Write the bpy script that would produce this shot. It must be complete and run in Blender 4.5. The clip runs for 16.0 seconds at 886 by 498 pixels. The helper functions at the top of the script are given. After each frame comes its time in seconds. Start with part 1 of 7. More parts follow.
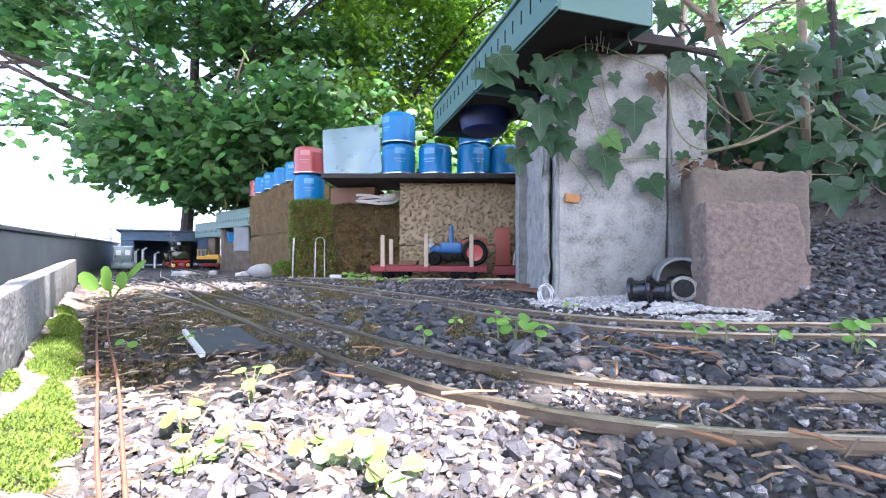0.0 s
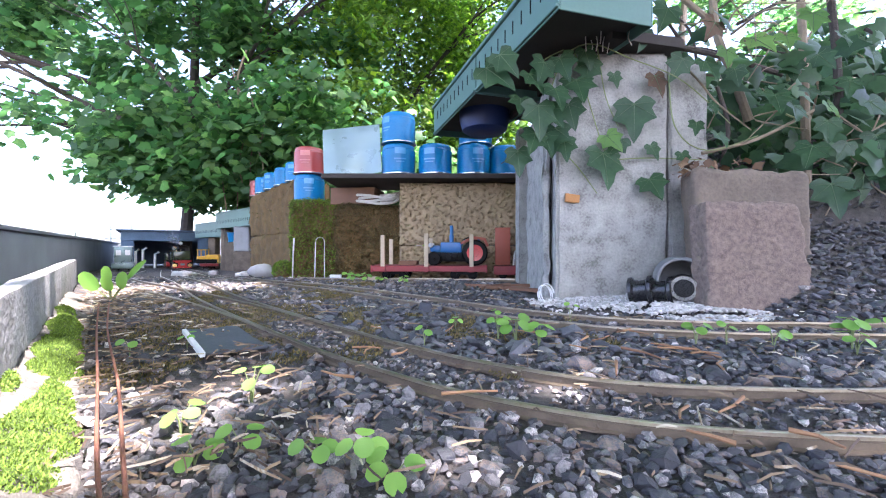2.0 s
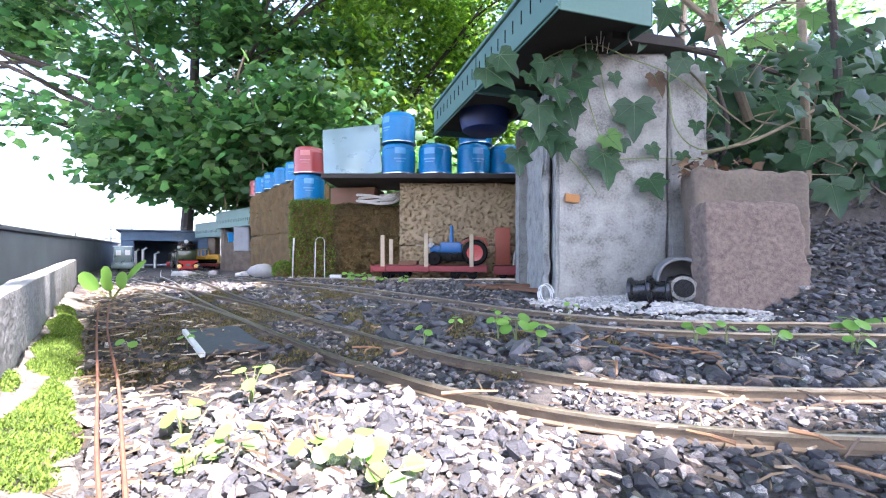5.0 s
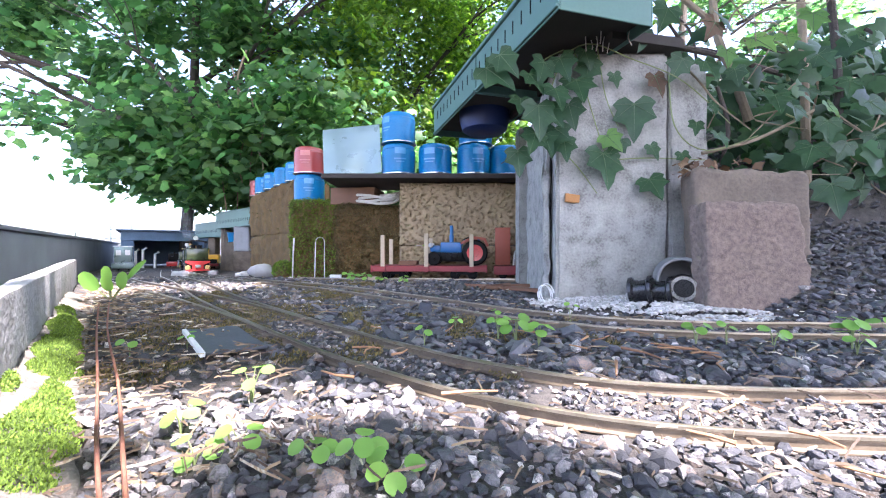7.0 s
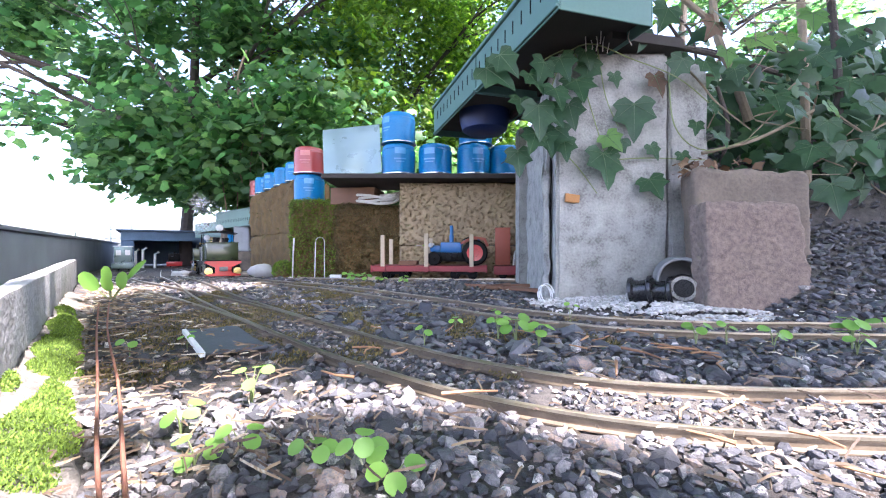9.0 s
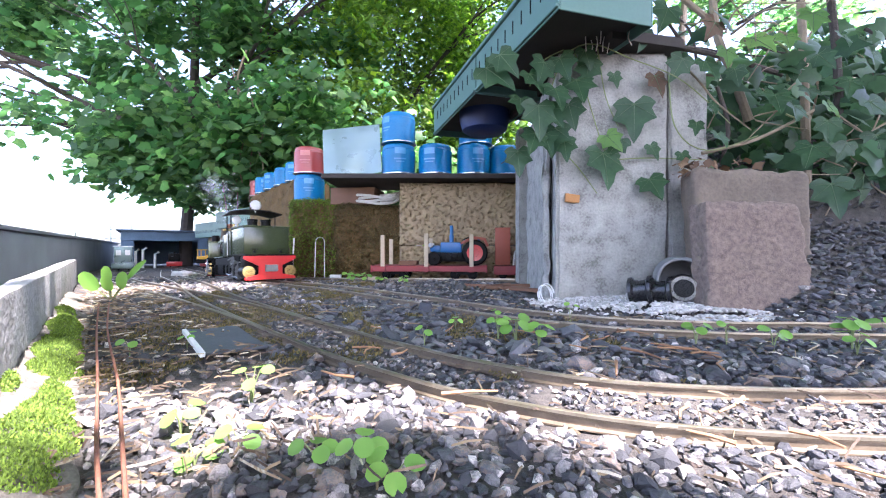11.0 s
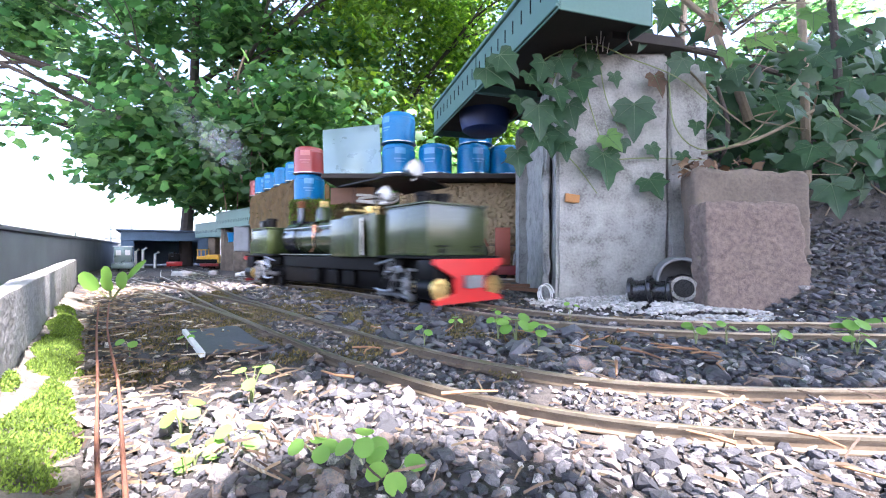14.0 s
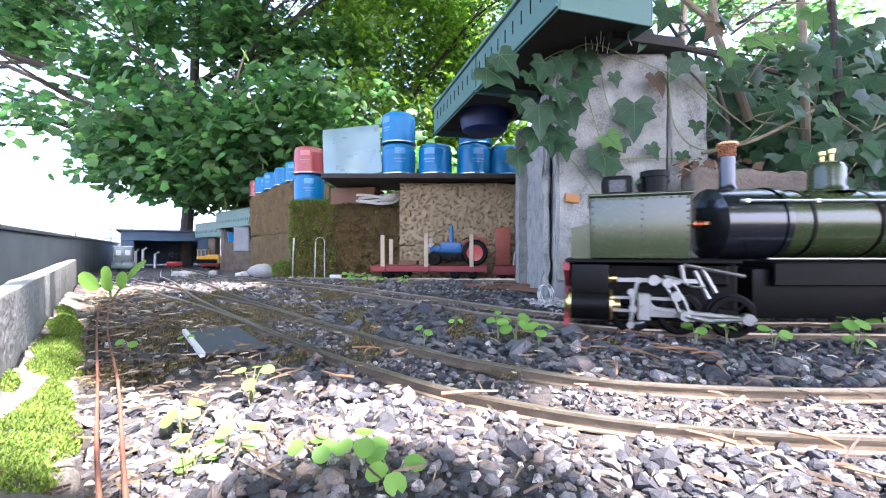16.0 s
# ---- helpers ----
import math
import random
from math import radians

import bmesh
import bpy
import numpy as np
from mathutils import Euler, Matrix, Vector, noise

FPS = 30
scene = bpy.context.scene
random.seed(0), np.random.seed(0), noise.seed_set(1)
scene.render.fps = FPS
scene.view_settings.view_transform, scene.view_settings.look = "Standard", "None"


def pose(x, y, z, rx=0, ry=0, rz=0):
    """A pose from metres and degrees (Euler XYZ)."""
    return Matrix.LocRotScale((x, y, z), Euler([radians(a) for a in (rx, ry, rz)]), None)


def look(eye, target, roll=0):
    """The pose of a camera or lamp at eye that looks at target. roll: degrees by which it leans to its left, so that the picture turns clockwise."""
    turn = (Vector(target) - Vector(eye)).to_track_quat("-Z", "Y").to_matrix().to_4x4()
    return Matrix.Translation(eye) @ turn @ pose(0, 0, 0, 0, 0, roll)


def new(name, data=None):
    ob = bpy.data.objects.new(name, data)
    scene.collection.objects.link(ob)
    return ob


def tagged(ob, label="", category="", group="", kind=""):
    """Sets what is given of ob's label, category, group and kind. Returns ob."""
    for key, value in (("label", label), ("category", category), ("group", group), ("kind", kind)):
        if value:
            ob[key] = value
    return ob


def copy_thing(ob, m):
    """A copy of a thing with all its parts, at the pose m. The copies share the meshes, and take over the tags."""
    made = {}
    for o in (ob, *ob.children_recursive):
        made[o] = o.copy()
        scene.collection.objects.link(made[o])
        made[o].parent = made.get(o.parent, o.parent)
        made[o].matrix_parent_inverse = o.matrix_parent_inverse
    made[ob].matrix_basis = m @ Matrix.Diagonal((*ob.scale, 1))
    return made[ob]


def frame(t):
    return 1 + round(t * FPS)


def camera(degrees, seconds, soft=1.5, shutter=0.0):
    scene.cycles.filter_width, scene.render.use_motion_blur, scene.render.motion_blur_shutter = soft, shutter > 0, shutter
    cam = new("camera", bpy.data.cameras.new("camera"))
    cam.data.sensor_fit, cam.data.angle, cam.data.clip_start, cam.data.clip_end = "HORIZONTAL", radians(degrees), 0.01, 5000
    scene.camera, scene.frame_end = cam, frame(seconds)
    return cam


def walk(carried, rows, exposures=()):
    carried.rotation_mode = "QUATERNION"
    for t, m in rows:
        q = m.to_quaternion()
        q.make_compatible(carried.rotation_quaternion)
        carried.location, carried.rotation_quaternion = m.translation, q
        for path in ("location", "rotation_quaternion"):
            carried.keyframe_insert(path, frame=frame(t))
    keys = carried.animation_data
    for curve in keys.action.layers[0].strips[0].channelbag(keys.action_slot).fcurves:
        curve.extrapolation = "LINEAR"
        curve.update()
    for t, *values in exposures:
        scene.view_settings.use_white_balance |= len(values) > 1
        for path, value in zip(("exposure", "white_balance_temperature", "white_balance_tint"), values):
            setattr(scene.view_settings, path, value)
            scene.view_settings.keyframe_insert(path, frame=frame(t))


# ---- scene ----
cam = camera(95.0, 16.0, soft=1.1, shutter=1.0)
EYE = pose(0, 0, 0.058, 90.13, 0, 0)
walk(cam, [(0.0, EYE), (16.0, EYE)], exposures=[(0.0, 3.36, 6130, 24), (16.0, 3.36, 6130, 24)])

# ---- light ----
SUN_AZ, SUN_EL = radians(143), radians(62)   # clockwise from +y, above the horizon
SUN_DIR = Vector((math.sin(SUN_AZ) * math.cos(SUN_EL), math.cos(SUN_AZ) * math.cos(SUN_EL), math.sin(SUN_EL)))
world = bpy.data.worlds.new("world")
scene.world = world
world.use_nodes = True
wn = world.node_tree.nodes
sky = wn.new("ShaderNodeTexSky")
sky.sky_type, sky.sun_disc = 'NISHITA', False
sky.sun_elevation, sky.sun_rotation = SUN_EL, SUN_AZ
sky.dust_density, sky.air_density, sky.ozone_density = 3.6, 0.85, 0.6
wn["Background"].inputs["Strength"].default_value = 0.15
world.node_tree.links.new(sky.outputs["Color"], wn["Background"].inputs["Color"])
sun = new("sun", bpy.data.lights.new("sun", 'SUN'))
sun.data.energy, sun.data.angle, sun.data.color = 3.5, radians(0.53), (1.0, 0.975, 0.94)
sun.matrix_world = look(SUN_DIR * 10, (0, 0, 0))


# ---- materials ----
def mat(name, c1, c2=None, rough=0.7, metal=0.0, scale=60.0, fine=400.0, bump=0.3, dist=0.001, translucent=0.0,
        c3=None, per=False, coat=0.0, contrast=0.25, stops=(), spec=0.5):
    """Two noise scales mix two or three colours; the fine one also gives relief."""
    m = bpy.data.materials.new(name)
    m.use_nodes = True
    nt = m.node_tree
    n, ln = nt.nodes, nt.links
    b = n["Principled BSDF"]
    c2 = c2 or tuple(v * 0.75 for v in c1)
    tc = n.new("ShaderNodeTexCoord")
    big, small = n.new("ShaderNodeTexNoise"), n.new("ShaderNodeTexNoise")
    big.inputs["Scale"].default_value, small.inputs["Scale"].default_value = scale, fine
    big.inputs["Detail"].default_value, small.inputs["Detail"].default_value = 5, 6
    for t in (big, small):
        ln.new(tc.outputs["Object"], t.inputs["Vector"])
    ramp = n.new("ShaderNodeValToRGB")
    ramp.color_ramp.elements[0].position, ramp.color_ramp.elements[1].position = 0.5 - contrast, 0.5 + contrast
    ramp.color_ramp.elements[0].color, ramp.color_ramp.elements[1].color = (*c2, 1), (*c1, 1)
    if c3:
        e = ramp.color_ramp.elements.new(min(0.98, 0.55 + contrast))
        e.color = (*c3, 1)
    for at, c in stops:
        e = ramp.color_ramp.elements.new(at)
        e.color = (*c, 1)
    add = n.new("ShaderNodeMath")
    add.operation = 'MULTIPLY_ADD'
    add.inputs[1].default_value, add.inputs[2].default_value = 0.4, 0.0
    ln.new(small.outputs["Fac"], add.inputs[0])
    mul = n.new("ShaderNodeMath")
    mul.operation = 'MULTIPLY_ADD'
    mul.inputs[1].default_value = 0.6
    ln.new(big.outputs["Fac"], mul.inputs[0])
    ln.new(add.outputs[0], mul.inputs[2])
    last = mul.outputs[0]
    if per:
        src = n.new("ShaderNodeNewGeometry").outputs["Random Per Island"] if per == "island" else n.new("ShaderNodeObjectInfo").outputs["Random"]
        pr = n.new("ShaderNodeMath")
        pr.operation = 'MULTIPLY_ADD'
        pr.inputs[1].default_value = 0.7
        ln.new(src, pr.inputs[0])
        half = n.new("ShaderNodeMath")
        half.operation = 'MULTIPLY_ADD'
        half.inputs[1].default_value, half.inputs[2].default_value = 0.5, -0.1
        ln.new(last, half.inputs[0])
        ln.new(half.outputs[0], pr.inputs[2])
        last = pr.outputs[0]
    ln.new(last, ramp.inputs["Fac"])
    ln.new(ramp.outputs["Color"], b.inputs["Base Color"])
    b.inputs["Roughness"].default_value, b.inputs["Metallic"].default_value = rough, metal
    b.inputs["Coat Weight"].default_value = coat
    b.inputs["Specular IOR Level"].default_value = spec
    rr = n.new("ShaderNodeMapRange")
    rr.inputs["To Min"].default_value, rr.inputs["To Max"].default_value = max(0.05, rough - 0.12), min(1, rough + 0.12)
    ln.new(small.outputs["Fac"], rr.inputs["Value"])
    ln.new(rr.outputs["Result"], b.inputs["Roughness"])
    if bump:
        bp = n.new("ShaderNodeBump")
        bp.inputs["Strength"].default_value, bp.inputs["Distance"].default_value = bump, dist
        ln.new(mul.outputs[0], bp.inputs["Height"])
        ln.new(bp.outputs["Normal"], b.inputs["Normal"])
    if translucent:
        tr = n.new("ShaderNodeBsdfTranslucent")
        hs = n.new("ShaderNodeHueSaturation")
        hs.inputs["Saturation"].default_value, hs.inputs["Value"].default_value = 1.15, 1.9
        ln.new(ramp.outputs["Color"], hs.inputs["Color"])
        ln.new(hs.outputs["Color"], tr.inputs["Color"])
        mx = n.new("ShaderNodeMixShader")
        mx.inputs["Fac"].default_value = translucent
        ln.new(b.outputs[0], mx.inputs[1])
        ln.new(tr.outputs[0], mx.inputs[2])
        ln.new(mx.outputs[0], n["Material Output"].inputs["Surface"])
    return m


M_SOIL = mat("soil", (0.1, 0.085, 0.074), (0.025, 0.022, 0.02), 0.95, scale=120, fine=1400, bump=1.0, dist=0.004, contrast=0.16)
M_STONE = mat("ballast stone", (0.42, 0.33, 0.26), (0.03, 0.029, 0.03), 0.75, scale=220, fine=1200, bump=0.9, dist=0.0012, per="island", contrast=0.46, stops=((0.36, (0.046, 0.045, 0.05)), (0.5, (0.085, 0.082, 0.085)), (0.58, (0.2, 0.145, 0.11)), (0.64, (0.1, 0.096, 0.1)), (0.74, (0.24, 0.215, 0.2)), (0.79, (0.13, 0.12, 0.118)), (0.86, (0.52, 0.46, 0.41))))
M_STONE_ONE = mat("ballast stone single", (0.42, 0.33, 0.26), (0.03, 0.029, 0.03), 0.75, scale=1.6, fine=9, bump=1.0, dist=0.0012, per="object", contrast=0.46, stops=((0.36, (0.046, 0.045, 0.05)), (0.5, (0.085, 0.082, 0.085)), (0.58, (0.2, 0.145, 0.11)), (0.64, (0.1, 0.096, 0.1)), (0.74, (0.24, 0.215, 0.2)), (0.79, (0.13, 0.12, 0.118)), (0.86, (0.52, 0.46, 0.41))))
M_COAL = mat("dark gravel", (0.2, 0.19, 0.185), (0.022, 0.022, 0.026), 0.7, scale=220, fine=1200, bump=0.9, dist=0.0012, per="island", contrast=0.46, stops=((0.45, (0.06, 0.06, 0.067)), (0.7, (0.1, 0.1, 0.108)), (0.85, (0.14, 0.13, 0.125))))
M_RAIL = mat("weathered rail", (0.2, 0.15, 0.098), (0.085, 0.063, 0.043), 0.6, 0.25, scale=120, fine=900, bump=0.5, dist=0.0006)
M_RAILTOP = mat("worn rail top", (0.46, 0.4, 0.31), (0.24, 0.19, 0.13), 0.35, 0.85, scale=90, fine=900, bump=0.1)
M_SLEEPER = mat("dark sleeper", (0.075, 0.06, 0.05), (0.028, 0.023, 0.02), 0.9, scale=80, fine=700, bump=0.6)
M_CONC = mat("concrete", (0.37, 0.357, 0.315), (0.15, 0.144, 0.128), 0.94, scale=55, fine=380, bump=1.0, dist=0.003, contrast=0.16, stops=((0.46, (0.265, 0.257, 0.23)), (0.55, (0.315, 0.304, 0.27))))
M_CONC_DARK = mat("grey concrete", (0.3, 0.3, 0.3), (0.2, 0.2, 0.2), 0.9, scale=9, fine=200, bump=0.4, dist=0.002)
M_MORTAR = mat("crumbling mortar", (0.2, 0.175, 0.145), (0.075, 0.063, 0.05), 0.95, scale=70, fine=600, bump=1.0, dist=0.003, contrast=0.2)
M_EDGE = mat("edging concrete", (0.4, 0.38, 0.35), (0.12, 0.11, 0.1), 0.92, scale=26, fine=250, bump=0.9, dist=0.003, contrast=0.28)
M_TAN = mat("rough tan block", (0.43, 0.32, 0.185), (0.21, 0.15, 0.085), 0.95, scale=60, fine=330, bump=0.9, dist=0.003, contrast=0.25)
M_SLAB = mat("granite slab", (0.26, 0.19, 0.152), (0.085, 0.062, 0.05), 0.92, scale=210, fine=900, bump=1.0, dist=0.0025, contrast=0.2)
M_SLAB2 = mat("sandstone slab", (0.2, 0.155, 0.115), (0.085, 0.067, 0.052), 0.9, scale=30, fine=300, bump=1.0, dist=0.003, contrast=0.22)
M_MOSS = mat("green moss", (0.2, 0.3, 0.04), (0.075, 0.12, 0.02), 1.0, scale=50, fine=500, bump=0.6, dist=0.003, per="island", translucent=0.2)
M_MOSSDRY = mat("dry brown moss", (0.2, 0.15, 0.055), (0.06, 0.055, 0.018), 1.0, scale=40, fine=500, bump=0.6, dist=0.003, per="island", translucent=0.1)
M_MOSSWALL = mat("mossy block", (0.19, 0.108, 0.034), (0.06, 0.038, 0.013), 1.0, scale=25, fine=350, bump=1.0, dist=0.005, c3=(0.11, 0.125, 0.025))
M_BLUE = mat("blue enamel", (0.0, 0.19, 0.42), (0.0, 0.145, 0.34), 0.3, scale=18, fine=600, bump=0.05, spec=0.3)
M_RED_TIN = mat("red enamel", (0.42, 0.055, 0.045), (0.33, 0.042, 0.035), 0.35, scale=18, fine=600, bump=0.05, coat=0.2)
M_STEEL = mat("bright steel", (0.62, 0.62, 0.6), (0.42, 0.42, 0.41), 0.3, 1.0, scale=120, fine=900, bump=0.1)
M_SHEET = mat("blue-grey sheet", (0.21, 0.285, 0.275), (0.165, 0.225, 0.22), 0.3, 0.3, scale=9, fine=30, bump=0.05)
M_TRAY = mat("green plastic", (0.095, 0.19, 0.155), (0.065, 0.14, 0.115), 0.5, scale=14, fine=300, bump=0.15)
M_TRAY_IN = mat("dark brown board", (0.06, 0.05, 0.042), (0.025, 0.02, 0.018), 0.9, scale=20, fine=300, bump=0.6)
M_WOOD = mat("rusty brown wood", (0.22, 0.11, 0.06), (0.11, 0.055, 0.032), 0.8, scale=30, fine=300, bump=0.5)
M_RUST = mat("rust", (0.24, 0.095, 0.05), (0.12, 0.045, 0.03), 0.85, scale=160, fine=900, bump=0.6)
M_CHIP = mat("orange wood", (0.5, 0.24, 0.07), (0.3, 0.13, 0.05), 0.8, scale=90, fine=500, bump=0.4)
M_PALE = mat("pale timber", (0.55, 0.44, 0.3), (0.4, 0.3, 0.2), 0.75, scale=60, fine=500, bump=0.3)
M_WAGRED = mat("dull red paint", (0.3, 0.035, 0.035), (0.2, 0.025, 0.027), 0.55, scale=60, fine=500, bump=0.2)
M_RUSTRED = mat("red oxide paint", (0.36, 0.085, 0.04), (0.25, 0.055, 0.03), 0.6, scale=40, fine=500, bump=0.3)
M_BLACK = mat("black paint", (0.0045, 0.0042, 0.004), (0.0022, 0.002, 0.002), 0.42, scale=60, fine=700, bump=0.2, spec=0.12)
M_BLACKROUGH = mat("black plastic", (0.02, 0.02, 0.022), (0.012, 0.012, 0.013), 0.28, scale=60, fine=700, bump=0.05)
M_LOCO = mat("olive green paint", (0.042, 0.057, 0.02), (0.03, 0.042, 0.014), 0.24, scale=40, fine=800, bump=0.08, coat=0.35)
M_SMOKEBOX = mat("gloss black enamel", (0.012, 0.013, 0.017), (0.008, 0.009, 0.012), 0.22, scale=60, fine=700, bump=0.1, coat=0.6)
M_LOCORED = mat("bright red paint", (0.6, 0.025, 0.022), (0.5, 0.02, 0.018), 0.35, scale=60, fine=700, bump=0.08, coat=0.3)
M_ROD = mat("dull steel", (0.36, 0.36, 0.355), (0.24, 0.24, 0.235), 0.42, 1.0, scale=120, fine=900, bump=0.15)
M_BRASS = mat("brass", (0.75, 0.56, 0.22), (0.6, 0.42, 0.16), 0.3, 1.0, scale=120, fine=900, bump=0.1)
M_COPPER = mat("copper", (0.8, 0.36, 0.2), (0.65, 0.27, 0.15), 0.28, 1.0, scale=120, fine=900, bump=0.1)
M_WHITE = mat("white paint", (0.7, 0.7, 0.67), (0.55, 0.55, 0.52), 0.6, scale=80, fine=500, bump=0.2)
M_ROPE = mat("off-white rope", (0.66, 0.62, 0.54), (0.45, 0.42, 0.36), 0.9, scale=200, fine=1500, bump=0.6)
M_STRAW = mat("straw", (0.25, 0.175, 0.1), (0.075, 0.048, 0.032), 0.85, scale=100, fine=900, bump=0.3, per="island", c3=(0.46, 0.4, 0.29))
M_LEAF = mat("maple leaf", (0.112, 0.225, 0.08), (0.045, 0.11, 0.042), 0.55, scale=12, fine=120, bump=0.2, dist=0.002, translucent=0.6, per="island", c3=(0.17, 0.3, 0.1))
M_IVY = mat("ivy leaf", (0.07, 0.145, 0.06), (0.022, 0.055, 0.026), 0.46, scale=60, fine=300, bump=0.3, translucent=0.25, per="island", spec=0.35)
# paler ivy copy: light falling on leaves, and pale undersides, put into the colour
M_IVY_PALE = mat("pale lit ivy leaf", (0.17, 0.3, 0.085), (0.1, 0.2, 0.06), 0.45, scale=60, fine=300, bump=0.3, translucent=0.4, per="object")
M_SEED = mat("seedling leaf", (0.2, 0.37, 0.07), (0.13, 0.27, 0.05), 0.5, scale=100, fine=600, bump=0.3, translucent=0.3, per="object")
M_STEM = mat("green stem", (0.22, 0.27, 0.1), (0.13, 0.15, 0.06), 0.6, scale=100, fine=600, bump=0.2)
M_VEIN = mat("leaf vein", (0.105, 0.175, 0.075), (0.07, 0.12, 0.05), 0.6, scale=100, fine=600, bump=0.1)
M_BARK = mat("bark", (0.085, 0.068, 0.055), (0.035, 0.028, 0.024), 0.95, scale=30, fine=200, bump=0.9, dist=0.006)
M_VINE = mat("pale vine", (0.3, 0.24, 0.16), (0.16, 0.12, 0.08), 0.85, scale=80, fine=500, bump=0.5)
M_YELLOW = mat("yellow paint", (0.75, 0.4, 0.02), (0.62, 0.32, 0.015), 0.45, scale=80, fine=500, bump=0.1)
M_SLATE = mat("slate", (0.07, 0.078, 0.088), (0.04, 0.045, 0.052), 0.6, scale=40, fine=400, bump=0.4)
M_SHED = mat("blue-grey shed board", (0.13, 0.21, 0.3), (0.07, 0.12, 0.18), 0.7, scale=20, fine=200, bump=0.3)
M_PIPE = mat("grey plastic pipe", (0.2, 0.2, 0.195), (0.12, 0.12, 0.117), 0.6, scale=50, fine=400, bump=0.3)
M_RUBBLE = mat("pale mortar rubble", (0.55, 0.52, 0.48), (0.32, 0.3, 0.28), 0.95, scale=80, fine=500, bump=0.8, dist=0.002, per="island")
M_DARKBLUE = mat("dark blue plastic", (0.005, 0.022, 0.1), (0.004, 0.016, 0.07), 0.5, scale=20, fine=500, bump=0.1)
M_DEAD = mat("dead brown leaf", (0.2, 0.115, 0.062), (0.075, 0.045, 0.028), 0.8, scale=60, fine=300, bump=0.3, translucent=0.1, per="island", c3=(0.3, 0.2, 0.12))


# ---- building helpers ----
def part(name, bm, material, parent=None, label="", m=None, angle=35):
    """Links a bmesh as one mesh object, under parent."""
    me = bpy.data.meshes.new(name)
    bm.normal_update()
    bm.to_mesh(me)
    bm.free()
    me.materials.append(material)
    me.shade_smooth()
    me.set_sharp_from_angle(angle=radians(angle))
    ob = new(name, me)
    if parent:
        ob.parent = parent
    if m is not None:
        ob.matrix_basis = m
    if label:
        ob["label"] = label
    return ob


def share(name, me, m, parent=None):
    ob = new(name, me)
    if parent:
        ob.parent = parent
    ob.matrix_basis = m
    return ob


def thing(name, m, label, category, group="", kind=""):
    ob = new(name)
    ob.empty_display_size = 0.02
    ob.matrix_basis = m
    return tagged(ob, label, category, group, kind)


def soup(name, verts, faces, material, parent=None, smooth=True):
    me = bpy.data.meshes.new(name)
    me.from_pydata([tuple(v) for v in verts], [], faces)
    me.materials.append(material)
    if smooth:
        me.shade_smooth()
    ob = new(name, me)
    if parent:
        ob.parent = parent
    return ob


def bm_new():
    return bmesh.new()


def box(bm, sx, sy, sz, m=None, bevel=0.0, seg=2):
    """A box with its base on z = 0, centred in x and y."""
    m = m if m is not None else Matrix()
    r = bmesh.ops.create_cube(bm, size=1.0, matrix=m @ Matrix.Translation((0, 0, sz / 2)) @ Matrix.Diagonal((sx, sy, sz, 1)))
    if bevel:
        es = list({e for v in r["verts"] for e in v.link_edges})
        bmesh.ops.bevel(bm, geom=es, offset=bevel, segments=seg, affect='EDGES', profile=0.6)
    return bm


def cyl(bm, r, length, m=None, r2=None, seg=24, caps=True):
    """A cylinder or cone along z from 0 to length."""
    m = m if m is not None else Matrix()
    bmesh.ops.create_cone(bm, cap_ends=caps, segments=seg, radius1=r, radius2=r if r2 is None else r2, depth=length,
                          matrix=m @ Matrix.Translation((0, 0, length / 2)))
    return bm


def lathe(bm, prof, m=None, seg=28):
    """Turns a profile of (radius, z) about z."""
    m = m if m is not None else Matrix()
    rings = []
    for r, z in prof:
        if r < 1e-6:
            rings.append([bm.verts.new(m @ Vector((0, 0, z)))])
        else:
            rings.append([bm.verts.new(m @ Vector((r * math.cos(a), r * math.sin(a), z))) for a in (2 * math.pi * k / seg for k in range(seg))])
    for a, b in zip(rings, rings[1:]):
        for k in range(seg):
            k2 = (k + 1) % seg
            if len(a) == 1 and len(b) > 1:
                bm.faces.new((a[0], b[k2], b[k]))
            elif len(b) == 1 and len(a) > 1:
                bm.faces.new((a[k], a[k2], b[0]))
            elif len(a) > 1:
                bm.faces.new((a[k], a[k2], b[k2], b[k]))
    return bm


def tube(bm, pts, r, seg=8, r_end=None):
    """A tapered tube along points."""
    pts = [Vector(p) for p in pts]
    n = len(pts)
    rings = []
    for i, p in enumerate(pts):
        d = (pts[min(i + 1, n - 1)] - pts[max(i - 1, 0)]).normalized()
        up = Vector((0, 0, 1)) if abs(d.z) < 0.95 else Vector((1, 0, 0))
        u = d.cross(up).normalized()
        v = d.cross(u)
        rr = r + ((r_end if r_end is not None else r) - r) * i / max(1, n - 1)
        rings.append([bm.verts.new(p + (u * math.cos(a) + v * math.sin(a)) * rr) for a in (2 * math.pi * k / seg for k in range(seg))])
    for a, b in zip(rings, rings[1:]):
        for k in range(seg):
            bm.faces.new((a[k], a[(k + 1) % seg], b[(k + 1) % seg], b[k]))
    bm.faces.new(rings[0][::-1])
    bm.faces.new(rings[-1])
    return bm


def prism(bm, outline, y0, y1, m=None):
    """Extrudes an outline in x and z from y0 to y1."""
    m = m if m is not None else Matrix()
    a = [bm.verts.new(m @ Vector((x, y0, z))) for x, z in outline]
    b = [bm.verts.new(m @ Vector((x, y1, z))) for x, z in outline]
    bm.faces.new(a)
    bm.faces.new(b[::-1])
    for i in range(len(a)):
        j = (i + 1) % len(a)
        bm.faces.new((a[j], a[i], b[i], b[j]))
    bmesh.ops.recalc_face_normals(bm, faces=bm.faces[:])
    return bm


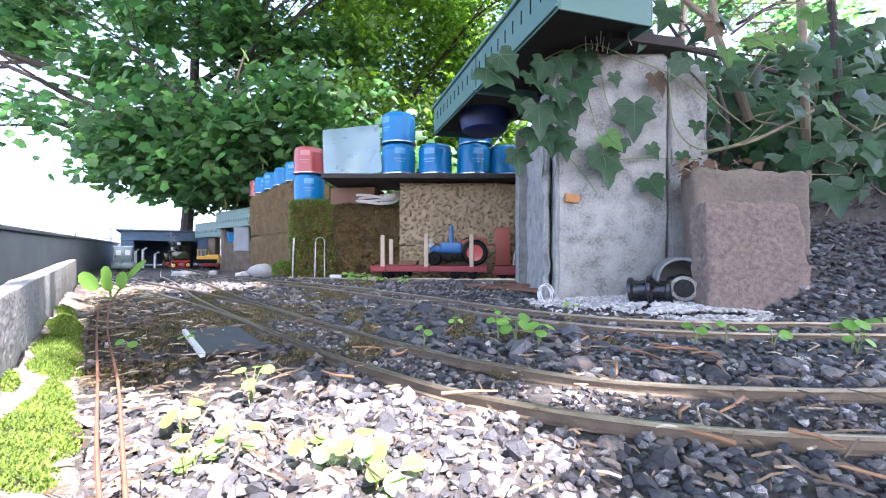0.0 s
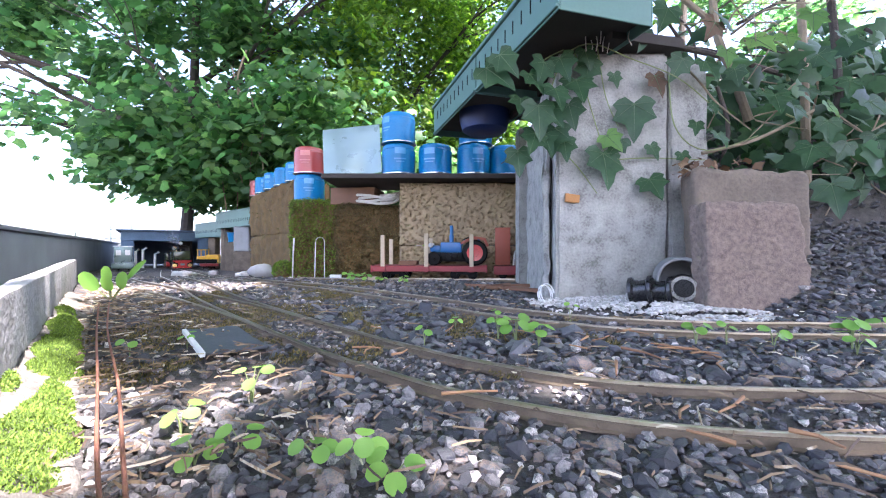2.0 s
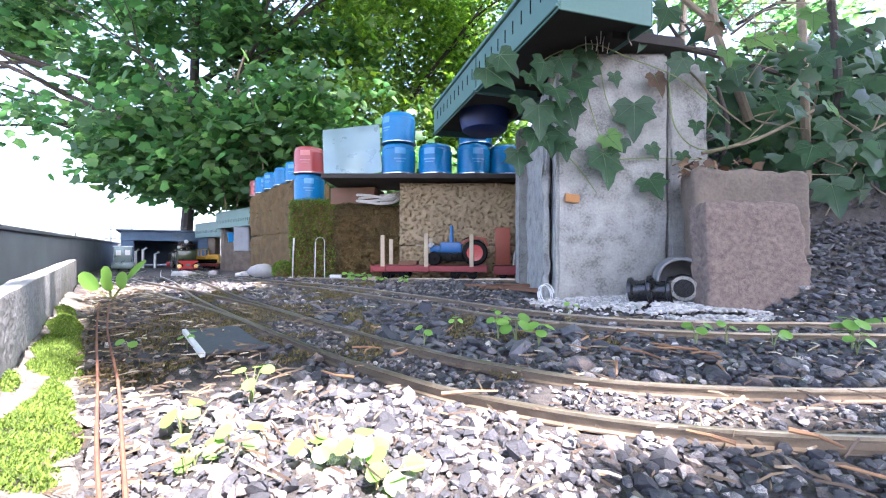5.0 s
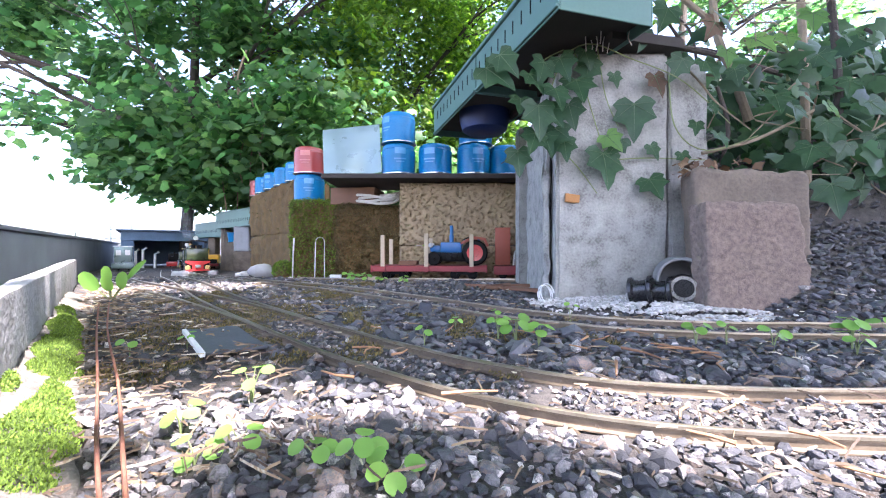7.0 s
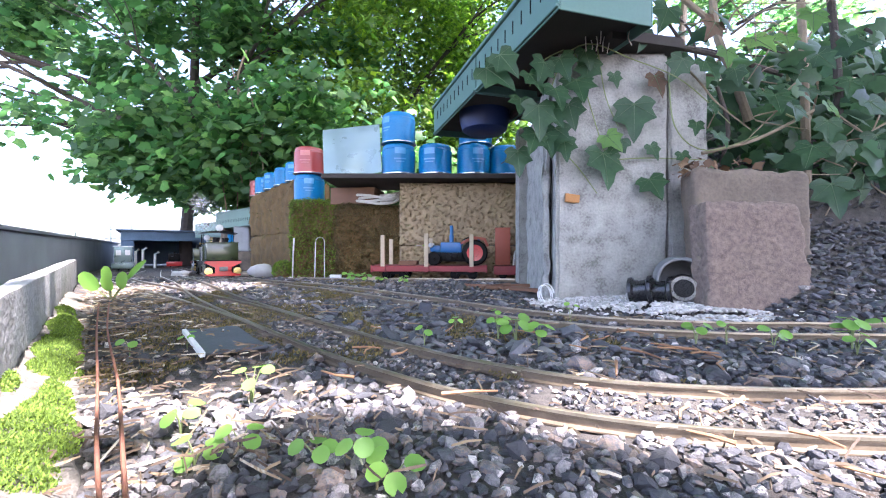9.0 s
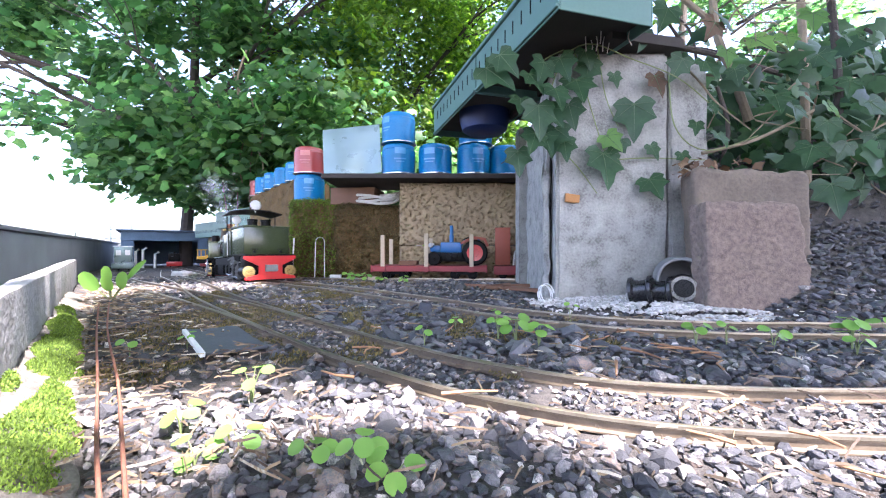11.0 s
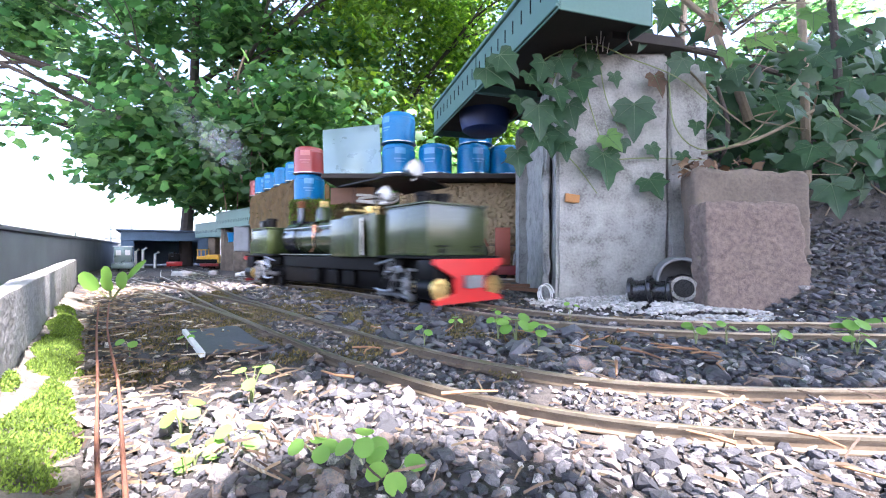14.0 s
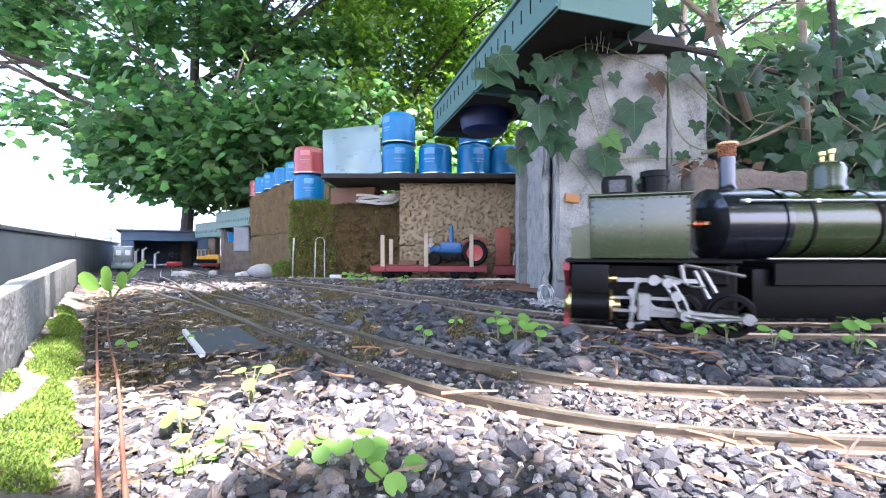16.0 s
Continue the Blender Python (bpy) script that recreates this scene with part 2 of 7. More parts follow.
def spline(pts, step):
    """Evenly spaced points on a smooth curve through pts."""
    P = [Vector(p) for p in pts]
    P = [P[0] * 2 - P[1]] + P + [P[-1] * 2 - P[-2]]
    out = []
    for i in range(1, len(P) - 2):
        for k in range(40):
            t = k / 40
            a, b, c, d = P[i - 1:i + 3]
            out.append(0.5 * ((2 * b) + (c - a) * t + (2 * a - 5 * b + 4 * c - d) * t * t + (3 * b - a - 3 * c + d) * t ** 3))
    out.append(P[-2])
    res, acc = [out[0]], 0.0
    for p, q in zip(out, out[1:]):
        seg = (q - p).length
        while acc + seg >= step:
            f = (step - acc) / seg
            p = p + (q - p) * f
            seg = (q - p).length
            acc = 0.0
            res.append(p)
        acc += seg
    return res


# how the rails fall away: distance, height, slope
FALL = ((0.62, 0.0, 0.0), (0.9, -0.0055, -0.03), (1.08, -0.0135, -0.055), (1.26, -0.0265, -0.05), (1.6, -0.0355, -0.024), (2.2, -0.050, -0.022), (3.0, -0.064, -0.014), (40.0, -0.1, 0.0))


def ground_z(x, y):
    """Height of the rail tops: level near by, then falling gently away."""
    y = max(0.62, min(y, 40.0))
    for (y0, z0, g0), (y1, z1, g1) in zip(FALL, FALL[1:]):
        if y <= y1:
            h = y1 - y0
            u = (y - y0) / h
            return (2 * u ** 3 - 3 * u * u + 1) * z0 + (u ** 3 - 2 * u * u + u) * h * g0 + (-2 * u ** 3 + 3 * u * u) * z1 + (u ** 3 - u * u) * h * g1
    return FALL[-1][1]


def roughen(bm, amount, scale, cuts=0, seed=0.0):
    if cuts:
        bmesh.ops.subdivide_edges(bm, edges=bm.edges[:], cuts=cuts, use_grid_fill=True)
    bm.normal_update()
    for v in bm.verts:
        p = v.co * scale + Vector((seed, seed, seed))
        v.co += v.normal * amount * (noise.noise(p) + 0.5 * noise.noise(p * 2.7))
    return bm


def rough_box(sx, sy, sz, n, r, amount, scale, seed):
    """A rounded, uneven block with its base on z = 0: n cuts, corner radius r."""
    bm = bm_new()
    bmesh.ops.create_cube(bm, size=1.0)
    bmesh.ops.subdivide_edges(bm, edges=bm.edges[:], cuts=n, use_grid_fill=True)
    h = Vector((sx / 2, sy / 2, sz / 2))
    for v in bm.verts:
        p = Vector((v.co.x * sx, v.co.y * sy, v.co.z * sz))
        q = Vector([max(-(a - r), min(a - r, c)) for a, c in zip(h, p)])
        d = p - q
        v.co = q + d.normalized() * r if d.length > 1e-9 else p
    roughen(bm, amount, scale, seed=seed)
    roughen(bm, amount * 0.4, scale * 3.3, seed=seed + 7)
    for v in bm.verts:
        v.co.z += sz / 2
    return bm


# ---- ground and track beds ----
rng = random.Random(7)


def rnd(a, b):
    return rng.uniform(a, b)


WALL_A, WALL_B = Vector((-0.0615, 0.03)), Vector((-0.69, 0.765))   # inner foot of the edging board
WALL_N = Vector((-(WALL_B - WALL_A).y, (WALL_B - WALL_A).x)).normalized()   # away from the track


def beyond_wall(x, y):
    """How far a place lies outside the edging board."""
    return (Vector((x, y)) - WALL_A).dot(WALL_N)


def soil_z(x, y):
    z = ground_z(x, y) - 0.0057 + 0.002 * noise.noise(Vector((x * 30, y * 30, 0))) + 0.0015 * noise.noise(Vector((x * 90, y * 90, 3)))
    if x > 0.3 and y > 0.33:                      # gravel bank
        z += min(0.11, max(0.0, (y - 0.335)) * 0.55) * min(1.0, (x - 0.3) / 0.05)
    if x > 0.24 and y > 0.5:
        z += min(0.75, (y - 0.5) * 0.6) * min(1.0, (x - 0.24) / 0.3)
    if 0.1 < x < 0.31 and 0.37 < y < 0.5:         # mortar heap at the foot of the slabs
        z += 0.006 * max(0.0, 1 - abs(x - 0.24) / 0.1)
    w = beyond_wall(x, y)
    if w > 0.005 and x < 0:
        z -= min(0.06, (w - 0.005) * 8)
    return z


def make_ground():
    def axis(lo, hi, fine_lo, fine_hi, step):
        a = list(np.arange(fine_lo, fine_hi, step))
        g, d = fine_hi, step
        while g < hi:
            a.append(g)
            d *= 1.25
            g += d
        a.append(hi)
        g, d = fine_lo - step, step
        left = []
        while g > lo:
            left.append(g)
            d *= 1.25
            g -= d
        left.append(lo)
        return left[::-1] + a
    xs = axis(-400, 400, -1.0, 0.8, 0.011)
    ys = axis(-400, 400, -0.1, 1.5, 0.011)
    verts = [(x, y, soil_z(x, y)) for y in ys for x in xs]
    n = len(xs)
    faces = [(j * n + i, j * n + i + 1, (j + 1) * n + i + 1, (j + 1) * n + i) for j in range(len(ys) - 1) for i in range(n - 1)]
    return tagged(soup("ground", verts, faces, M_SOIL), "dark damp soil under the ballast of a garden railway", "ground", kind="structure")


ground = make_ground()

MAIN = spline([(-2.3, 3.35), (-2.2, 3.2), (-1.69, 2.6), (-1.305, 2.1), (-0.715, 1.30), (-0.535, 1.02), (-0.349, 0.80), (-0.16, 0.63), (-0.0227, 0.48),
               (0.062, 0.383), (0.143, 0.326), (0.22, 0.307), (0.3295, 0.3026), (0.45, 0.302), (0.62, 0.33), (0.85, 0.42)], 0.004)
GAUGE = 0.044
# front track: near rail and far rail are fitted, the centre line lies between
FRONT = spline([(0.42, 0.20), (0.26, 0.156), (0.17, 0.1475), (0.085, 0.1565), (0.025, 0.1825), (-0.035, 0.232), (-0.10, 0.30), (-0.19, 0.40), (-0.30, 0.53), (-0.46, 0.74), (-0.72, 1.08), (-1.1, 1.62), (-1.5, 2.2)], 0.004)
LOOP = spline([(0.025, 0.1825), (-0.035, 0.232), (-0.10, 0.30), (-0.193, 0.398), (-0.318, 0.518), (-0.47, 0.655), (-0.66, 0.84), (-0.92, 1.15), (-1.25, 1.62), (-1.6, 2.15)], 0.004)
SIDING = spline([(0.40, 0.78), (0.2, 0.86), (0.0, 0.905), (-0.2, 0.92), (-0.36, 0.97)], 0.004)
YARD = spline([(-1.72, 2.90), (-1.56, 2.66), (-1.413, 2.45), (-1.31, 2.30)], 0.004)


def track(name, path, label, sleepers=True, rail_h=0.0055, drop=0.0):
    top = thing(name, Matrix(), label, "railway track", kind="structure")
    n = len(path)
    prof = [(-0.0011, 0), (-0.0011, -0.0016), (-0.0005, -0.002), (-0.0005, -0.0044), (-0.0022, -0.0049), (-0.0022, -rail_h),
            (0.0022, -rail_h), (0.0022, -0.0049), (0.0005, -0.0044), (0.0005, -0.002), (0.0011, -0.0016), (0.0011, 0)]
    for side in (-1, 1):
        bm = bm_new()
        rings = []
        for i in range(0, n, 2):
            p = path[i]
            d = (path[min(i + 1, n - 1)] - path[max(i - 1, 0)]).normalized()
            nrm = Vector((-d.y, d.x))
            c = p + nrm * side * GAUGE / 2
            z = ground_z(c.x, c.y) - drop + 0.0004 * noise.noise(Vector((c.x * 20, c.y * 20, side)))
            rings.append([bm.verts.new((c.x + nrm.x * u, c.y + nrm.y * u, z + v)) for u, v in prof])
        k = len(prof)
        for a, b in zip(rings, rings[1:]):
            for j in range(k):
                bm.faces.new((a[j], a[(j + 1) % k], b[(j + 1) % k], b[j]))
        bmesh.ops.recalc_face_normals(bm, faces=bm.faces[:])
        rail = part("rail", bm, M_RAIL, top, "tarnished brown metal rail")
        bm = bm_new()
        pairs = []
        for i in range(0, n, 2):
            p = path[i]
            d = (path[min(i + 1, n - 1)] - path[max(i - 1, 0)]).normalized()
            nrm = Vector((-d.y, d.x))
            c = p + nrm * side * GAUGE / 2
            z = ground_z(c.x, c.y) - drop + 0.0004 * noise.noise(Vector((c.x * 20, c.y * 20, side))) + 0.0002
            pairs.append([bm.verts.new((c.x + nrm.x * u, c.y + nrm.y * u, z + v)) for u, v in ((-0.00125, -0.0013), (-0.00115, -0.0002), (-0.0007, 0.0), (0.0007, 0.0), (0.00115, -0.0002), (0.00125, -0.0013))])
        for a, b in zip(pairs, pairs[1:]):
            for j in range(5):
                bm.faces.new((a[j], b[j], b[j + 1], a[j + 1]))
        bmesh.ops.recalc_face_normals(bm, faces=bm.faces[:])
        part("rail_top", bm, M_RAILTOP, rail, "worn brighter running surface")
    if sleepers:
        bm = bm_new()
        box(bm, 0.0085, 0.078, 0.004, bevel=0.0006, seg=1)
        first = part("sleeper", bm, M_SLEEPER, top)
        i, k = 4, 0
        while i < n - 4 and k < 130:
            p, d = path[i], (path[i + 3] - path[i - 3])
            m = Matrix.Translation((p.x, p.y, ground_z(p.x, p.y) - drop - rail_h - 0.0044)) @ Matrix.Rotation(math.atan2(d.y, d.x) + rnd(-0.04, 0.04), 4, 'Z')
            if k == 0:
                first.matrix_basis = m
            else:
                share("sleeper", first.data, m, top)
            i += 7
            k += 1
    return top


track("main_track", MAIN, "narrow-gauge model railway track curving through dark ballast")
track("front_track", FRONT, "rusty model railway track half sunk in ballast")
track("turnout_track", LOOP, "diverging model railway track leaving a turnout", sleepers=False, drop=0.0006)
track("siding_track", SIDING, "model railway siding beside a mossy block wall")
track("yard_track", YARD, "distant model railway siding in a small yard")


# ---- loose stones ----
ICO = [Vector(v).normalized() for v in ((-1, 1.618, 0), (1, 1.618, 0), (-1, -1.618, 0), (1, -1.618, 0), (0, -1, 1.618), (0, 1, 1.618),
                                        (0, -1, -1.618), (0, 1, -1.618), (1.618, 0, -1), (1.618, 0, 1), (-1.618, 0, -1), (-1.618, 0, 1))]
ICO_F = [(0, 11, 5), (0, 5, 1), (0, 1, 7), (0, 7, 10), (0, 10, 11), (1, 5, 9), (5, 11, 4), (11, 10, 2), (10, 7, 6), (7, 1, 8),
         (3, 9, 4), (3, 4, 2), (3, 2, 6), (3, 6, 8), (3, 8, 9), (4, 9, 5), (2, 4, 11), (6, 2, 10), (8, 6, 7), (9, 8, 1)]


def chip(r, flat=0.0):
    """An angular stone about r metres across its half width."""
    s = Vector((rnd(0.7, 1.4), rnd(0.5, 1.0), rnd(0.4, 0.8) * (1 - flat)))
    q = Euler((rnd(-0.5, 0.5), rnd(-0.5, 0.5), rnd(0, 6.3))).to_matrix()
    cut = [(Vector((rnd(-1, 1), rnd(-1, 1), rnd(-1, 1))).normalized(), rnd(0.3, 0.75)) for _ in range(4)]
    out = []
    for v in ICO:
        w = v * rnd(0.8, 1.2)
        for nrm, lim in cut:
            d = w.dot(nrm)
            if d > lim:
                w = w - nrm * (d - lim)
        out.append(q @ Vector((w.x * s.x, w.y * s.y, w.z * s.z)) * r)
    return out


def rail_clear(x, y, r):
    """False where a stone would stand on a rail."""
    p = Vector((x, y))
    for path in (MAIN, FRONT, LOOP, SIDING):
        d = math.sqrt(min((p - q).length_squared for q in path[::3]))
        if abs(d - GAUGE / 2) < r * 0.8 + 0.001:
            return False
    return True


def between_rails(x, y):
    p = Vector((x, y))
    return any(min((p - q).length_squared for q in path[::3]) < (GAUGE / 2) ** 2 for path in (MAIN, FRONT, LOOP, SIDING))


def mossy(x, y):
    return (abs(x + 0.19) < 0.06 and abs(y - 0.36) < 0.09 and noise.noise(Vector((x * 25, y * 25, 8))) > -0.25) or \
        (-0.34 < x < -0.12 and 0.45 < y < 0.85 and noise.noise(Vector((x * 18, y * 18, 5))) > 0.12) or \
        (-0.26 < x < 0.12 and 0.185 < y < 0.45 and noise.noise(Vector((x * 30, y * 22, 3))) > (0.12 if x < -0.05 else 0.3))


def scatter_stones():
    singles = []
    verts, faces = [], []
    cverts, cfaces = [], []
    sverts, sfaces = [], []

    def add(vs, fs, r, x, y, z, flat=0.0):
        b = len(vs)
        o = Vector((x, y, z))
        vs.extend(v + o for v in chip(r, flat))
        fs.extend((a + b, c + b, d + b) for a, c, d in ICO_F)

    # foreground to the middle distance
    for y0, y1, step, rlo, rhi in ((0.08, 0.17, 0.0034, 0.0012, 0.0033), (0.17, 0.33, 0.0043, 0.0014, 0.0042), (0.33, 0.62, 0.0062, 0.0021, 0.0046), (0.62, 1.25, 0.012, 0.0035, 0.007)):
        y = y0
        while y < y1:
            half = min(1.15 * y + 0.03, 0.95)
            x = -half
            while x < half:
                px, py = x + rnd(-0.5, 0.5) * step, y + rnd(-0.5, 0.5) * step
                x += step
                if beyond_wall(px, py) > -HAUNCH - 0.001 and px < 0:
                    continue
                if px > 0.115 and py > 0.385:
                    continue
                left_bed = 0.165 < py < 0.75 and px < -0.06 - 0.3 * (py - 0.165) and beyond_wall(px, py) > -0.1
                if left_bed and rng.random() < 0.6:
                    continue
                if mossy(px, py) and rng.random() < 0.85:
                    continue
                if abs((px + 0.1435) * 0.765 + (py - 0.2655) * 0.644) < 0.02 and abs((py - 0.2655) * 0.765 - (px + 0.1435) * 0.644) < 0.042:
                    continue
                inside = between_rails(px, py)
                if inside and rng.random() < 0.12:
                    continue
                r = rnd(rlo, rhi) * (0.75 if inside else 1.0)
                if rng.random() < (0.14 if py < 0.17 and px < 0.03 else 0.06) and not inside:
                    r *= rnd(1.4, 2.1)
                if not rail_clear(px, py, r):
                    continue
                z = soil_z(px, py) + r * 0.25
                slate = -0.13 < px < 0.3 and py > 0.235 and noise.noise(Vector((px * 14, py * 14, 9))) > -0.3 - (0.5 if 0.26 < py < 0.42 else 0) and not inside and py < 0.6
                if slate:
                    if rng.random() < 0.62:
                        q = r * rnd(1.0, 1.75) if 0.24 < py < 0.44 and px < 0.12 else r
                        if rail_clear(px, py, q):
                            add(sverts, sfaces, q, px, py, soil_z(px, py) + q * 0.35, 0.35)
                    elif rng.random() < 0.6:
                        add(verts, faces, r * 0.7, px, py, z)
                    continue
                near = (px * px + py * py) < 0.0275 and not inside and len(singles) < 290 and r > 0.0031
                if near:
                    singles.append((px, py, z, r))
                else:
                    add(verts, faces, r, px, py, z)
            y += step
    for path, reach, count in ((FRONT, 0.5, 4200), (MAIN[len(MAIN) // 2:], 0.7, 3400)):
        for _ in range(count):
            q = path[rng.randrange(3, len(path) - 3)]
            if q.length > reach:
                continue
            a = rnd(0, 6.3)
            px, py = q.x + math.cos(a) * rnd(0, 0.034), q.y + math.sin(a) * rnd(0, 0.034)
            r = rnd(0.0011, 0.0026)
            if rail_clear(px, py, r):
                add(verts, faces, r, px, py, soil_z(px, py) + r * 0.6)
    bed = thing("ballast", Matrix(), "loose angular grey and black ballast stones", "gravel", kind="stuff")
    ob = soup("stones", verts, faces, M_STONE, bed, smooth=False)
    ob["kind"] = "stuff"
    ob = soup("slate_chips", sverts, sfaces, M_COAL, bed, smooth=False)
    ob["kind"] = "stuff"
    meshes = []
    for k in range(14):
        me = bpy.data.meshes.new("stone")
        me.from_pydata([tuple(v) for v in chip(1.0)], [], ICO_F)
        me.materials.append(M_STONE_ONE)
        meshes.append(me)
    for px, py, z, r in singles:
        share("stone", meshes[rng.randrange(14)], Matrix.LocRotScale((px, py, z), Euler((rnd(-0.3, 0.3), rnd(-0.3, 0.3), rnd(0, 6.3))), (r, r, r)), bed)
    # gravel bank
    y = 0.335
    while y < 0.75:
        x = 0.315
        while x < 0.95:
            px, py = x + rnd(-0.5, 0.5) * 0.0068, y + rnd(-0.5, 0.5) * 0.0068
            add(cverts, cfaces, rnd(0.0028, 0.0058), px, py, soil_z(px, py) + rnd(0.001, 0.003), 0.1)
            x += 0.0068
        y += 0.0068 if y < 0.5 else 0.02
    bank = soup("gravel_bank", cverts, cfaces, M_COAL, smooth=False)
    tagged(bank, "sloping bank of dark blue-grey gravel beside stone slabs", "gravel", kind="stuff")
    # pale crumbs of mortar below the pillar
    v2, f2 = [], []
    for k in range(4200):
        px = rnd(0.10, 0.325)
        py = rnd(0.375 if px < 0.27 else 0.352, 0.50)
        if py < 0.40 + 0.35 * max(0, 0.22 - px) and rng.random() < 0.8:
            continue
        if k > 2200:
            a, q = rnd(0, 6.3), math.sqrt(rnd(0, 1))
            px, py = 0.245 + 0.055 * math.cos(a) * q, 0.378 + 0.03 * math.sin(a) * q
        b = len(v2)
        r = rnd(0.0012, 0.0042)
        o = Vector((px, py, soil_z(px, py) + 0.003))
        v2.extend(v + o for v in chip(r))
        f2.extend((a + b, c + b, d + b) for a, c, d in ICO_F)
    tagged(soup("mortar_rubble", v2, f2, M_RUBBLE, smooth=False), "pale crumbled mortar rubble at the foot of a pillar", "rubble", kind="stuff")


# ---- walls and blocks ----
def slab(name, m, sx, sy, sz, material, label, category, kind="", rough=0.003, scale=40, cuts=7, bevel=0.006, skew=(0.0, 0.0)):
    bm = rough_box(sx, sy, sz, max(6, cuts * 3), min(bevel, min(sx, sy, sz) * 0.3), rough, scale, rnd(0, 50))
    for v in bm.verts:                            # skew: how far the foot of each upright edge shifts
        v.co.x += (skew[0] if v.co.x < 0 else skew[1]) * (1 - v.co.z / sz) * min(1.0, abs(v.co.x) * 4 / sx)
    ob = part(name, bm, material, None, angle=50)
    ob.matrix_basis = m
    return tagged(ob, label, category, kind=kind)


def edging_board():
    d = (WALL_B - WALL_A)
    ang = math.atan2(d.y, d.x)
    mid = (WALL_A + WALL_B) / 2 + WALL_N * 0.006
    bm = bm_new()
    box(bm, d.length, 0.011, 0.105, bevel=0.0015)
    bmesh.ops.subdivide_edges(bm, edges=[e for e in bm.edges if e.calc_length() > 0.2], cuts=90)
    roughen(bm, 0.0012, 70, seed=3)
    ob = part("edging_wall", bm, M_EDGE)
    ob.matrix_basis = Matrix.Translation((mid.x, mid.y, -0.065)) @ Matrix.Rotation(ang, 4, 'Z')
    tagged(ob, "weathered grey concrete edging board with a pale top", "edging", kind="structure")


HAUNCH = 0.024


def haunch_z(x, y):
    """Height of the mortar haunch that leans on the edging board, above the soil."""
    off = -beyond_wall(x, y)
    if off < 0 or off > HAUNCH:
        return 0.0
    u = 1 - off / HAUNCH
    return 0.0125 * u ** 0.8 + 0.0016 * noise.noise(Vector((x * 130, y * 130, 2))) + 0.001 * noise.noise(Vector((x * 380, y * 380, 6)))


def mortar_haunch():
    d = (WALL_B - WALL_A).normalized()
    verts, faces, cols = [], [], 13
    n = 260
    for i in range(n):
        along = 0.02 + 0.6 * i / (n - 1)
        for k in range(cols):
            off = HAUNCH * k / (cols - 1) * (1 + 0.16 * noise.noise(Vector((along * 40, 0, 0))))
            c = WALL_A + d * along - WALL_N * off
            verts.append((c.x, c.y, soil_z(c.x, c.y) + (haunch_z(c.x, c.y) if k < cols - 1 else -0.004)))
    for i in range(n - 1):
        for k in range(cols - 1):
            q = i * cols + k
            faces.append((q, q + 1, q + cols + 1, q + cols))
    ob = soup("mortar_haunch", verts, faces, M_MORTAR)
    tagged(ob, "rough pale mortar haunch along the foot of the edging", "mortar", kind="structure")


def outer_wall():
    a, b = Vector((-0.55, 0.152)), Vector((-2.95, 3.65))
    d = b - a
    bm = bm_new()
    box(bm, d.length, 0.05, 0.26, bevel=0.004)
    box(bm, d.length, 0.07, 0.012, Matrix.Translation((0, 0, 0.262)), bevel=0.003)
    ob = part("outer_wall", bm, M_CONC_DARK)
    mid = (a + b) / 2
    ob.matrix_basis = Matrix.Translation((mid.x, mid.y, -0.152)) @ Matrix.Rotation(math.atan2(d.y, d.x), 4, 'Z')
    tagged(ob, "low plain grey concrete wall with a flat coping", "wall", kind="structure")


def pillar():
    top = thing("concrete_pillar", pose(0, 0, 0), "rough grey concrete pillar with a joint and ivy hanging over it", "pillar", kind="structure")
    def piece(name, outline, z0, z1, seed, rough=0.0016):
        bm = rough_box(1.0, 1.0, z1 - z0, 26, 0.0001, 0.0, 1.0, 0.0)
        A, B, C, D = [Vector(q) for q in outline]
        for v in bm.verts:
            u, w = v.co.x + 0.5, v.co.y + 0.5
            q = (A * (1 - u) + B * u) * (1 - w) + (D * (1 - u) + C * u) * w
            v.co = Vector((q.x, q.y, v.co.z + z0))
        edge = [e for e in bm.edges if len(e.link_faces) == 2 and e.calc_face_angle(0) > 1.0]
        bmesh.ops.bevel(bm, geom=edge, offset=0.0035, segments=2, affect='EDGES')
        roughen(bm, rough, 38, seed=seed)
        roughen(bm, rough * 0.45, 130, seed=seed)
        return part(name, bm, M_CONC, top, angle=50)
    piece("block", [(0.139, 0.497), (0.2755, 0.497), (0.29, 0.735), (0.165, 0.735)], -0.012, 0.300, 2)
    piece("block", [(0.279, 0.499), (0.33, 0.505), (0.345, 0.735), (0.2935, 0.735)], -0.012, 0.290, 9, 0.002)
    # thin broken skin of render on the flank
    piece("render_skin", [(0.131, 0.53), (0.1375, 0.525), (0.160, 0.735), (0.152, 0.735)], -0.01, 0.265, 15, 0.004)
    # post standing in the corner behind
    piece("post", [(0.150, 0.80), (0.182, 0.80), (0.182, 0.84), (0.150, 0.84)], -0.012, 0.30, 21)


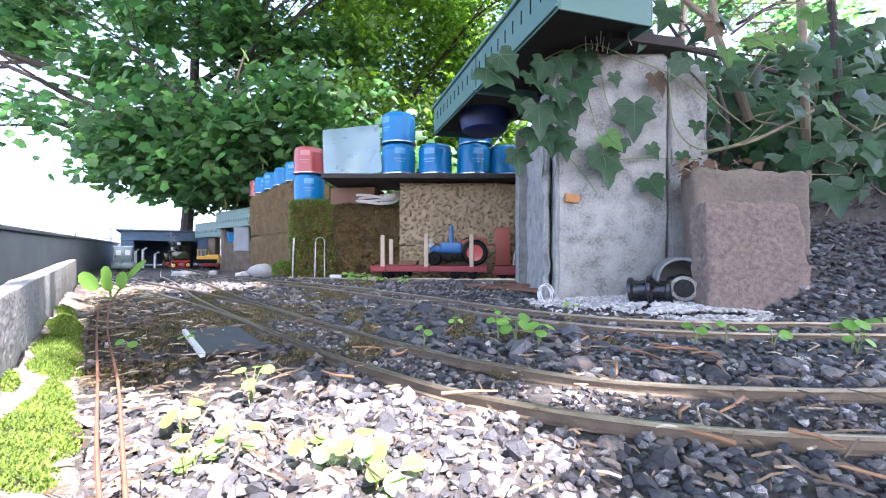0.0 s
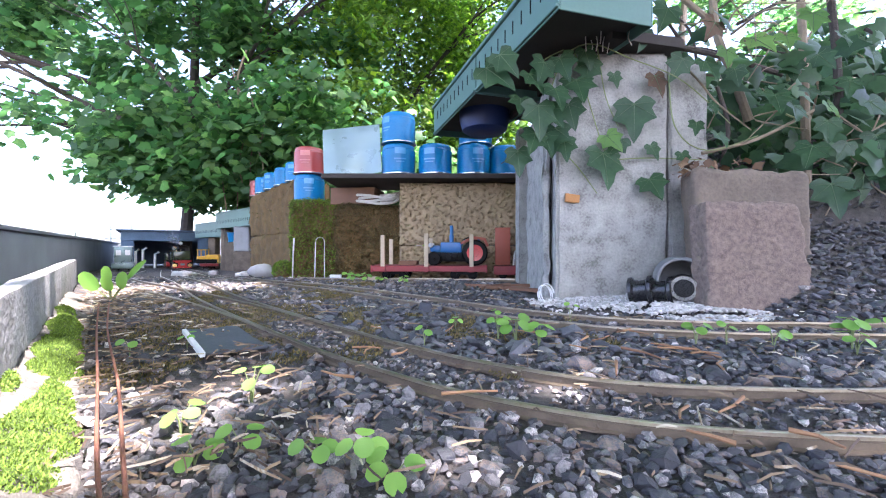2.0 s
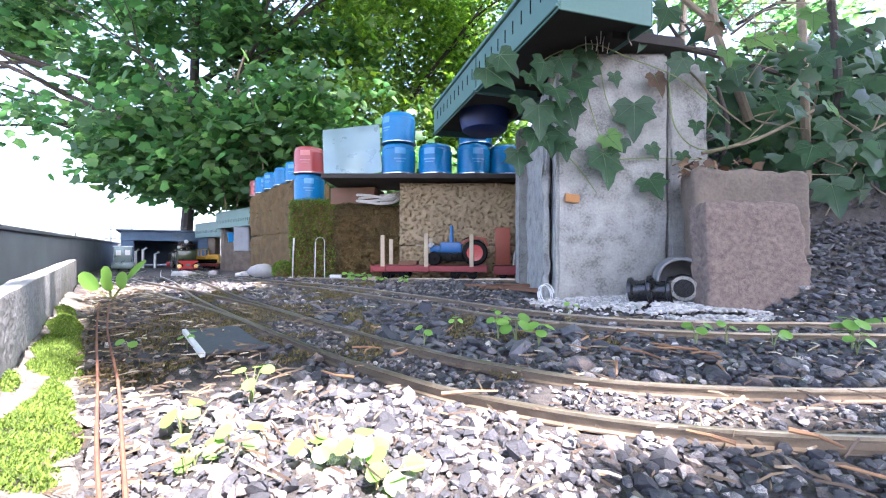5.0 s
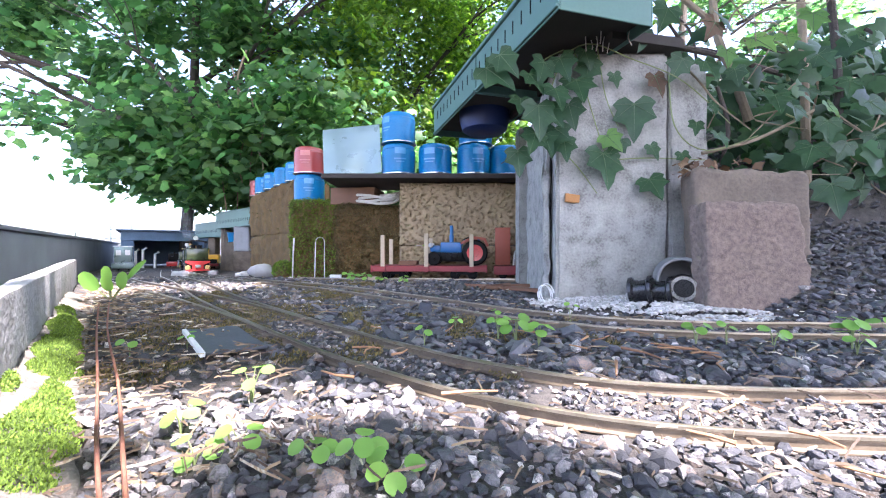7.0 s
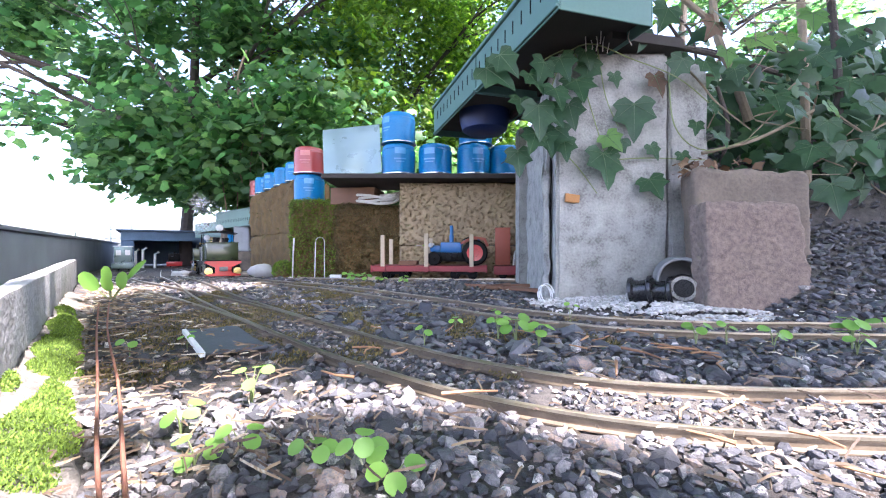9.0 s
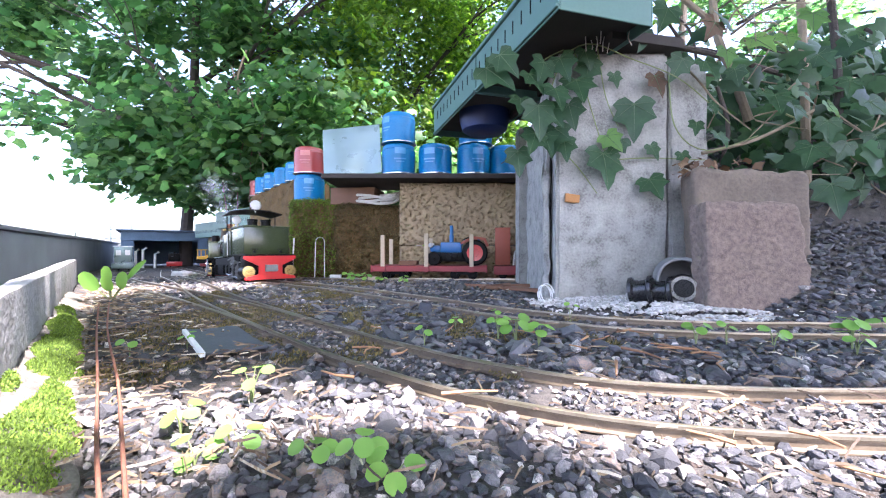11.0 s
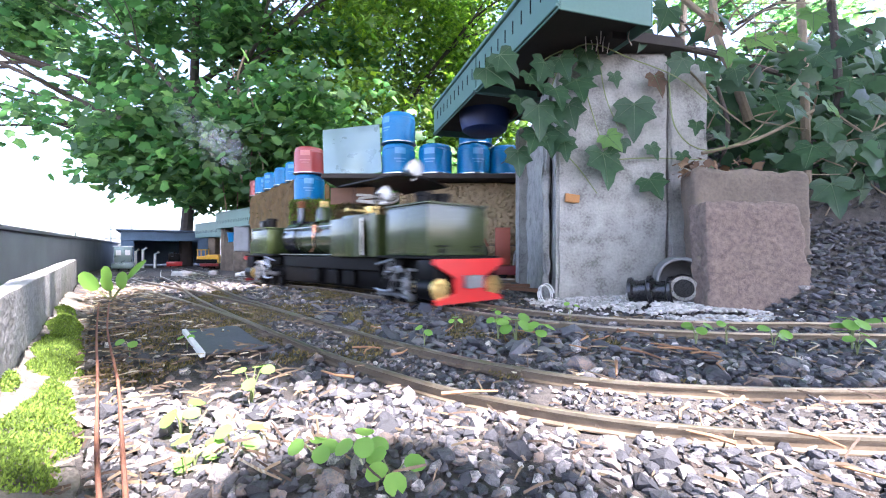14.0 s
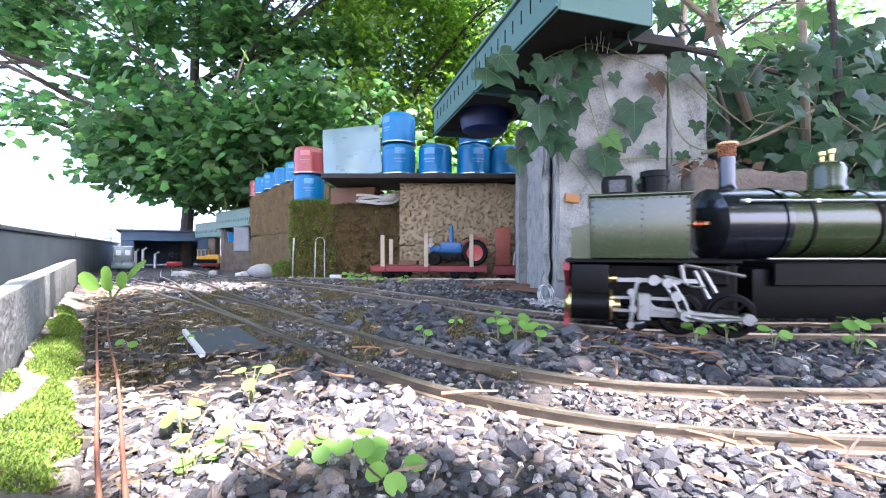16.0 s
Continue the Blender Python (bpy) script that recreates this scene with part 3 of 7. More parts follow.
def pitted_block(sx, sy, sz, seed):
    """A block whose front face (towards -y) is pitted and uneven."""
    bm = bm_new()
    nx, nz = int(sx / 0.0023), int(sz / 0.0023)
    rows = []
    for k in range(nz + 1):
        row = []
        for i in range(nx + 1):
            x, z = sx * (i / nx - 0.5), sz * k / nz
            q = Vector((x * 70 + seed, z * 95, seed))
            pit = max(0.0, noise.noise(q * 2.5) - 0.2) * 0.03
            d = 0.003 * noise.noise(q * 0.35) + 0.0014 * noise.noise(q * 1.3 + Vector((5, 2, 1))) + 0.001 * noise.noise(q * 4.0) + min(0.007, pit)
            e = min(x + sx / 2, sx / 2 - x, z, sz - z)
            d += 0.004 * max(0.0, 1 - e / 0.005) ** 2
            row.append(bm.verts.new((x, -sy / 2 + d, z)))
        rows.append(row)
    for a, b in zip(rows, rows[1:]):
        for i in range(nx):
            bm.faces.new((a[i], a[i + 1], b[i + 1], b[i]))
    box(bm, sx - 0.003, sy - 0.012, sz - 0.003, Matrix.Translation((0, 0.004, 0.0015)))
    return bm


def tan_wall():
    top = thing("block_wall", pose(0, 0, 0), "rough tan aerated block wall with a mortar joint, under a shelf", "wall", kind="structure")
    part("block", pitted_block(0.30, 0.06, 0.150, 4.0), M_TAN, top, m=pose(0.045, 1.005, 0.0695), angle=60)
    part("block", pitted_block(0.30, 0.06, 0.084, 14.0), M_TAN, top, m=pose(0.045, 1.008, -0.016), angle=60)


def mossy_blocks():
    def block(m, sx, sy, sz, seed, moss, nm, label, n):
        top = thing("mossy_block", m, label, "stone block")
        bm = rough_box(sx, sy, sz, 24, 0.012, 0.008, 18, seed)
        bm.normal_update()
        tops = [v.co.copy() for v in bm.verts if v.normal.y < -0.4 or v.normal.z > 0.5 or v.normal.x < -0.5]
        part("stone", bm, M_MOSSWALL, top, angle=70)
        spots = []
        while len(spots) < n:
            c = tops[rng.randrange(len(tops))]
            if noise.noise(c * 26 + Vector((seed, 0, 0))) > -0.2 - 0.8 * (n > 5000):
                spots.append(c + Vector((rnd(-1, 1), rnd(-0.3, 0.3), rnd(-1, 1))) * 0.005)
        tufts(top, spots, moss, Vector((0, -1, -0.1)), 0.0055)
        return top
    block(pose(-0.325, 1.10, -0.02, 0, 0, 4), 0.135, 0.12, 0.203, 1, M_MOSS, "a", "tall stone block thick with bright green moss", 15000)
    block(pose(-0.175, 1.075, -0.02), 0.185, 0.14, 0.188, 5, M_MOSSDRY, "b", "stone block covered with dry brown moss", 15000)
    block(pose(-0.655, 1.70, -0.05, 0, 0, -50.7), 0.60, 0.14, 0.172, 8, M_MOSSDRY, "c", "brown weathered lower stone block with patchy moss", 500)
    block(pose(-0.66, 1.705, 0.118, 0, 0, -50.2), 0.58, 0.14, 0.190, 11, M_MOSSDRY, "d", "brown weathered upper stone block with patchy moss", 700)


def tufts(parent, places, material, way, size):
    """Short moss shoots, as slim blades."""
    verts, faces = [], []
    for p in places:
        o = Vector(p)
        for _ in range(2):
            d = (way.normalized() + Vector((rnd(-1, 1), rnd(-1, 1), rnd(-1, 1))) * 0.7).normalized() * size * rnd(0.5, 1.3)
            s = d.cross(Vector((rnd(-1, 1), rnd(-1, 1), rnd(-1, 1)))).normalized() * size * 0.22
            q = o + Vector((rnd(-1, 1), rnd(-1, 1), rnd(-1, 1))) * size * 0.4
            b = len(verts)
            verts += [q - s, q + s, q + d * 0.6 + s * 0.7, q + d]
            faces += [(b, b + 1, b + 2), (b, b + 2, b + 3)]
    ob = soup("moss", verts, faces, material, parent)
    ob["kind"] = "stuff"
    return ob


def ground_moss():
    """Moss cushions on the mortar haunch and mats among the sleepers."""
    d = (WALL_B - WALL_A).normalized()
    cushions = ((0.0125, 0.245, 0.055, 0.010), (0.011, 0.335, 0.06, 0.009), (0.013, 0.205, 0.02, 0.009), (0.014, 0.118, 0.026, 0.009), (0.016, 0.150, 0.022, 0.006), (0.003, 0.16, 0.012, 0.002), (0.012, 0.085, 0.012, 0.008), (0.008, 0.42, 0.03, 0.006))
    places = []
    for _ in range(26000):
        off, along, ra, rc = cushions[rng.choices(range(8), (30, 26, 10, 14, 9, 2, 5, 6))[0]]
        a, q = rnd(0, 6.3), math.sqrt(rnd(0, 1))
        wob = 1 + 0.35 * noise.noise(Vector((math.cos(a) * 1.5, math.sin(a) * 1.5, along * 50)))
        c = WALL_A + d * (along + math.cos(a) * q * ra * wob) - WALL_N * max(0.001, off + math.sin(a) * q * rc * wob)
        lift = haunch_z(c.x, c.y) + 0.0045 * (1 - q * q) + 0.0025 * noise.noise(Vector((c.x * 90, c.y * 90, 0)))
        places.append((c.x, c.y, soil_z(c.x, c.y) + lift))
    ob = tufts(None, places, M_MOSS, Vector((0, 0, 1)), 0.0013)
    ob.name = "ground_moss"
    tagged(ob, "bright green moss cushions growing against the edging", "moss", kind="stuff")
    places = []
    for _ in range(60000):
        c = Vector((rnd(-0.34, 0.12), rnd(0.185, 0.85)))
        if mossy(c.x, c.y) and rail_clear(c.x, c.y, 0.001):
            places.append((c.x, c.y, soil_z(c.x, c.y) + 0.0015 + 0.003 * max(0, noise.noise(Vector((c.x * 60, c.y * 60, 4))))))
    ob = tufts(None, places, M_MOSSDRY, Vector((0.3, -0.2, 0.7)), 0.0022)
    ob.name = "ground_moss"
    tagged(ob, "brown-green moss mat among the ballast", "moss", kind="stuff")


# ---- shelf and drums ----
def drum(name, m, material, label, print_mat):
    top = thing(name, m, label, "drum", group="oil filter cans used as drums")
    bm = bm_new()
    r, h = 0.0403, 0.0712
    lathe(bm, [(0, 0), (r - 0.002, 0), (r + 0.0006, 0.0015), (r + 0.0006, 0.0035), (r - 0.0006, 0.005), (r - 0.0006, h * 0.80), (r - 0.0022, h * 0.83),
               (r - 0.0022, h * 0.86), (r - 0.0026, h * 0.93), (r - 0.006, h * 0.985), (r - 0.011, h), (0.012, h), (0.011, h + 0.002), (0, h + 0.002)])
    part("shell", bm, material, top)
    bm = bm_new()
    lathe(bm, [(r + 0.0003, 0.0), (r + 0.0016, 0.0006), (r + 0.0016, 0.0024), (r + 0.0003, 0.003)])
    part("rim", bm, M_STEEL, top, "bright rolled rim")
    for w, hh, z, a in ((0.018, 0.014, 0.045, 0), (0.02, 0.003, 0.032, 0), (0.014, 0.002, 0.026, 0)):
        bm = bm_new()
        cols = 6
        vs = [[bm.verts.new(((r + 0.0002) * math.sin(-0.5 + w * (i / cols - 0.5) / r * 1.4), -(r + 0.0002) * math.cos(-0.5 + w * (i / cols - 0.5) / r * 1.4), z + k * hh)) for i in range(cols + 1)] for k in (0, 1)]
        for i in range(cols):
            bm.faces.new((vs[0][i], vs[0][i + 1], vs[1][i + 1], vs[1][i]))
        part("print", bm, print_mat, top, "pale printed label patch")
    return top


M_LABEL2 = mat("pale red print", (0.6, 0.2, 0.17), (0.52, 0.14, 0.12), 0.4, scale=200, fine=900, bump=0.0)
M_LABEL = mat("pale blue print", (0.12, 0.36, 0.62), (0.05, 0.26, 0.52), 0.4, scale=200, fine=900, bump=0.0)


def shelf_and_drums():
    bm = bm_new()
    box(bm, 0.47, 0.2, 0.011, bevel=0.0015)
    ob = part("shelf", bm, M_TRAY_IN)
    ob.matrix_basis = pose(-0.045, 1.03, 0.2227)
    tagged(ob, "dark weathered board shelf lying on the block wall", "shelf")
    z = 0.2345
    b1 = drum("drum", pose(-0.106, 0.97, z, 0, 0, 40), M_BLUE, "blue enamelled can used as an oil drum", M_LABEL)
    for x, y, zz, a in ((-0.106, 0.97, z + 0.0735, -15), (-0.019, 0.97, z, 10), (0.073, 0.972, z, 40), (0.15, 0.985, z, 60), (-0.362, 1.10, 0.187, 45),
                        (0.078, 0.98, z + 0.0735, 20),
                        (-0.545, 1.51, 0.309, 20), (-0.628, 1.61, 0.309, 80), (-0.715, 1.715, 0.309, 10), (-0.80, 1.82, 0.309, 50)):
        copy_thing(b1, pose(x, y, zz, 0, 0, a))
    r1 = drum("drum", pose(-0.362, 1.10, 0.2605, 0, 0, 30), M_RED_TIN, "red enamelled can used as an oil drum, on a blue one", M_LABEL2)
    copy_thing(r1, pose(-0.865, 1.91, 0.309, 0, 0, 30))
    # blue-grey sheet metal box lying on the shelf
    top = thing("metal_sheet", pose(-0.212, 0.955, 0.2345, -7, -4.5, -4), "blue-grey folded sheet metal panel leaning on the shelf", "panel")
    bm = bm_new()
    box(bm, 0.138, 0.0016, 0.118, bevel=0.0004, seg=1)
    bmesh.ops.subdivide_edges(bm, edges=[e for e in bm.edges if e.calc_length() > 0.05], cuts=14, use_grid_fill=True)
    for v in bm.verts:
        c = (v.co.x - 0.02 - (v.co.z - 0.02) * 0.25) / 0.03
        v.co.y += 0.012 * math.exp(-c * c) * max(0, 1 - v.co.z / 0.1) + 0.002 * noise.noise(v.co * 18)
    part("face", bm, M_SHEET, top)
    bm = bm_new()
    box(bm, 0.0016, 0.03, 0.115, Matrix.Translation((-0.0695, 0.0155, 0)))
    part("fold", bm, M_SHEET, top)
    # timber block and rope on the moss blocks
    bm = bm_new()
    box(bm, 0.115, 0.09, 0.042, bevel=0.002)
    roughen(bm, 0.0012, 60, cuts=4)
    ob = part("timber_block", bm, M_WOOD)
    ob.matrix_basis = pose(-0.222, 1.065, 0.1735, 0, 0, -8)
    tagged(ob, "red-brown timber block lying on mossy stone", "timber")
    bm = bm_new()
    pts = []
    for k in range(150):
        a = k / 150 * 2 * math.pi * 4.2
        rr = 0.050 + 0.008 * math.sin(k * 0.7) + 0.004 * math.sin(a * 0.37)
        pts.append((rr * math.cos(a), rr * 0.62 * math.sin(a), 0.004 + 0.005 * (k // 34) + 0.003 * math.sin(a * 2.3)))
    tube(bm, pts, 0.0034, 7)
    rope = part("rope_coil", bm, M_ROPE)
    rope.matrix_basis = pose(-0.158, 1.03, 0.176, 9)
    tagged(rope, "coil of off-white cord lying on a mossy stone", "rope")


# ---- green trays ----
def tray(name, a, b, z, width, side, label, h=0.058):
    """An open plastic trough from a to b; side: 1 or -1, the way its width goes."""
    a, b = Vector(a), Vector(b)
    d = b - a
    L = d.length
    top = thing(name, Matrix.Translation((a.x, a.y, z)) @ Matrix.Rotation(math.atan2(d.y, d.x), 4, 'Z'), label, "trough", group="green plastic troughs")
    s = side
    t = 0.0022
    for y in (0.0, s * (width - t)):
        bm = bm_new()
        box(bm, L, t, h, Matrix.Translation((L / 2, y + s * t / 2, 0)), bevel=0.0005, seg=1)
        part("side_wall", bm, M_TRAY, top)
    for x in (t / 2, L - t / 2):
        bm = bm_new()
        box(bm, t, width - 2 * t - 0.0004, h, Matrix.Translation((x, s * width / 2, 0)), bevel=0.0005, seg=1)
        part("end_wall", bm, M_TRAY, top)
    for y in (-s * 0.0008, s * (width + 0.0008)):
        bm = bm_new()
        box(bm, L + 0.008, 0.006, 0.006, Matrix.Translation((L / 2, y, h - 0.002)), bevel=0.001, seg=1)
        part("lip", bm, M_TRAY, top)
    bm = bm_new()
    box(bm, L - 0.006, width - 0.006, 0.004, Matrix.Translation((L / 2, s * width / 2, 0.012)))
    part("bottom", bm, M_TRAY_IN, top, "dark brown bottom")
    n = int(L / 0.022)
    for k in range(n):
        bm = bm_new()
        box(bm, 0.0012, 0.0012, 0.016, Matrix.Translation((0.012 + k * 0.022, -s * 0.0003, 0.026)))
        part("slot", bm, M_BLACK, top)
    bm = bm_new()
    box(bm, L, 0.0035, 0.004, Matrix.Translation((L / 2, -s * 0.0012, 0.002)), bevel=0.0008, seg=1)
    part("rib", bm, M_TRAY, top)
    return top


def trays():
    n, f = Vector((0.114, 0.40)), Vector((-0.016, 0.84))
    d = (f - n)
    tray("plastic_trough", n, n + d * 0.485, 0.296, 0.115, -1, "green plastic trough jutting over the concrete pillar")
    tray("plastic_trough", n + d * 0.5, f + d * 0.02, 0.297, 0.115, -1, "green plastic trough with slotted sides above the drums")
    tray("plastic_trough", (-0.93, 1.96), (-1.27, 2.27), 0.176, 0.10, -1, "green plastic trough over the far yard", 0.085)
    tray("plastic_trough", (-1.25, 2.29), (-1.60, 2.62), 0.135, 0.10, -1, "faded green plastic trough over the far yard", 0.085)
    tub = thing("blue_tub", pose(0.076, 0.745, 0.270) @ Matrix.Scale(0.9, 4), "dark blue plastic tub sunk in the trough", "tub")
    bm = bm_new()
    lathe(bm, [(0, 0), (0.035, 0.001), (0.045, 0.008), (0.051, 0.03), (0.054, 0.075), (0.057, 0.075), (0.057, 0.08), (0.05, 0.08), (0.044, 0.012), (0, 0.008)], seg=36)
    part("body", bm, M_DARKBLUE, tub)
    for k in range(7):
        bm = bm_new()
        x, y = rnd(0.165, 0.215), rnd(0.455, 0.485)
        tube(bm, spline([(0, 0, 0), (rnd(-0.002, 0.002), 0, -0.008), (rnd(-0.003, 0.003), 0, -rnd(0.014, 0.024))], 0.003), 0.0006, 5)
        ob = part("root_strand", bm, M_ROPE)
        ob.matrix_basis = pose(x, y, 0.3085)
        tagged(ob, "pale root strand hanging under the trough", "root", group="root strands")
    # board under the near trough
    bm = bm_new()
    box(bm, 0.10, 0.30, 0.012, bevel=0.001)
    ob = part("support_board", bm, M_TRAY_IN)
    ob.matrix_basis = pose(0.205, 0.62, 0.300, 0, 0, 14)
    tagged(ob, "brown weathered board carrying the trough on the pillar", "board")


def stone_slabs():
    slab("stone_slab", pose(0.330, 0.452, -0.02, -4, 3, -4), 0.122, 0.035, 0.166, M_SLAB2, "brown sandstone slab leaning against the pillar", "stone slab", rough=0.004, scale=22, skew=(0.016, 0.006))
    slab("stone_slab", pose(0.2985, 0.4, -0.012, -5, 1.5, -3), 0.090, 0.03, 0.117, M_SLAB, "pinkish granite slab leaning on a brown slab", "stone slab", rough=0.0026, scale=60, bevel=0.004, skew=(0.003, 0.011))
    slab("brick", pose(0.435, 0.375, -0.008, 0, 0, -12), 0.06, 0.03, 0.022, M_SLATE, "dark engineering brick half buried in gravel", "brick", rough=0.001)
    slab("brick", pose(0.39, 0.372, -0.008, 0, 0, 6), 0.024, 0.03, 0.02, M_SLATE, "dark broken brick end in gravel", "brick", rough=0.001)


# ---- small things by the pillar ----
def pipe_and_wheels():
    bm = bm_new()
    lathe(bm, [(0.0205, 0.0), (0.0212, -0.001), (0.0235, -0.001), (0.0242, 0.0), (0.0242, 0.05), (0.0, 0.05), (0.0, 0.047), (0.0205, 0.047), (0.0205, 0.0)], seg=36)
    ob = part("drain_pipe", bm, M_PIPE)
    ob.matrix_basis = pose(0.2495, 0.424, 0.0265, -90, 0, -24)
    tagged(ob, "open end of a grey plastic drain pipe", "pipe")
    def spool(m, label):
        top = thing("wheel_spool", m, label, "spool", group="black plastic spools")
        bm = bm_new()
        lathe(bm, [(0, 0), (0.005, 0), (0.0055, 0.002), (0.012, 0.002), (0.0135, 0.0), (0.0155, 0.001), (0.0155, 0.004), (0.012, 0.006), (0.011, 0.012),
                   (0.012, 0.018), (0.0155, 0.020), (0.0155, 0.023), (0.0135, 0.024), (0.012, 0.022), (0, 0.022)], seg=32)
        part("body", bm, M_BLACKROUGH, top)
        bm = bm_new()
        lathe(bm, [(0.0085, -0.0006), (0.0105, -0.0006), (0.0105, 0.0022), (0.0085, 0.0022)], seg=28)
        part("ring", bm, M_PIPE, top)
        return top
    spool(pose(0.2045, 0.444, 0.0125, 82, 0, 52), "glossy black plastic spool lying on its side")
    spool(pose(0.224, 0.44, 0.0125, 84, 0, 48), "black plastic spool next to another")
    top = thing("glass_jar", pose(0.2485, 0.419, 0.0185, -86, 0, -28), "small glass jar with bright rim lying in the pipe mouth", "jar")
    bm = bm_new()
    lathe(bm, [(0.0, 0.0), (0.011, 0.0), (0.0125, 0.002), (0.0125, 0.02), (0.0, 0.02)], seg=26)
    part("body", bm, M_BLACKROUGH, top)
    bm = bm_new()
    lathe(bm, [(0.0095, -0.002), (0.0128, -0.002), (0.0132, 0.002), (0.0125, 0.004)], seg=26)
    part("rim", bm, M_STEEL, top, "bright metal rim")
    bm = bm_new()
    pts = [(0.0075 * math.cos(a), 0, 0.0105 * math.sin(a) + 0.0008 * math.sin(a * 0.6)) for a in (k * 0.35 for k in range(50))]
    pts = [(x, 0.00025 * i, z) for i, (x, y, z) in enumerate(pts)]
    tube(bm, pts, 0.0008, 6)
    ob = part("cable_coil", bm, M_WHITE)
    ob.matrix_basis = pose(0.12, 0.465, 0.0085, -15, 0, 10)
    tagged(ob, "small coil of white cable leaning on the pillar foot", "cable")
    slab("wood_chip", pose(0.1575, 0.4955, 0.116, 0, 6, 0), 0.018, 0.004, 0.0105, M_CHIP, "orange-tan chip stuck to the concrete pillar", "chip", rough=0.001, cuts=2, bevel=0.001)
    bm = bm_new()
    bmesh.ops.create_icosphere(bm, subdivisions=3, radius=0.03, matrix=Matrix.Diagonal((1.2, 0.62, 0.62, 1)))
    roughen(bm, 0.007, 26, seed=6)
    ob = part("white_stone", bm, M_RUBBLE, angle=25)
    ob.matrix_basis = pose(-0.486, 1.08, 0.0)
    tagged(ob, "smooth white stone by the track", "stone")
    moss = thing("moss_clump", pose(-0.42, 1.07, -0.022), "round cushion of green moss on a stone", "moss")
    bm = bm_new()
    bmesh.ops.create_icosphere(bm, subdivisions=3, radius=0.03, matrix=Matrix.Translation((0, 0, 0.022)) @ Matrix.Diagonal((0.9, 0.9, 0.95, 1)))
    part("stone", bm, M_MOSSWALL, moss)
    pl = []
    for _ in range(1200):
        v = Vector((rnd(-1, 1), rnd(-1, 1), rnd(-0.2, 1))).normalized()
        pl.append((v.x * 0.027, v.y * 0.027, 0.022 + v.z * 0.028))
    tufts(moss, pl, M_MOSS, Vector((0, -0.3, 1)), 0.005)
    bm = bm_new()
    pts = [(-0.011, 0, 0)] + [(-0.011, 0, 0.09)] + [(-0.011 * math.cos(a), 0, 0.09 + 0.012 * math.sin(a)) for a in (0.5, 1.0, 1.57, 2.1, 2.6)] + [(0.011, 0, 0.09), (0.013, 0, 0.0)]
    tube(bm, pts, 0.0012, 6)
    ob = part("wire_hoop", bm, M_STEEL)
    ob.matrix_basis = pose(-0.305, 1.0, -0.012, -4)
    tagged(ob, "bent wire hoop standing against a mossy block", "wire")
    bm = bm_new()
    tube(bm, [(0, 0, 0), (0.001, 0, 0.05), (0.003, 0.002, 0.1)], 0.0018, 6)
    ob = part("metal_stake", bm, M_STEEL)
    ob.matrix_basis = pose(-0.378, 1.02, -0.012)
    tagged(ob, "thin metal stake in front of a mossy block", "stake")
    for x, y, sx, sy, sz, mt, lb in ((-0.255, 0.965, 0.026, 0.012, 0.015, M_WHITE, "small pale block by the siding"), (-0.27, 0.95, 0.055, 0.02, 0.008, M_SLATE, "flat dark slate strip by the siding"),
                                     (-0.215, 0.945, 0.035, 0.015, 0.008, M_TRAY, "green plastic scrap by the siding"), (-0.15, 0.87, 0.02, 0.014, 0.014, M_PALE, "cut timber end by the siding")):
        slab("scrap_block", pose(x, y, ground_z(x, y) - 0.008, 0, 0, rnd(-10, 10)), sx, sy, sz, mt, lb, "scrap", rough=0.0006, cuts=2, bevel=0.001)
    for x, y, ln, a in ((0.10, 0.63, 0.07, 12), (0.125, 0.60, 0.05, -20), (0.085, 0.66, 0.06, 30), (0.118, 0.655, 0.045, 5), (0.06, 0.67, 0.05, -8)):
        slab("wood_scrap", pose(x, y, soil_z(x, y) + 0.002, 0, rnd(-4, 4), a), ln, 0.007, 0.006, M_WOOD, "grey-brown broken wood scrap beside the pillar", "wood", rough=0.0008, cuts=2, bevel=0.001)
    # slate with a white stripe lying between the tracks
    top = thing("slate_sheet", pose(-0.1435, 0.2655, -0.0012, 1, 1, 40), "dark slate sheet with a white painted edge lying on the ground", "slate")
    bm = bm_new()
    box(bm, 0.033, 0.074, 0.0022, bevel=0.0004, seg=1)
    roughen(bm, 0.0007, 90, cuts=4)
    part("sheet", bm, M_SLATE, top)
    bm = bm_new()
    box(bm, 0.0028, 0.076, 0.0030, bevel=0.0004, seg=1)
    part("stripe", bm, M_WHITE, top, "white painted strip", m=pose(-0.0175, 0.0, 0, 0, 0, -1))
    # rusty rods running along the edging
    for pts in (((-0.069, 0.082), (-0.0955, 0.112), (-0.148, 0.174), (-0.232, 0.272), (-0.36, 0.425)), ((-0.062, 0.08), (-0.086, 0.109), (-0.1395, 0.174), (-0.2265, 0.274), (-0.355, 0.432))):
        bm = bm_new()
        sp = spline([(*p, 0.003 + 0.002 * (i % 2)) for i, p in enumerate(pts)], 0.008)
        tube(bm, [(p.x, p.y, p.z + 0.0012 * noise.noise(p * 40)) for p in sp], 0.00055, 6)
        ob = part("rusty_rod", bm, M_RUST)
        tagged(ob, "thin rusty rod lying along the edging", "rod")


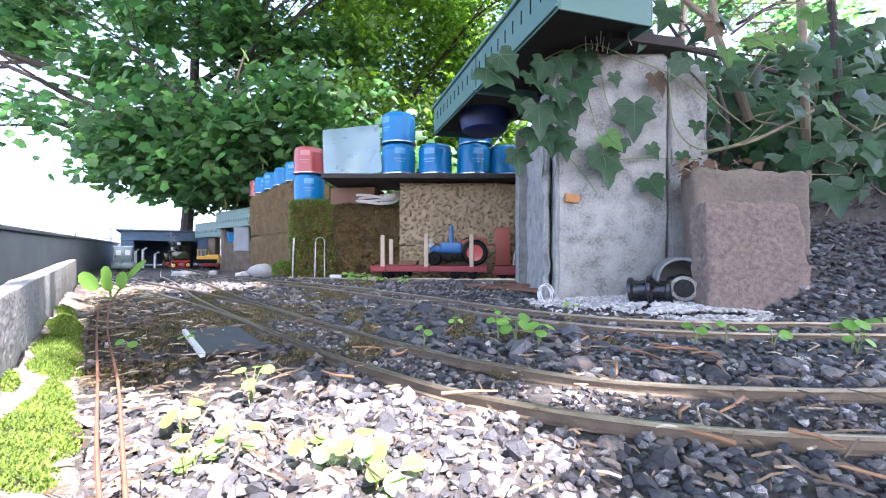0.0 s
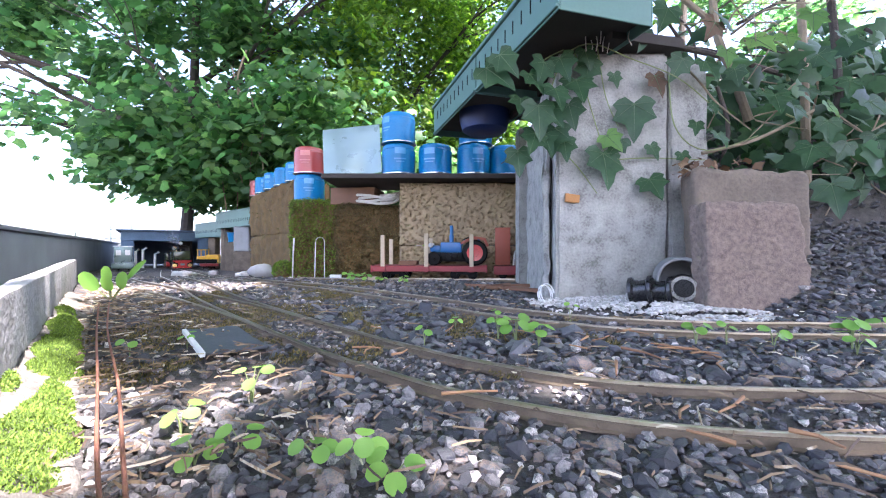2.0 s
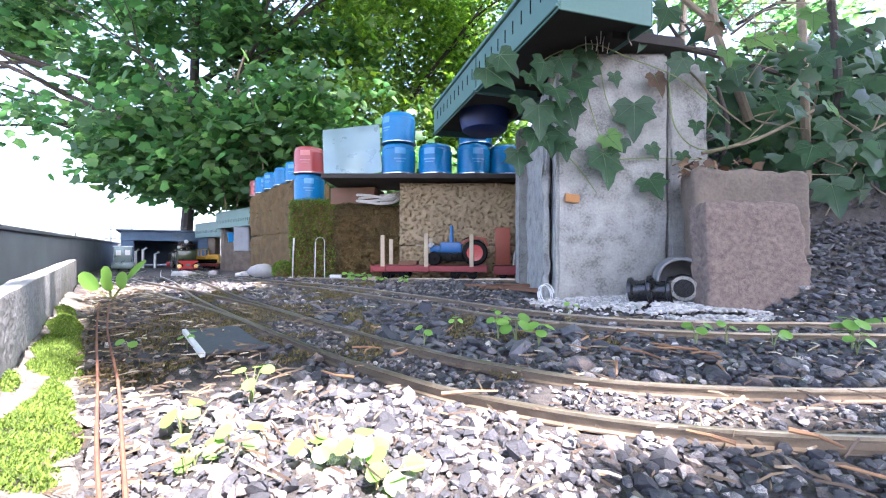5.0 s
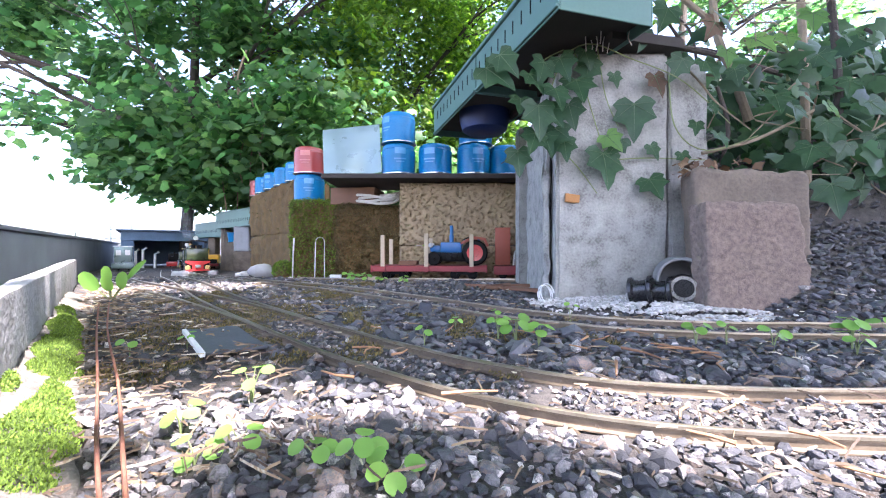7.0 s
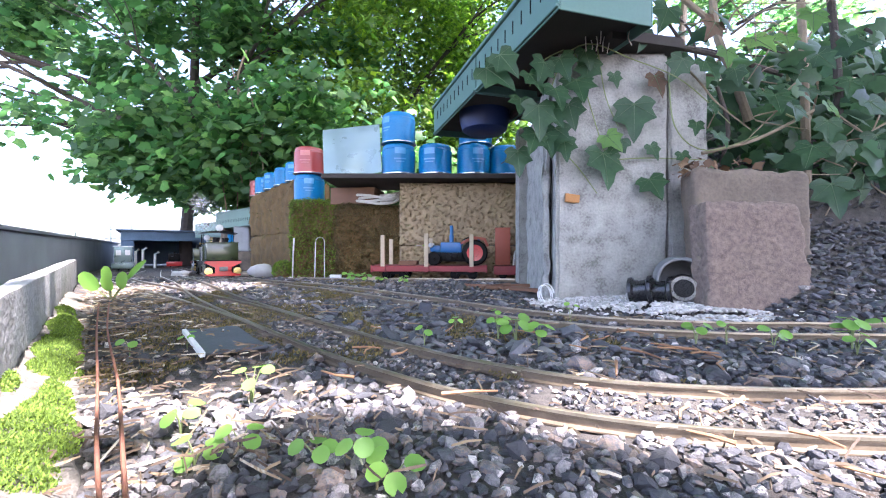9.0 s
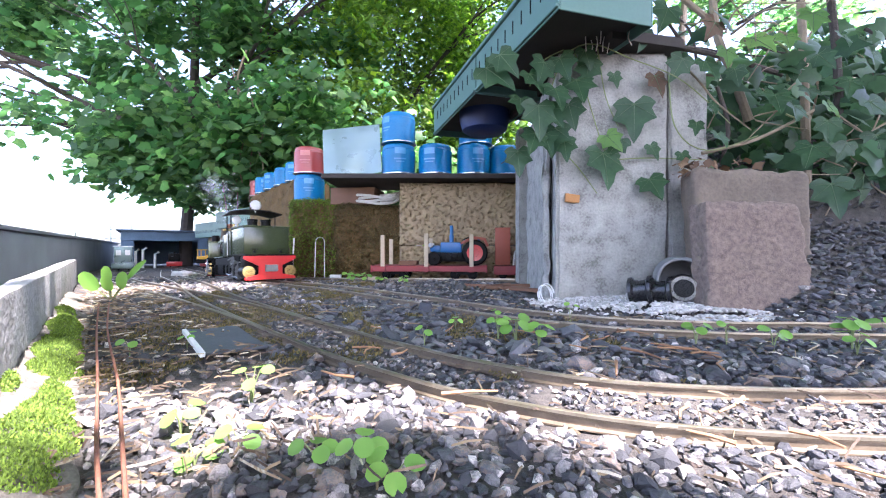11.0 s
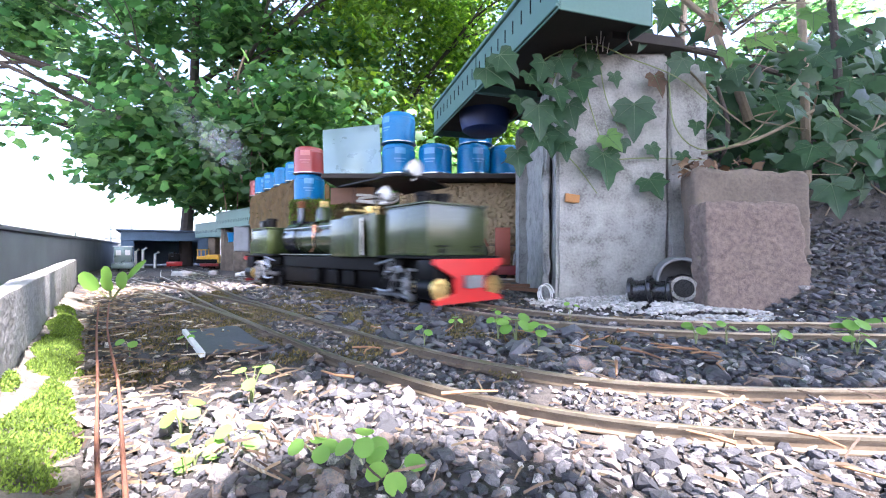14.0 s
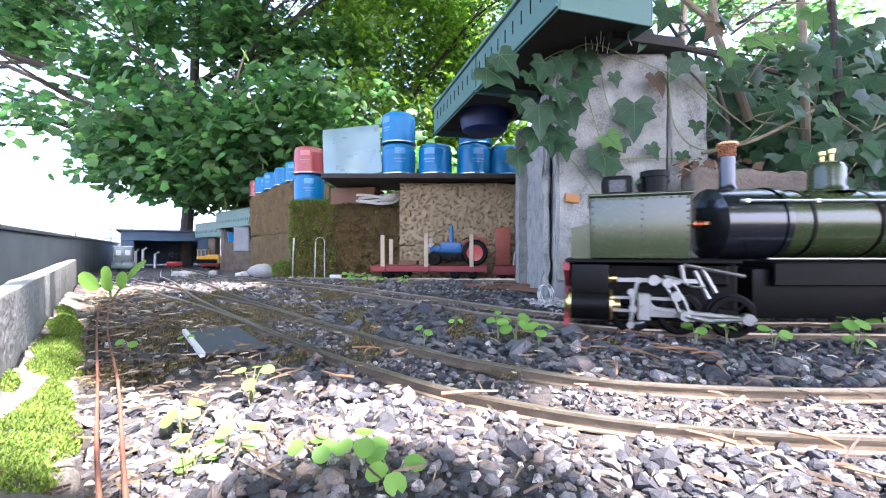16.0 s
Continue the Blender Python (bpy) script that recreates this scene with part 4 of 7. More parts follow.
# ---- rolling stock on the siding ----
def wheelset(parent, x, r, y=0.022):
    for s in (-1, 1):
        bm = bm_new()
        lathe(bm, [(0, 0), (r, 0), (r, 0.003), (r * 1.15, 0.0032), (r * 1.15, 0.0042), (0, 0.0042)], pose(x, s * (y + 0.002), r, 90 * s, 0, 0), seg=20)
        part("wheel", bm, M_BLACK, parent)
    bm = bm_new()
    cyl(bm, 0.0015, y * 2, pose(x, y, r, 90, 0, 0), seg=8)
    part("axle", bm, M_BLACK, parent)


M_TRACTOR = mat("blue paint", (0.008, 0.13, 0.34), (0.005, 0.09, 0.25), 0.35, scale=60, fine=500, bump=0.1)


def stake_wagon():
    top = thing("stake_wagon", pose(-0.028, 0.905, ground_z(0, 0.9) + 0.0005, 0, 0, -5), "dull red bogie flat wagon with pale timber stakes on a siding", "wagon")
    bm = bm_new()
    box(bm, 0.245, 0.075, 0.004, Matrix.Translation((0, 0, 0.025)), bevel=0.0006, seg=1)
    for s in (-1, 1):
        box(bm, 0.245, 0.004, 0.0125, Matrix.Translation((0, s * 0.037, 0.0165)), bevel=0.0006, seg=1)
    for s in (-1, 1):
        box(bm, 0.004, 0.08, 0.015, Matrix.Translation((s * 0.1235, 0, 0.015)), bevel=0.0006, seg=1)
    part("deck", bm, M_WAGRED, top)
    for bx in (-0.075, 0.075):
        bm = bm_new()
        for s in (-1, 1):
            prism(bm, [(-0.03, 0.010), (0.03, 0.010), (0.02, 0.018), (-0.02, 0.018)], s * 0.030 - 0.0015, s * 0.030 + 0.0015, Matrix.Translation((bx, 0, 0)))
            for q in (-0.019, 0.019):
                box(bm, 0.009, 0.006, 0.008, Matrix.Translation((bx + q, s * 0.031, 0.006)), bevel=0.001, seg=1)
        part("bogie_frame", bm, M_BLACK, top)
        for q in (-0.019, 0.019):
            wheelset(top, bx + q, 0.0095)
    for x, s, hgt in ((-0.098, -1, 0.095), (-0.004, -1, 0.098), (0.092, -1, 0.096), (-0.098, 1, 0.088), (-0.004, 1, 0.09), (0.092, 1, 0.09)):
        bm = bm_new()
        box(bm, 0.0085, 0.006, hgt - 0.018, Matrix.Translation((x, s * 0.0425, 0.018)), bevel=0.0006, seg=1)
        part("stake", bm, M_PALE, top, "pale timber stake")
        bm = bm_new()
        box(bm, 0.0115, 0.0085, 0.012, Matrix.Translation((x, s * 0.0415, 0.016)), bevel=0.0006, seg=1)
        part("stake_pocket", bm, M_WAGRED, top)
    bm = bm_new()
    box(bm, 0.04, 0.04, 0.009, Matrix.Translation((-0.05, 0.012, 0.0295)), bevel=0.001, seg=1)
    part("packing_block", bm, M_WOOD, top)
    # tractor that stands on the wagon
    tr = thing("model_tractor", top.matrix_basis @ pose(0.052, 0.004, 0.0292, 0, 0, 180) @ Matrix.Scale(1.38, 4), "blue model tractor with red wheels standing on a flat wagon", "tractor")
    bm = bm_new()
    box(bm, 0.034, 0.022, 0.017, Matrix.Translation((0.004, 0, 0.02)), bevel=0.003)
    box(bm, 0.02, 0.018, 0.011, Matrix.Translation((0.028, 0, 0.021)), bevel=0.003)
    box(bm, 0.018, 0.03, 0.006, Matrix.Translation((-0.03, 0, 0.024)), bevel=0.002)
    box(bm, 0.004, 0.024, 0.014, Matrix.Translation((-0.04, 0, 0.028)), bevel=0.001)
    tube(bm, [(-0.012, 0, 0.03), (-0.018, 0, 0.042)], 0.001, 6)
    part("bonnet", bm, M_TRACTOR, tr)
    bm = bm_new()
    cyl(bm, 0.0028, 0.034, pose(0.004, -0.004, 0.03), seg=12)
    cyl(bm, 0.0036, 0.014, pose(0.004, -0.004, 0.034), seg=12)
    part("exhaust", bm, M_TRACTOR, tr)
    bm = bm_new()
    box(bm, 0.062, 0.02, 0.015, Matrix.Translation((0.003, 0, 0.006)), bevel=0.002)
    box(bm, 0.012, 0.028, 0.012, Matrix.Translation((0.018, 0, 0.008)), bevel=0.002)
    box(bm, 0.01, 0.026, 0.009, Matrix.Translation((-0.002, 0, 0.01)), bevel=0.002)
    cyl(bm, 0.005, 0.03, pose(0.008, 0.015, 0.014, 90, 0, 0), seg=14)
    lathe(bm, [(0.005, -0.0008), (0.0062, 0), (0.005, 0.0008)], pose(-0.019, 0, 0.0425, 0, 25, 0), seg=16)
    cyl(bm, 0.002, 0.07, pose(0.03, 0.035, 0.011, 90, 0, 0), seg=8)
    part("engine", bm, M_BLACK, tr)
    for s in (-1, 1):
        bm = bm_new()
        lathe(bm, [(0.006, 0), (0.0175, 0), (0.02, 0.003), (0.02, 0.008), (0.0175, 0.011), (0.006, 0.011)], pose(-0.034, s * 0.018, 0.02, -90 * s, 0, 0), seg=24)
        w = part("rear_tyre", bm, M_BLACK, tr)
        bm = bm_new()
        lathe(bm, [(0, 0.009), (0.012, 0.009), (0.0125, 0.0115), (0, 0.0105)], pose(-0.034, s * 0.018, 0.02, -90 * s, 0, 0), seg=24)
        part("rim", bm, M_LOCORED, w, "red rim")
        bm = bm_new()
        lathe(bm, [(0.003, 0), (0.0095, 0), (0.011, 0.002), (0.011, 0.006), (0.0095, 0.008), (0.0, 0.008)], pose(0.03, s * 0.016, 0.011, -90 * s, 0, 0), seg=20)
        part("front_tyre", bm, M_BLACK, tr)
        bm = bm_new()
        prism(bm, [(-0.056, 0.03), (-0.05, 0.043), (-0.03, 0.046), (-0.012, 0.036), (-0.012, 0.033), (-0.03, 0.042), (-0.048, 0.04), (-0.052, 0.03)], s * 0.022 - 0.006, s * 0.022 + 0.006)
        part("mudguard", bm, M_RUSTRED, tr)
        bm = bm_new()
        bmesh.ops.create_uvsphere(bm, u_segments=12, v_segments=8, radius=0.004, matrix=Matrix.Translation((0.036, s * 0.012, 0.032)))
        part("headlamp", bm, M_WHITE, tr, "white headlamp")
    # vertical red box wagon further along
    rb = thing("red_cabinet", pose(0.137, 0.935, -0.006, 0, 0, -6), "orange-red painted metal box on a red flat truck", "box")
    bm = bm_new()
    box(bm, 0.034, 0.026, 0.082, Matrix.Translation((0, 0, 0.03)), bevel=0.0015)
    part("body", bm, M_RUSTRED, rb)
    bm = bm_new()
    box(bm, 0.036, 0.028, 0.004, Matrix.Translation((0, 0, 0.111)), bevel=0.0012)
    part("cap", bm, M_RUSTRED, rb)
    bm = bm_new()
    box(bm, 0.10, 0.05, 0.02, Matrix.Translation((0.03, 0, 0.008)), bevel=0.002)
    part("truck", bm, M_WAGRED, rb)
    for x in (0.0, 0.055):
        wheelset(rb, x, 0.0085)
    bm = bm_new()
    tube(bm, [(0, 0, 0), (0.003, -0.002, 0.03), (0.01, 0, 0.04), (0.02, 0, 0.036), (0.028, 0, 0.03)], 0.0022, 8)
    tube(bm, [(0.003, -0.002, 0.03), (0.004, -0.001, 0.012), (0.012, 0, 0.006)], 0.0022, 8)
    ob = part("tap_fitting", bm, M_STEEL)
    ob.matrix_basis = pose(0.155, 0.895, 0.024)
    tagged(ob, "bright metal tap fitting resting on a red truck", "tap")


# ---- the far yard ----
def far_yard():
    sh = thing("engine_shed", pose(-1.98, 2.95, ground_z(-2, 2.9), 0, 0, 36), "blue-grey wooden engine shed with a wide dark doorway", "shed")
    for nm, sx, sy, sz, x, y, z in (("wall", 0.07, 0.02, 0.22, -0.245, 0, 0), ("wall", 0.12, 0.02, 0.22, 0.23, 0, 0), ("lintel", 0.57, 0.024, 0.065, 0, -0.002, 0.185),
                                    ("side_wall", 0.02, 0.7, 0.24, -0.275, 0.36, 0), ("side_wall", 0.02, 0.7, 0.24, 0.285, 0.36, 0), ("roof", 0.62, 0.78, 0.012, 0, 0.35, 0.251),
                                    ("back_wall", 0.57, 0.02, 0.24, 0, 0.71, 0)):
        bm = bm_new()
        box(bm, sx, sy, sz, Matrix.Translation((x, y, z)), bevel=0.002, seg=1)
        part(nm, bm, M_SHED, sh)
    for x, y, hgt in ((-2.12, 2.80, 0.12), (-2.04, 2.76, 0.13), (-1.93, 2.72, 0.10)):
        bm = bm_new()
        tube(bm, [(0, 0, 0), (0, 0, hgt), (0.03, -0.01, hgt + 0.012)], 0.008, 8)
        ob = part("white_post", bm, M_WHITE)
        ob.matrix_basis = pose(x, y, ground_z(x, y) - 0.01)
        tagged(ob, "short white post with a bent arm before the shed", "post", group="white posts")
    # parked small red engine
    e = thing("small_engine", pose(-1.84, 2.78, ground_z(-1.8, 2.75), 0, 0, -56), "small black engine with a red beam parked near the shed", "engine")
    for nm, mt, sx, sy, sz, x, z in (("frame", M_BLACK, 0.13, 0.06, 0.02, 0, 0.015), ("buffer_beam", M_LOCORED, 0.006, 0.09, 0.03, 0.068, 0.01), ("cab", M_BLACK, 0.05, 0.07, 0.06, -0.03, 0.035)):
        bm = bm_new()
        box(bm, sx, sy, sz, Matrix.Translation((x, 0, z)), bevel=0.002)
        part(nm, bm, mt, e)
    bm = bm_new()
    cyl(bm, 0.02, 0.075, pose(-0.01, 0, 0.058, 0, 90, 0))
    part("boiler", bm, M_BLACK, e)
    bm = bm_new()
    cyl(bm, 0.006, 0.03, pose(0.05, 0, 0.075))
    part("chimney", bm, M_BLACK, e)
    for x in (-0.035, 0.03):
        wheelset(e, x, 0.013)
    # grey tank engine
    g = thing("grey_engine", pose(-1.79, 2.28, ground_z(-1.8, 2.3) - 0.004, 0, 0, -56), "pale grey model diesel engine standing in the yard", "engine")
    for nm, mt, sx, sy, sz, x, z in (("frame", M_SHEET, 0.17, 0.085, 0.025, 0, 0.02), ("bonnet", M_SHEET, 0.09, 0.06, 0.05, -0.03, 0.045), ("cab", M_SHEET, 0.05, 0.08, 0.085, 0.045, 0.045),
                                     ("roof", M_WHITE, 0.06, 0.09, 0.006, 0.045, 0.13), ("buffer_beam", M_SHEET, 0.006, 0.1, 0.03, 0.087, 0.012)):
        bm = bm_new()
        box(bm, sx, sy, sz, Matrix.Translation((x, 0, z)), bevel=0.003)
        part(nm, bm, mt, g)
    for s in (-1, 1):
        bm = bm_new()
        box(bm, 0.002, 0.022, 0.028, Matrix.Translation((0.0712, s * 0.02, 0.085)))
        part("window", bm, M_WHITE, g, "bright cab window")
    for x in (-0.045, 0.045):
        wheelset(g, x, 0.013)
    # yellow digger on a red truck
    t = thing("flat_truck", pose(-1.413, 2.45, ground_z(-1.4, 2.45), 0, 0, -58) @ Matrix.Scale(1.25, 4), "low red flat truck on a far siding", "wagon")
    bm = bm_new()
    box(bm, 0.15, 0.075, 0.012, Matrix.Translation((0, 0, 0.014)), bevel=0.002)
    part("deck", bm, M_WAGRED, t)
    for x in (-0.045, 0.045):
        wheelset(t, x, 0.0085)
    y = thing("yellow_bulldozer", pose(-1.413, 2.45, ground_z(-1.4, 2.45) + 0.033, 0, 0, 10) @ Matrix.Scale(1.3, 4), "yellow model bulldozer loaded on a flat truck", "bulldozer")
    bm = bm_new()
    box(bm, 0.05, 0.035, 0.022, Matrix.Translation((0.02, 0, 0.018)), bevel=0.003)
    part("bonnet", bm, M_YELLOW, y)
    bm = bm_new()
    box(bm, 0.04, 0.04, 0.016, Matrix.Translation((-0.025, 0, 0.018)), bevel=0.003)
    for cx in (-0.04, -0.008):
        for s in (-1, 1):
            box(bm, 0.003, 0.003, 0.028, Matrix.Translation((cx, s * 0.018, 0.032)))
    box(bm, 0.042, 0.044, 0.004, Matrix.Translation((-0.024, 0, 0.06)), bevel=0.001, seg=1)
    part("cab", bm, M_YELLOW, y)
    for s in (-1, 1):
        bm = bm_new()
        prism(bm, [(-0.045, 0.005), (-0.04, 0.0), (0.04, 0.0), (0.045, 0.005), (0.045, 0.014), (0.04, 0.019), (-0.04, 0.019), (-0.045, 0.014)], s * 0.026 - 0.006, s * 0.026 + 0.006)
        part("crawler", bm, M_BLACK, y)
    bm = bm_new()
    prism(bm, [(0.05, 0.0), (0.055, 0.0), (0.052, 0.014), (0.056, 0.03), (0.051, 0.03), (0.047, 0.014)], -0.035, 0.035)
    part("blade", bm, M_YELLOW, y)
    # stacked grey blocks that carry the far troughs
    for x, yy, z, sx, sy, sz in ((-1.01, 2.07, -0.05, 0.09, 0.07, 0.10), (-1.01, 2.07, 0.051, 0.085, 0.065, 0.124), (-1.22, 2.29, -0.06, 0.05, 0.05, 0.235), (-1.42, 2.52, -0.07, 0.05, 0.05, 0.205)):
        slab("grey_block", pose(x, yy, z, 0, 0, rnd(-20, 20)), sx, sy, sz, M_SLAB2 if z < 0 else M_CONC_DARK, "rough grey block carrying a plastic trough", "block", rough=0.003)
    bucket = thing("blue_bucket", pose(-1.165, 2.25, 0.101), "small blue plastic bucket under a trough", "bucket")
    bm = bm_new()
    lathe(bm, [(0, 0), (0.022, 0), (0.027, 0.05), (0.029, 0.05), (0.029, 0.053), (0.025, 0.053), (0.02, 0.004), (0, 0.004)])
    part("body", bm, M_BLUE, bucket)
    slab("grey_block", pose(-1.165, 2.25, -0.06, 0, 0, 10), 0.06, 0.06, 0.161, M_SLAB2, "rough grey block under a bucket", "block", rough=0.003)
    for k in range(5):
        x, yy = rnd(-1.0, -0.72), rnd(1.45, 1.6)
        slab("pale_rubble", pose(x, yy, ground_z(x, yy) - 0.01, rnd(-9, 9), rnd(-9, 9), rnd(0, 180)), rnd(0.03, 0.07), 0.03, rnd(0.012, 0.022), M_RUBBLE, "pale broken stone beside the yard track", "stone", rough=0.004, cuts=3)
    # thin masts in the bright distance
    for x, yy, hgt in ((-2.7, 3.3, 0.46), (-2.53, 3.3, 0.38), (-2.9, 3.2, 0.3)):
        bm = bm_new()
        tube(bm, [(0, 0, 0), (0, 0, hgt)], 0.004, 6)
        for q in (0.55, 0.7):
            tube(bm, [(-0.05, 0, hgt * q), (0.05, 0, hgt * q)], 0.003, 6)
        ob = part("thin_mast", bm, M_SHEET)
        ob.matrix_basis = pose(x, yy, -0.1)
        tagged(ob, "thin pale mast standing behind the wall", "mast")


# ---- plants ----
def leaf_soup(name, places, material, shape, parent=None):
    """Many leaves in one mesh; places: (position, normal, heading angle, size)."""
    verts, faces = [], []
    outline = shape
    for p, nrm, a, s in places:
        nrm = nrm.normalized()
        u = nrm.cross(Vector((math.cos(a), math.sin(a), 0.31))).normalized()
        v = nrm.cross(u)
        b = len(verts)
        bend = rnd(0.05, 0.3)
        verts.append(p + v * s * 0.35 + nrm * s * 0.04)
        for x, y in outline:
            verts.append(p + u * x * s + v * y * s - nrm * s * bend * (abs(x) * 0.8 + (y - 0.3) ** 2 * 0.6))
        k = len(outline)
        faces.extend((b, b + 1 + i, b + 1 + (i + 1) % k) for i in range(k))
    ob = soup(name, verts, faces, material, parent)
    return ob


MAPLE = [(0, 0), (0.24, -0.02), (0.46, 0.12), (0.39, 0.3), (0.5, 0.56), (0.27, 0.64), (0, 1.0), (-0.27, 0.64), (-0.5, 0.56), (-0.39, 0.3), (-0.46, 0.12), (-0.24, -0.02)]
IVY = [(0, 0.05), (0.2, -0.08), (0.44, 0.04), (0.38, 0.24), (0.5, 0.46), (0.26, 0.58), (0, 1.05), (-0.26, 0.58), (-0.5, 0.46), (-0.38, 0.24), (-0.44, 0.04), (-0.2, -0.08)]
ROUND = [(0, 0), (0.28, 0.08), (0.46, 0.38), (0.42, 0.72), (0.2, 0.96), (0, 0.98), (-0.2, 0.96), (-0.42, 0.72), (-0.46, 0.38), (-0.28, 0.08)]


SMALL = [(0, 0), (0.3, 0.18), (0.48, 0.4), (0.2, 0.6), (0, 1.0), (-0.2, 0.6), (-0.48, 0.4), (-0.3, 0.18)]


def leaf_places(n, clumps, size, up=0.6, face=None, keep=None):
    """Leaves gathered in clumps: (centre, radii)."""
    out = []
    wts = [c[1][0] * c[1][1] * c[1][2] for c in clumps]
    while len(out) < n:
        c, r = rng.choices(clumps, wts)[0]
        v = Vector((rng.gauss(0, 0.5), rng.gauss(0, 0.5), rng.gauss(0, 0.5)))
        p = Vector((c[0] + v.x * r[0], c[1] + v.y * r[1], c[2] + v.z * r[2]))
        if keep and not keep(p):
            n -= 0.2
            continue
        nrm = Vector((rnd(-1, 1), rnd(-1, 1) - (0.5 if face is None else face), rnd(-0.4, 1) + up))
        out.append((p, nrm, rnd(0, 6.3), size * rnd(0.6, 1.3)))
    return out


def branchy(bm, start, way, length, r, depth, spread=0.5):
    pts, p, d = [Vector(start)], Vector(start), Vector(way).normalized()
    k = 7
    for i in range(k):
        d = (d + Vector((rnd(-1, 1), rnd(-1, 1), rnd(-0.6, 0.8))) * 0.16).normalized()
        p = p + d * length / k
        pts.append(p.copy())
    tube(bm, pts, r, 7, r * 0.35)
    if depth > 0:
        for i in range(2, k + 1):
            side = Vector((rnd(-1, 1), rnd(-1, 1), rnd(-0.5, 0.7))).normalized()
            branchy(bm, pts[i], d * (1 - spread) + side * spread, length * rnd(0.35, 0.6), r * 0.42, depth - 1, spread)


def tree(name, base, height, r, clumps, n, size, label, lean=(0, 0), limbs=(), material=None, keep=None, up=0.6, high=None, shape=None):
    top = thing(name, pose(*base), label, "tree")
    bm = bm_new()
    k = 9
    pts = [Vector((lean[0] * (i / k) ** 1.5 + 0.03 * noise.noise(Vector((i * 0.5, base[0], 0))), lean[1] * (i / k), height * i / k)) for i in range(k + 1)]
    tube(bm, pts, r, 10, r * 0.45)
    part("trunk", bm, M_BARK, top)
    for st, way, ln, rr, dp in limbs:
        bm = bm_new()
        branchy(bm, Vector(st) - Vector(base), way, ln, rr, dp)
        part("limb", bm, M_BARK, top)
    ob = leaf_soup("crown", leaf_places(n, clumps, size, up=up, keep=keep) + (leaf_places(high[0], high[1], 0.17, up=1.2, keep=high[2]) if high else []), material or M_LEAF, shape or MAPLE, top)
    ob.matrix_basis = Matrix.Translation(-Vector(base))
    ob["kind"] = "stuff"
    return top


SHADE_BOUGHS = []      # unseen moving boughs, added to shade the foreground and the front track


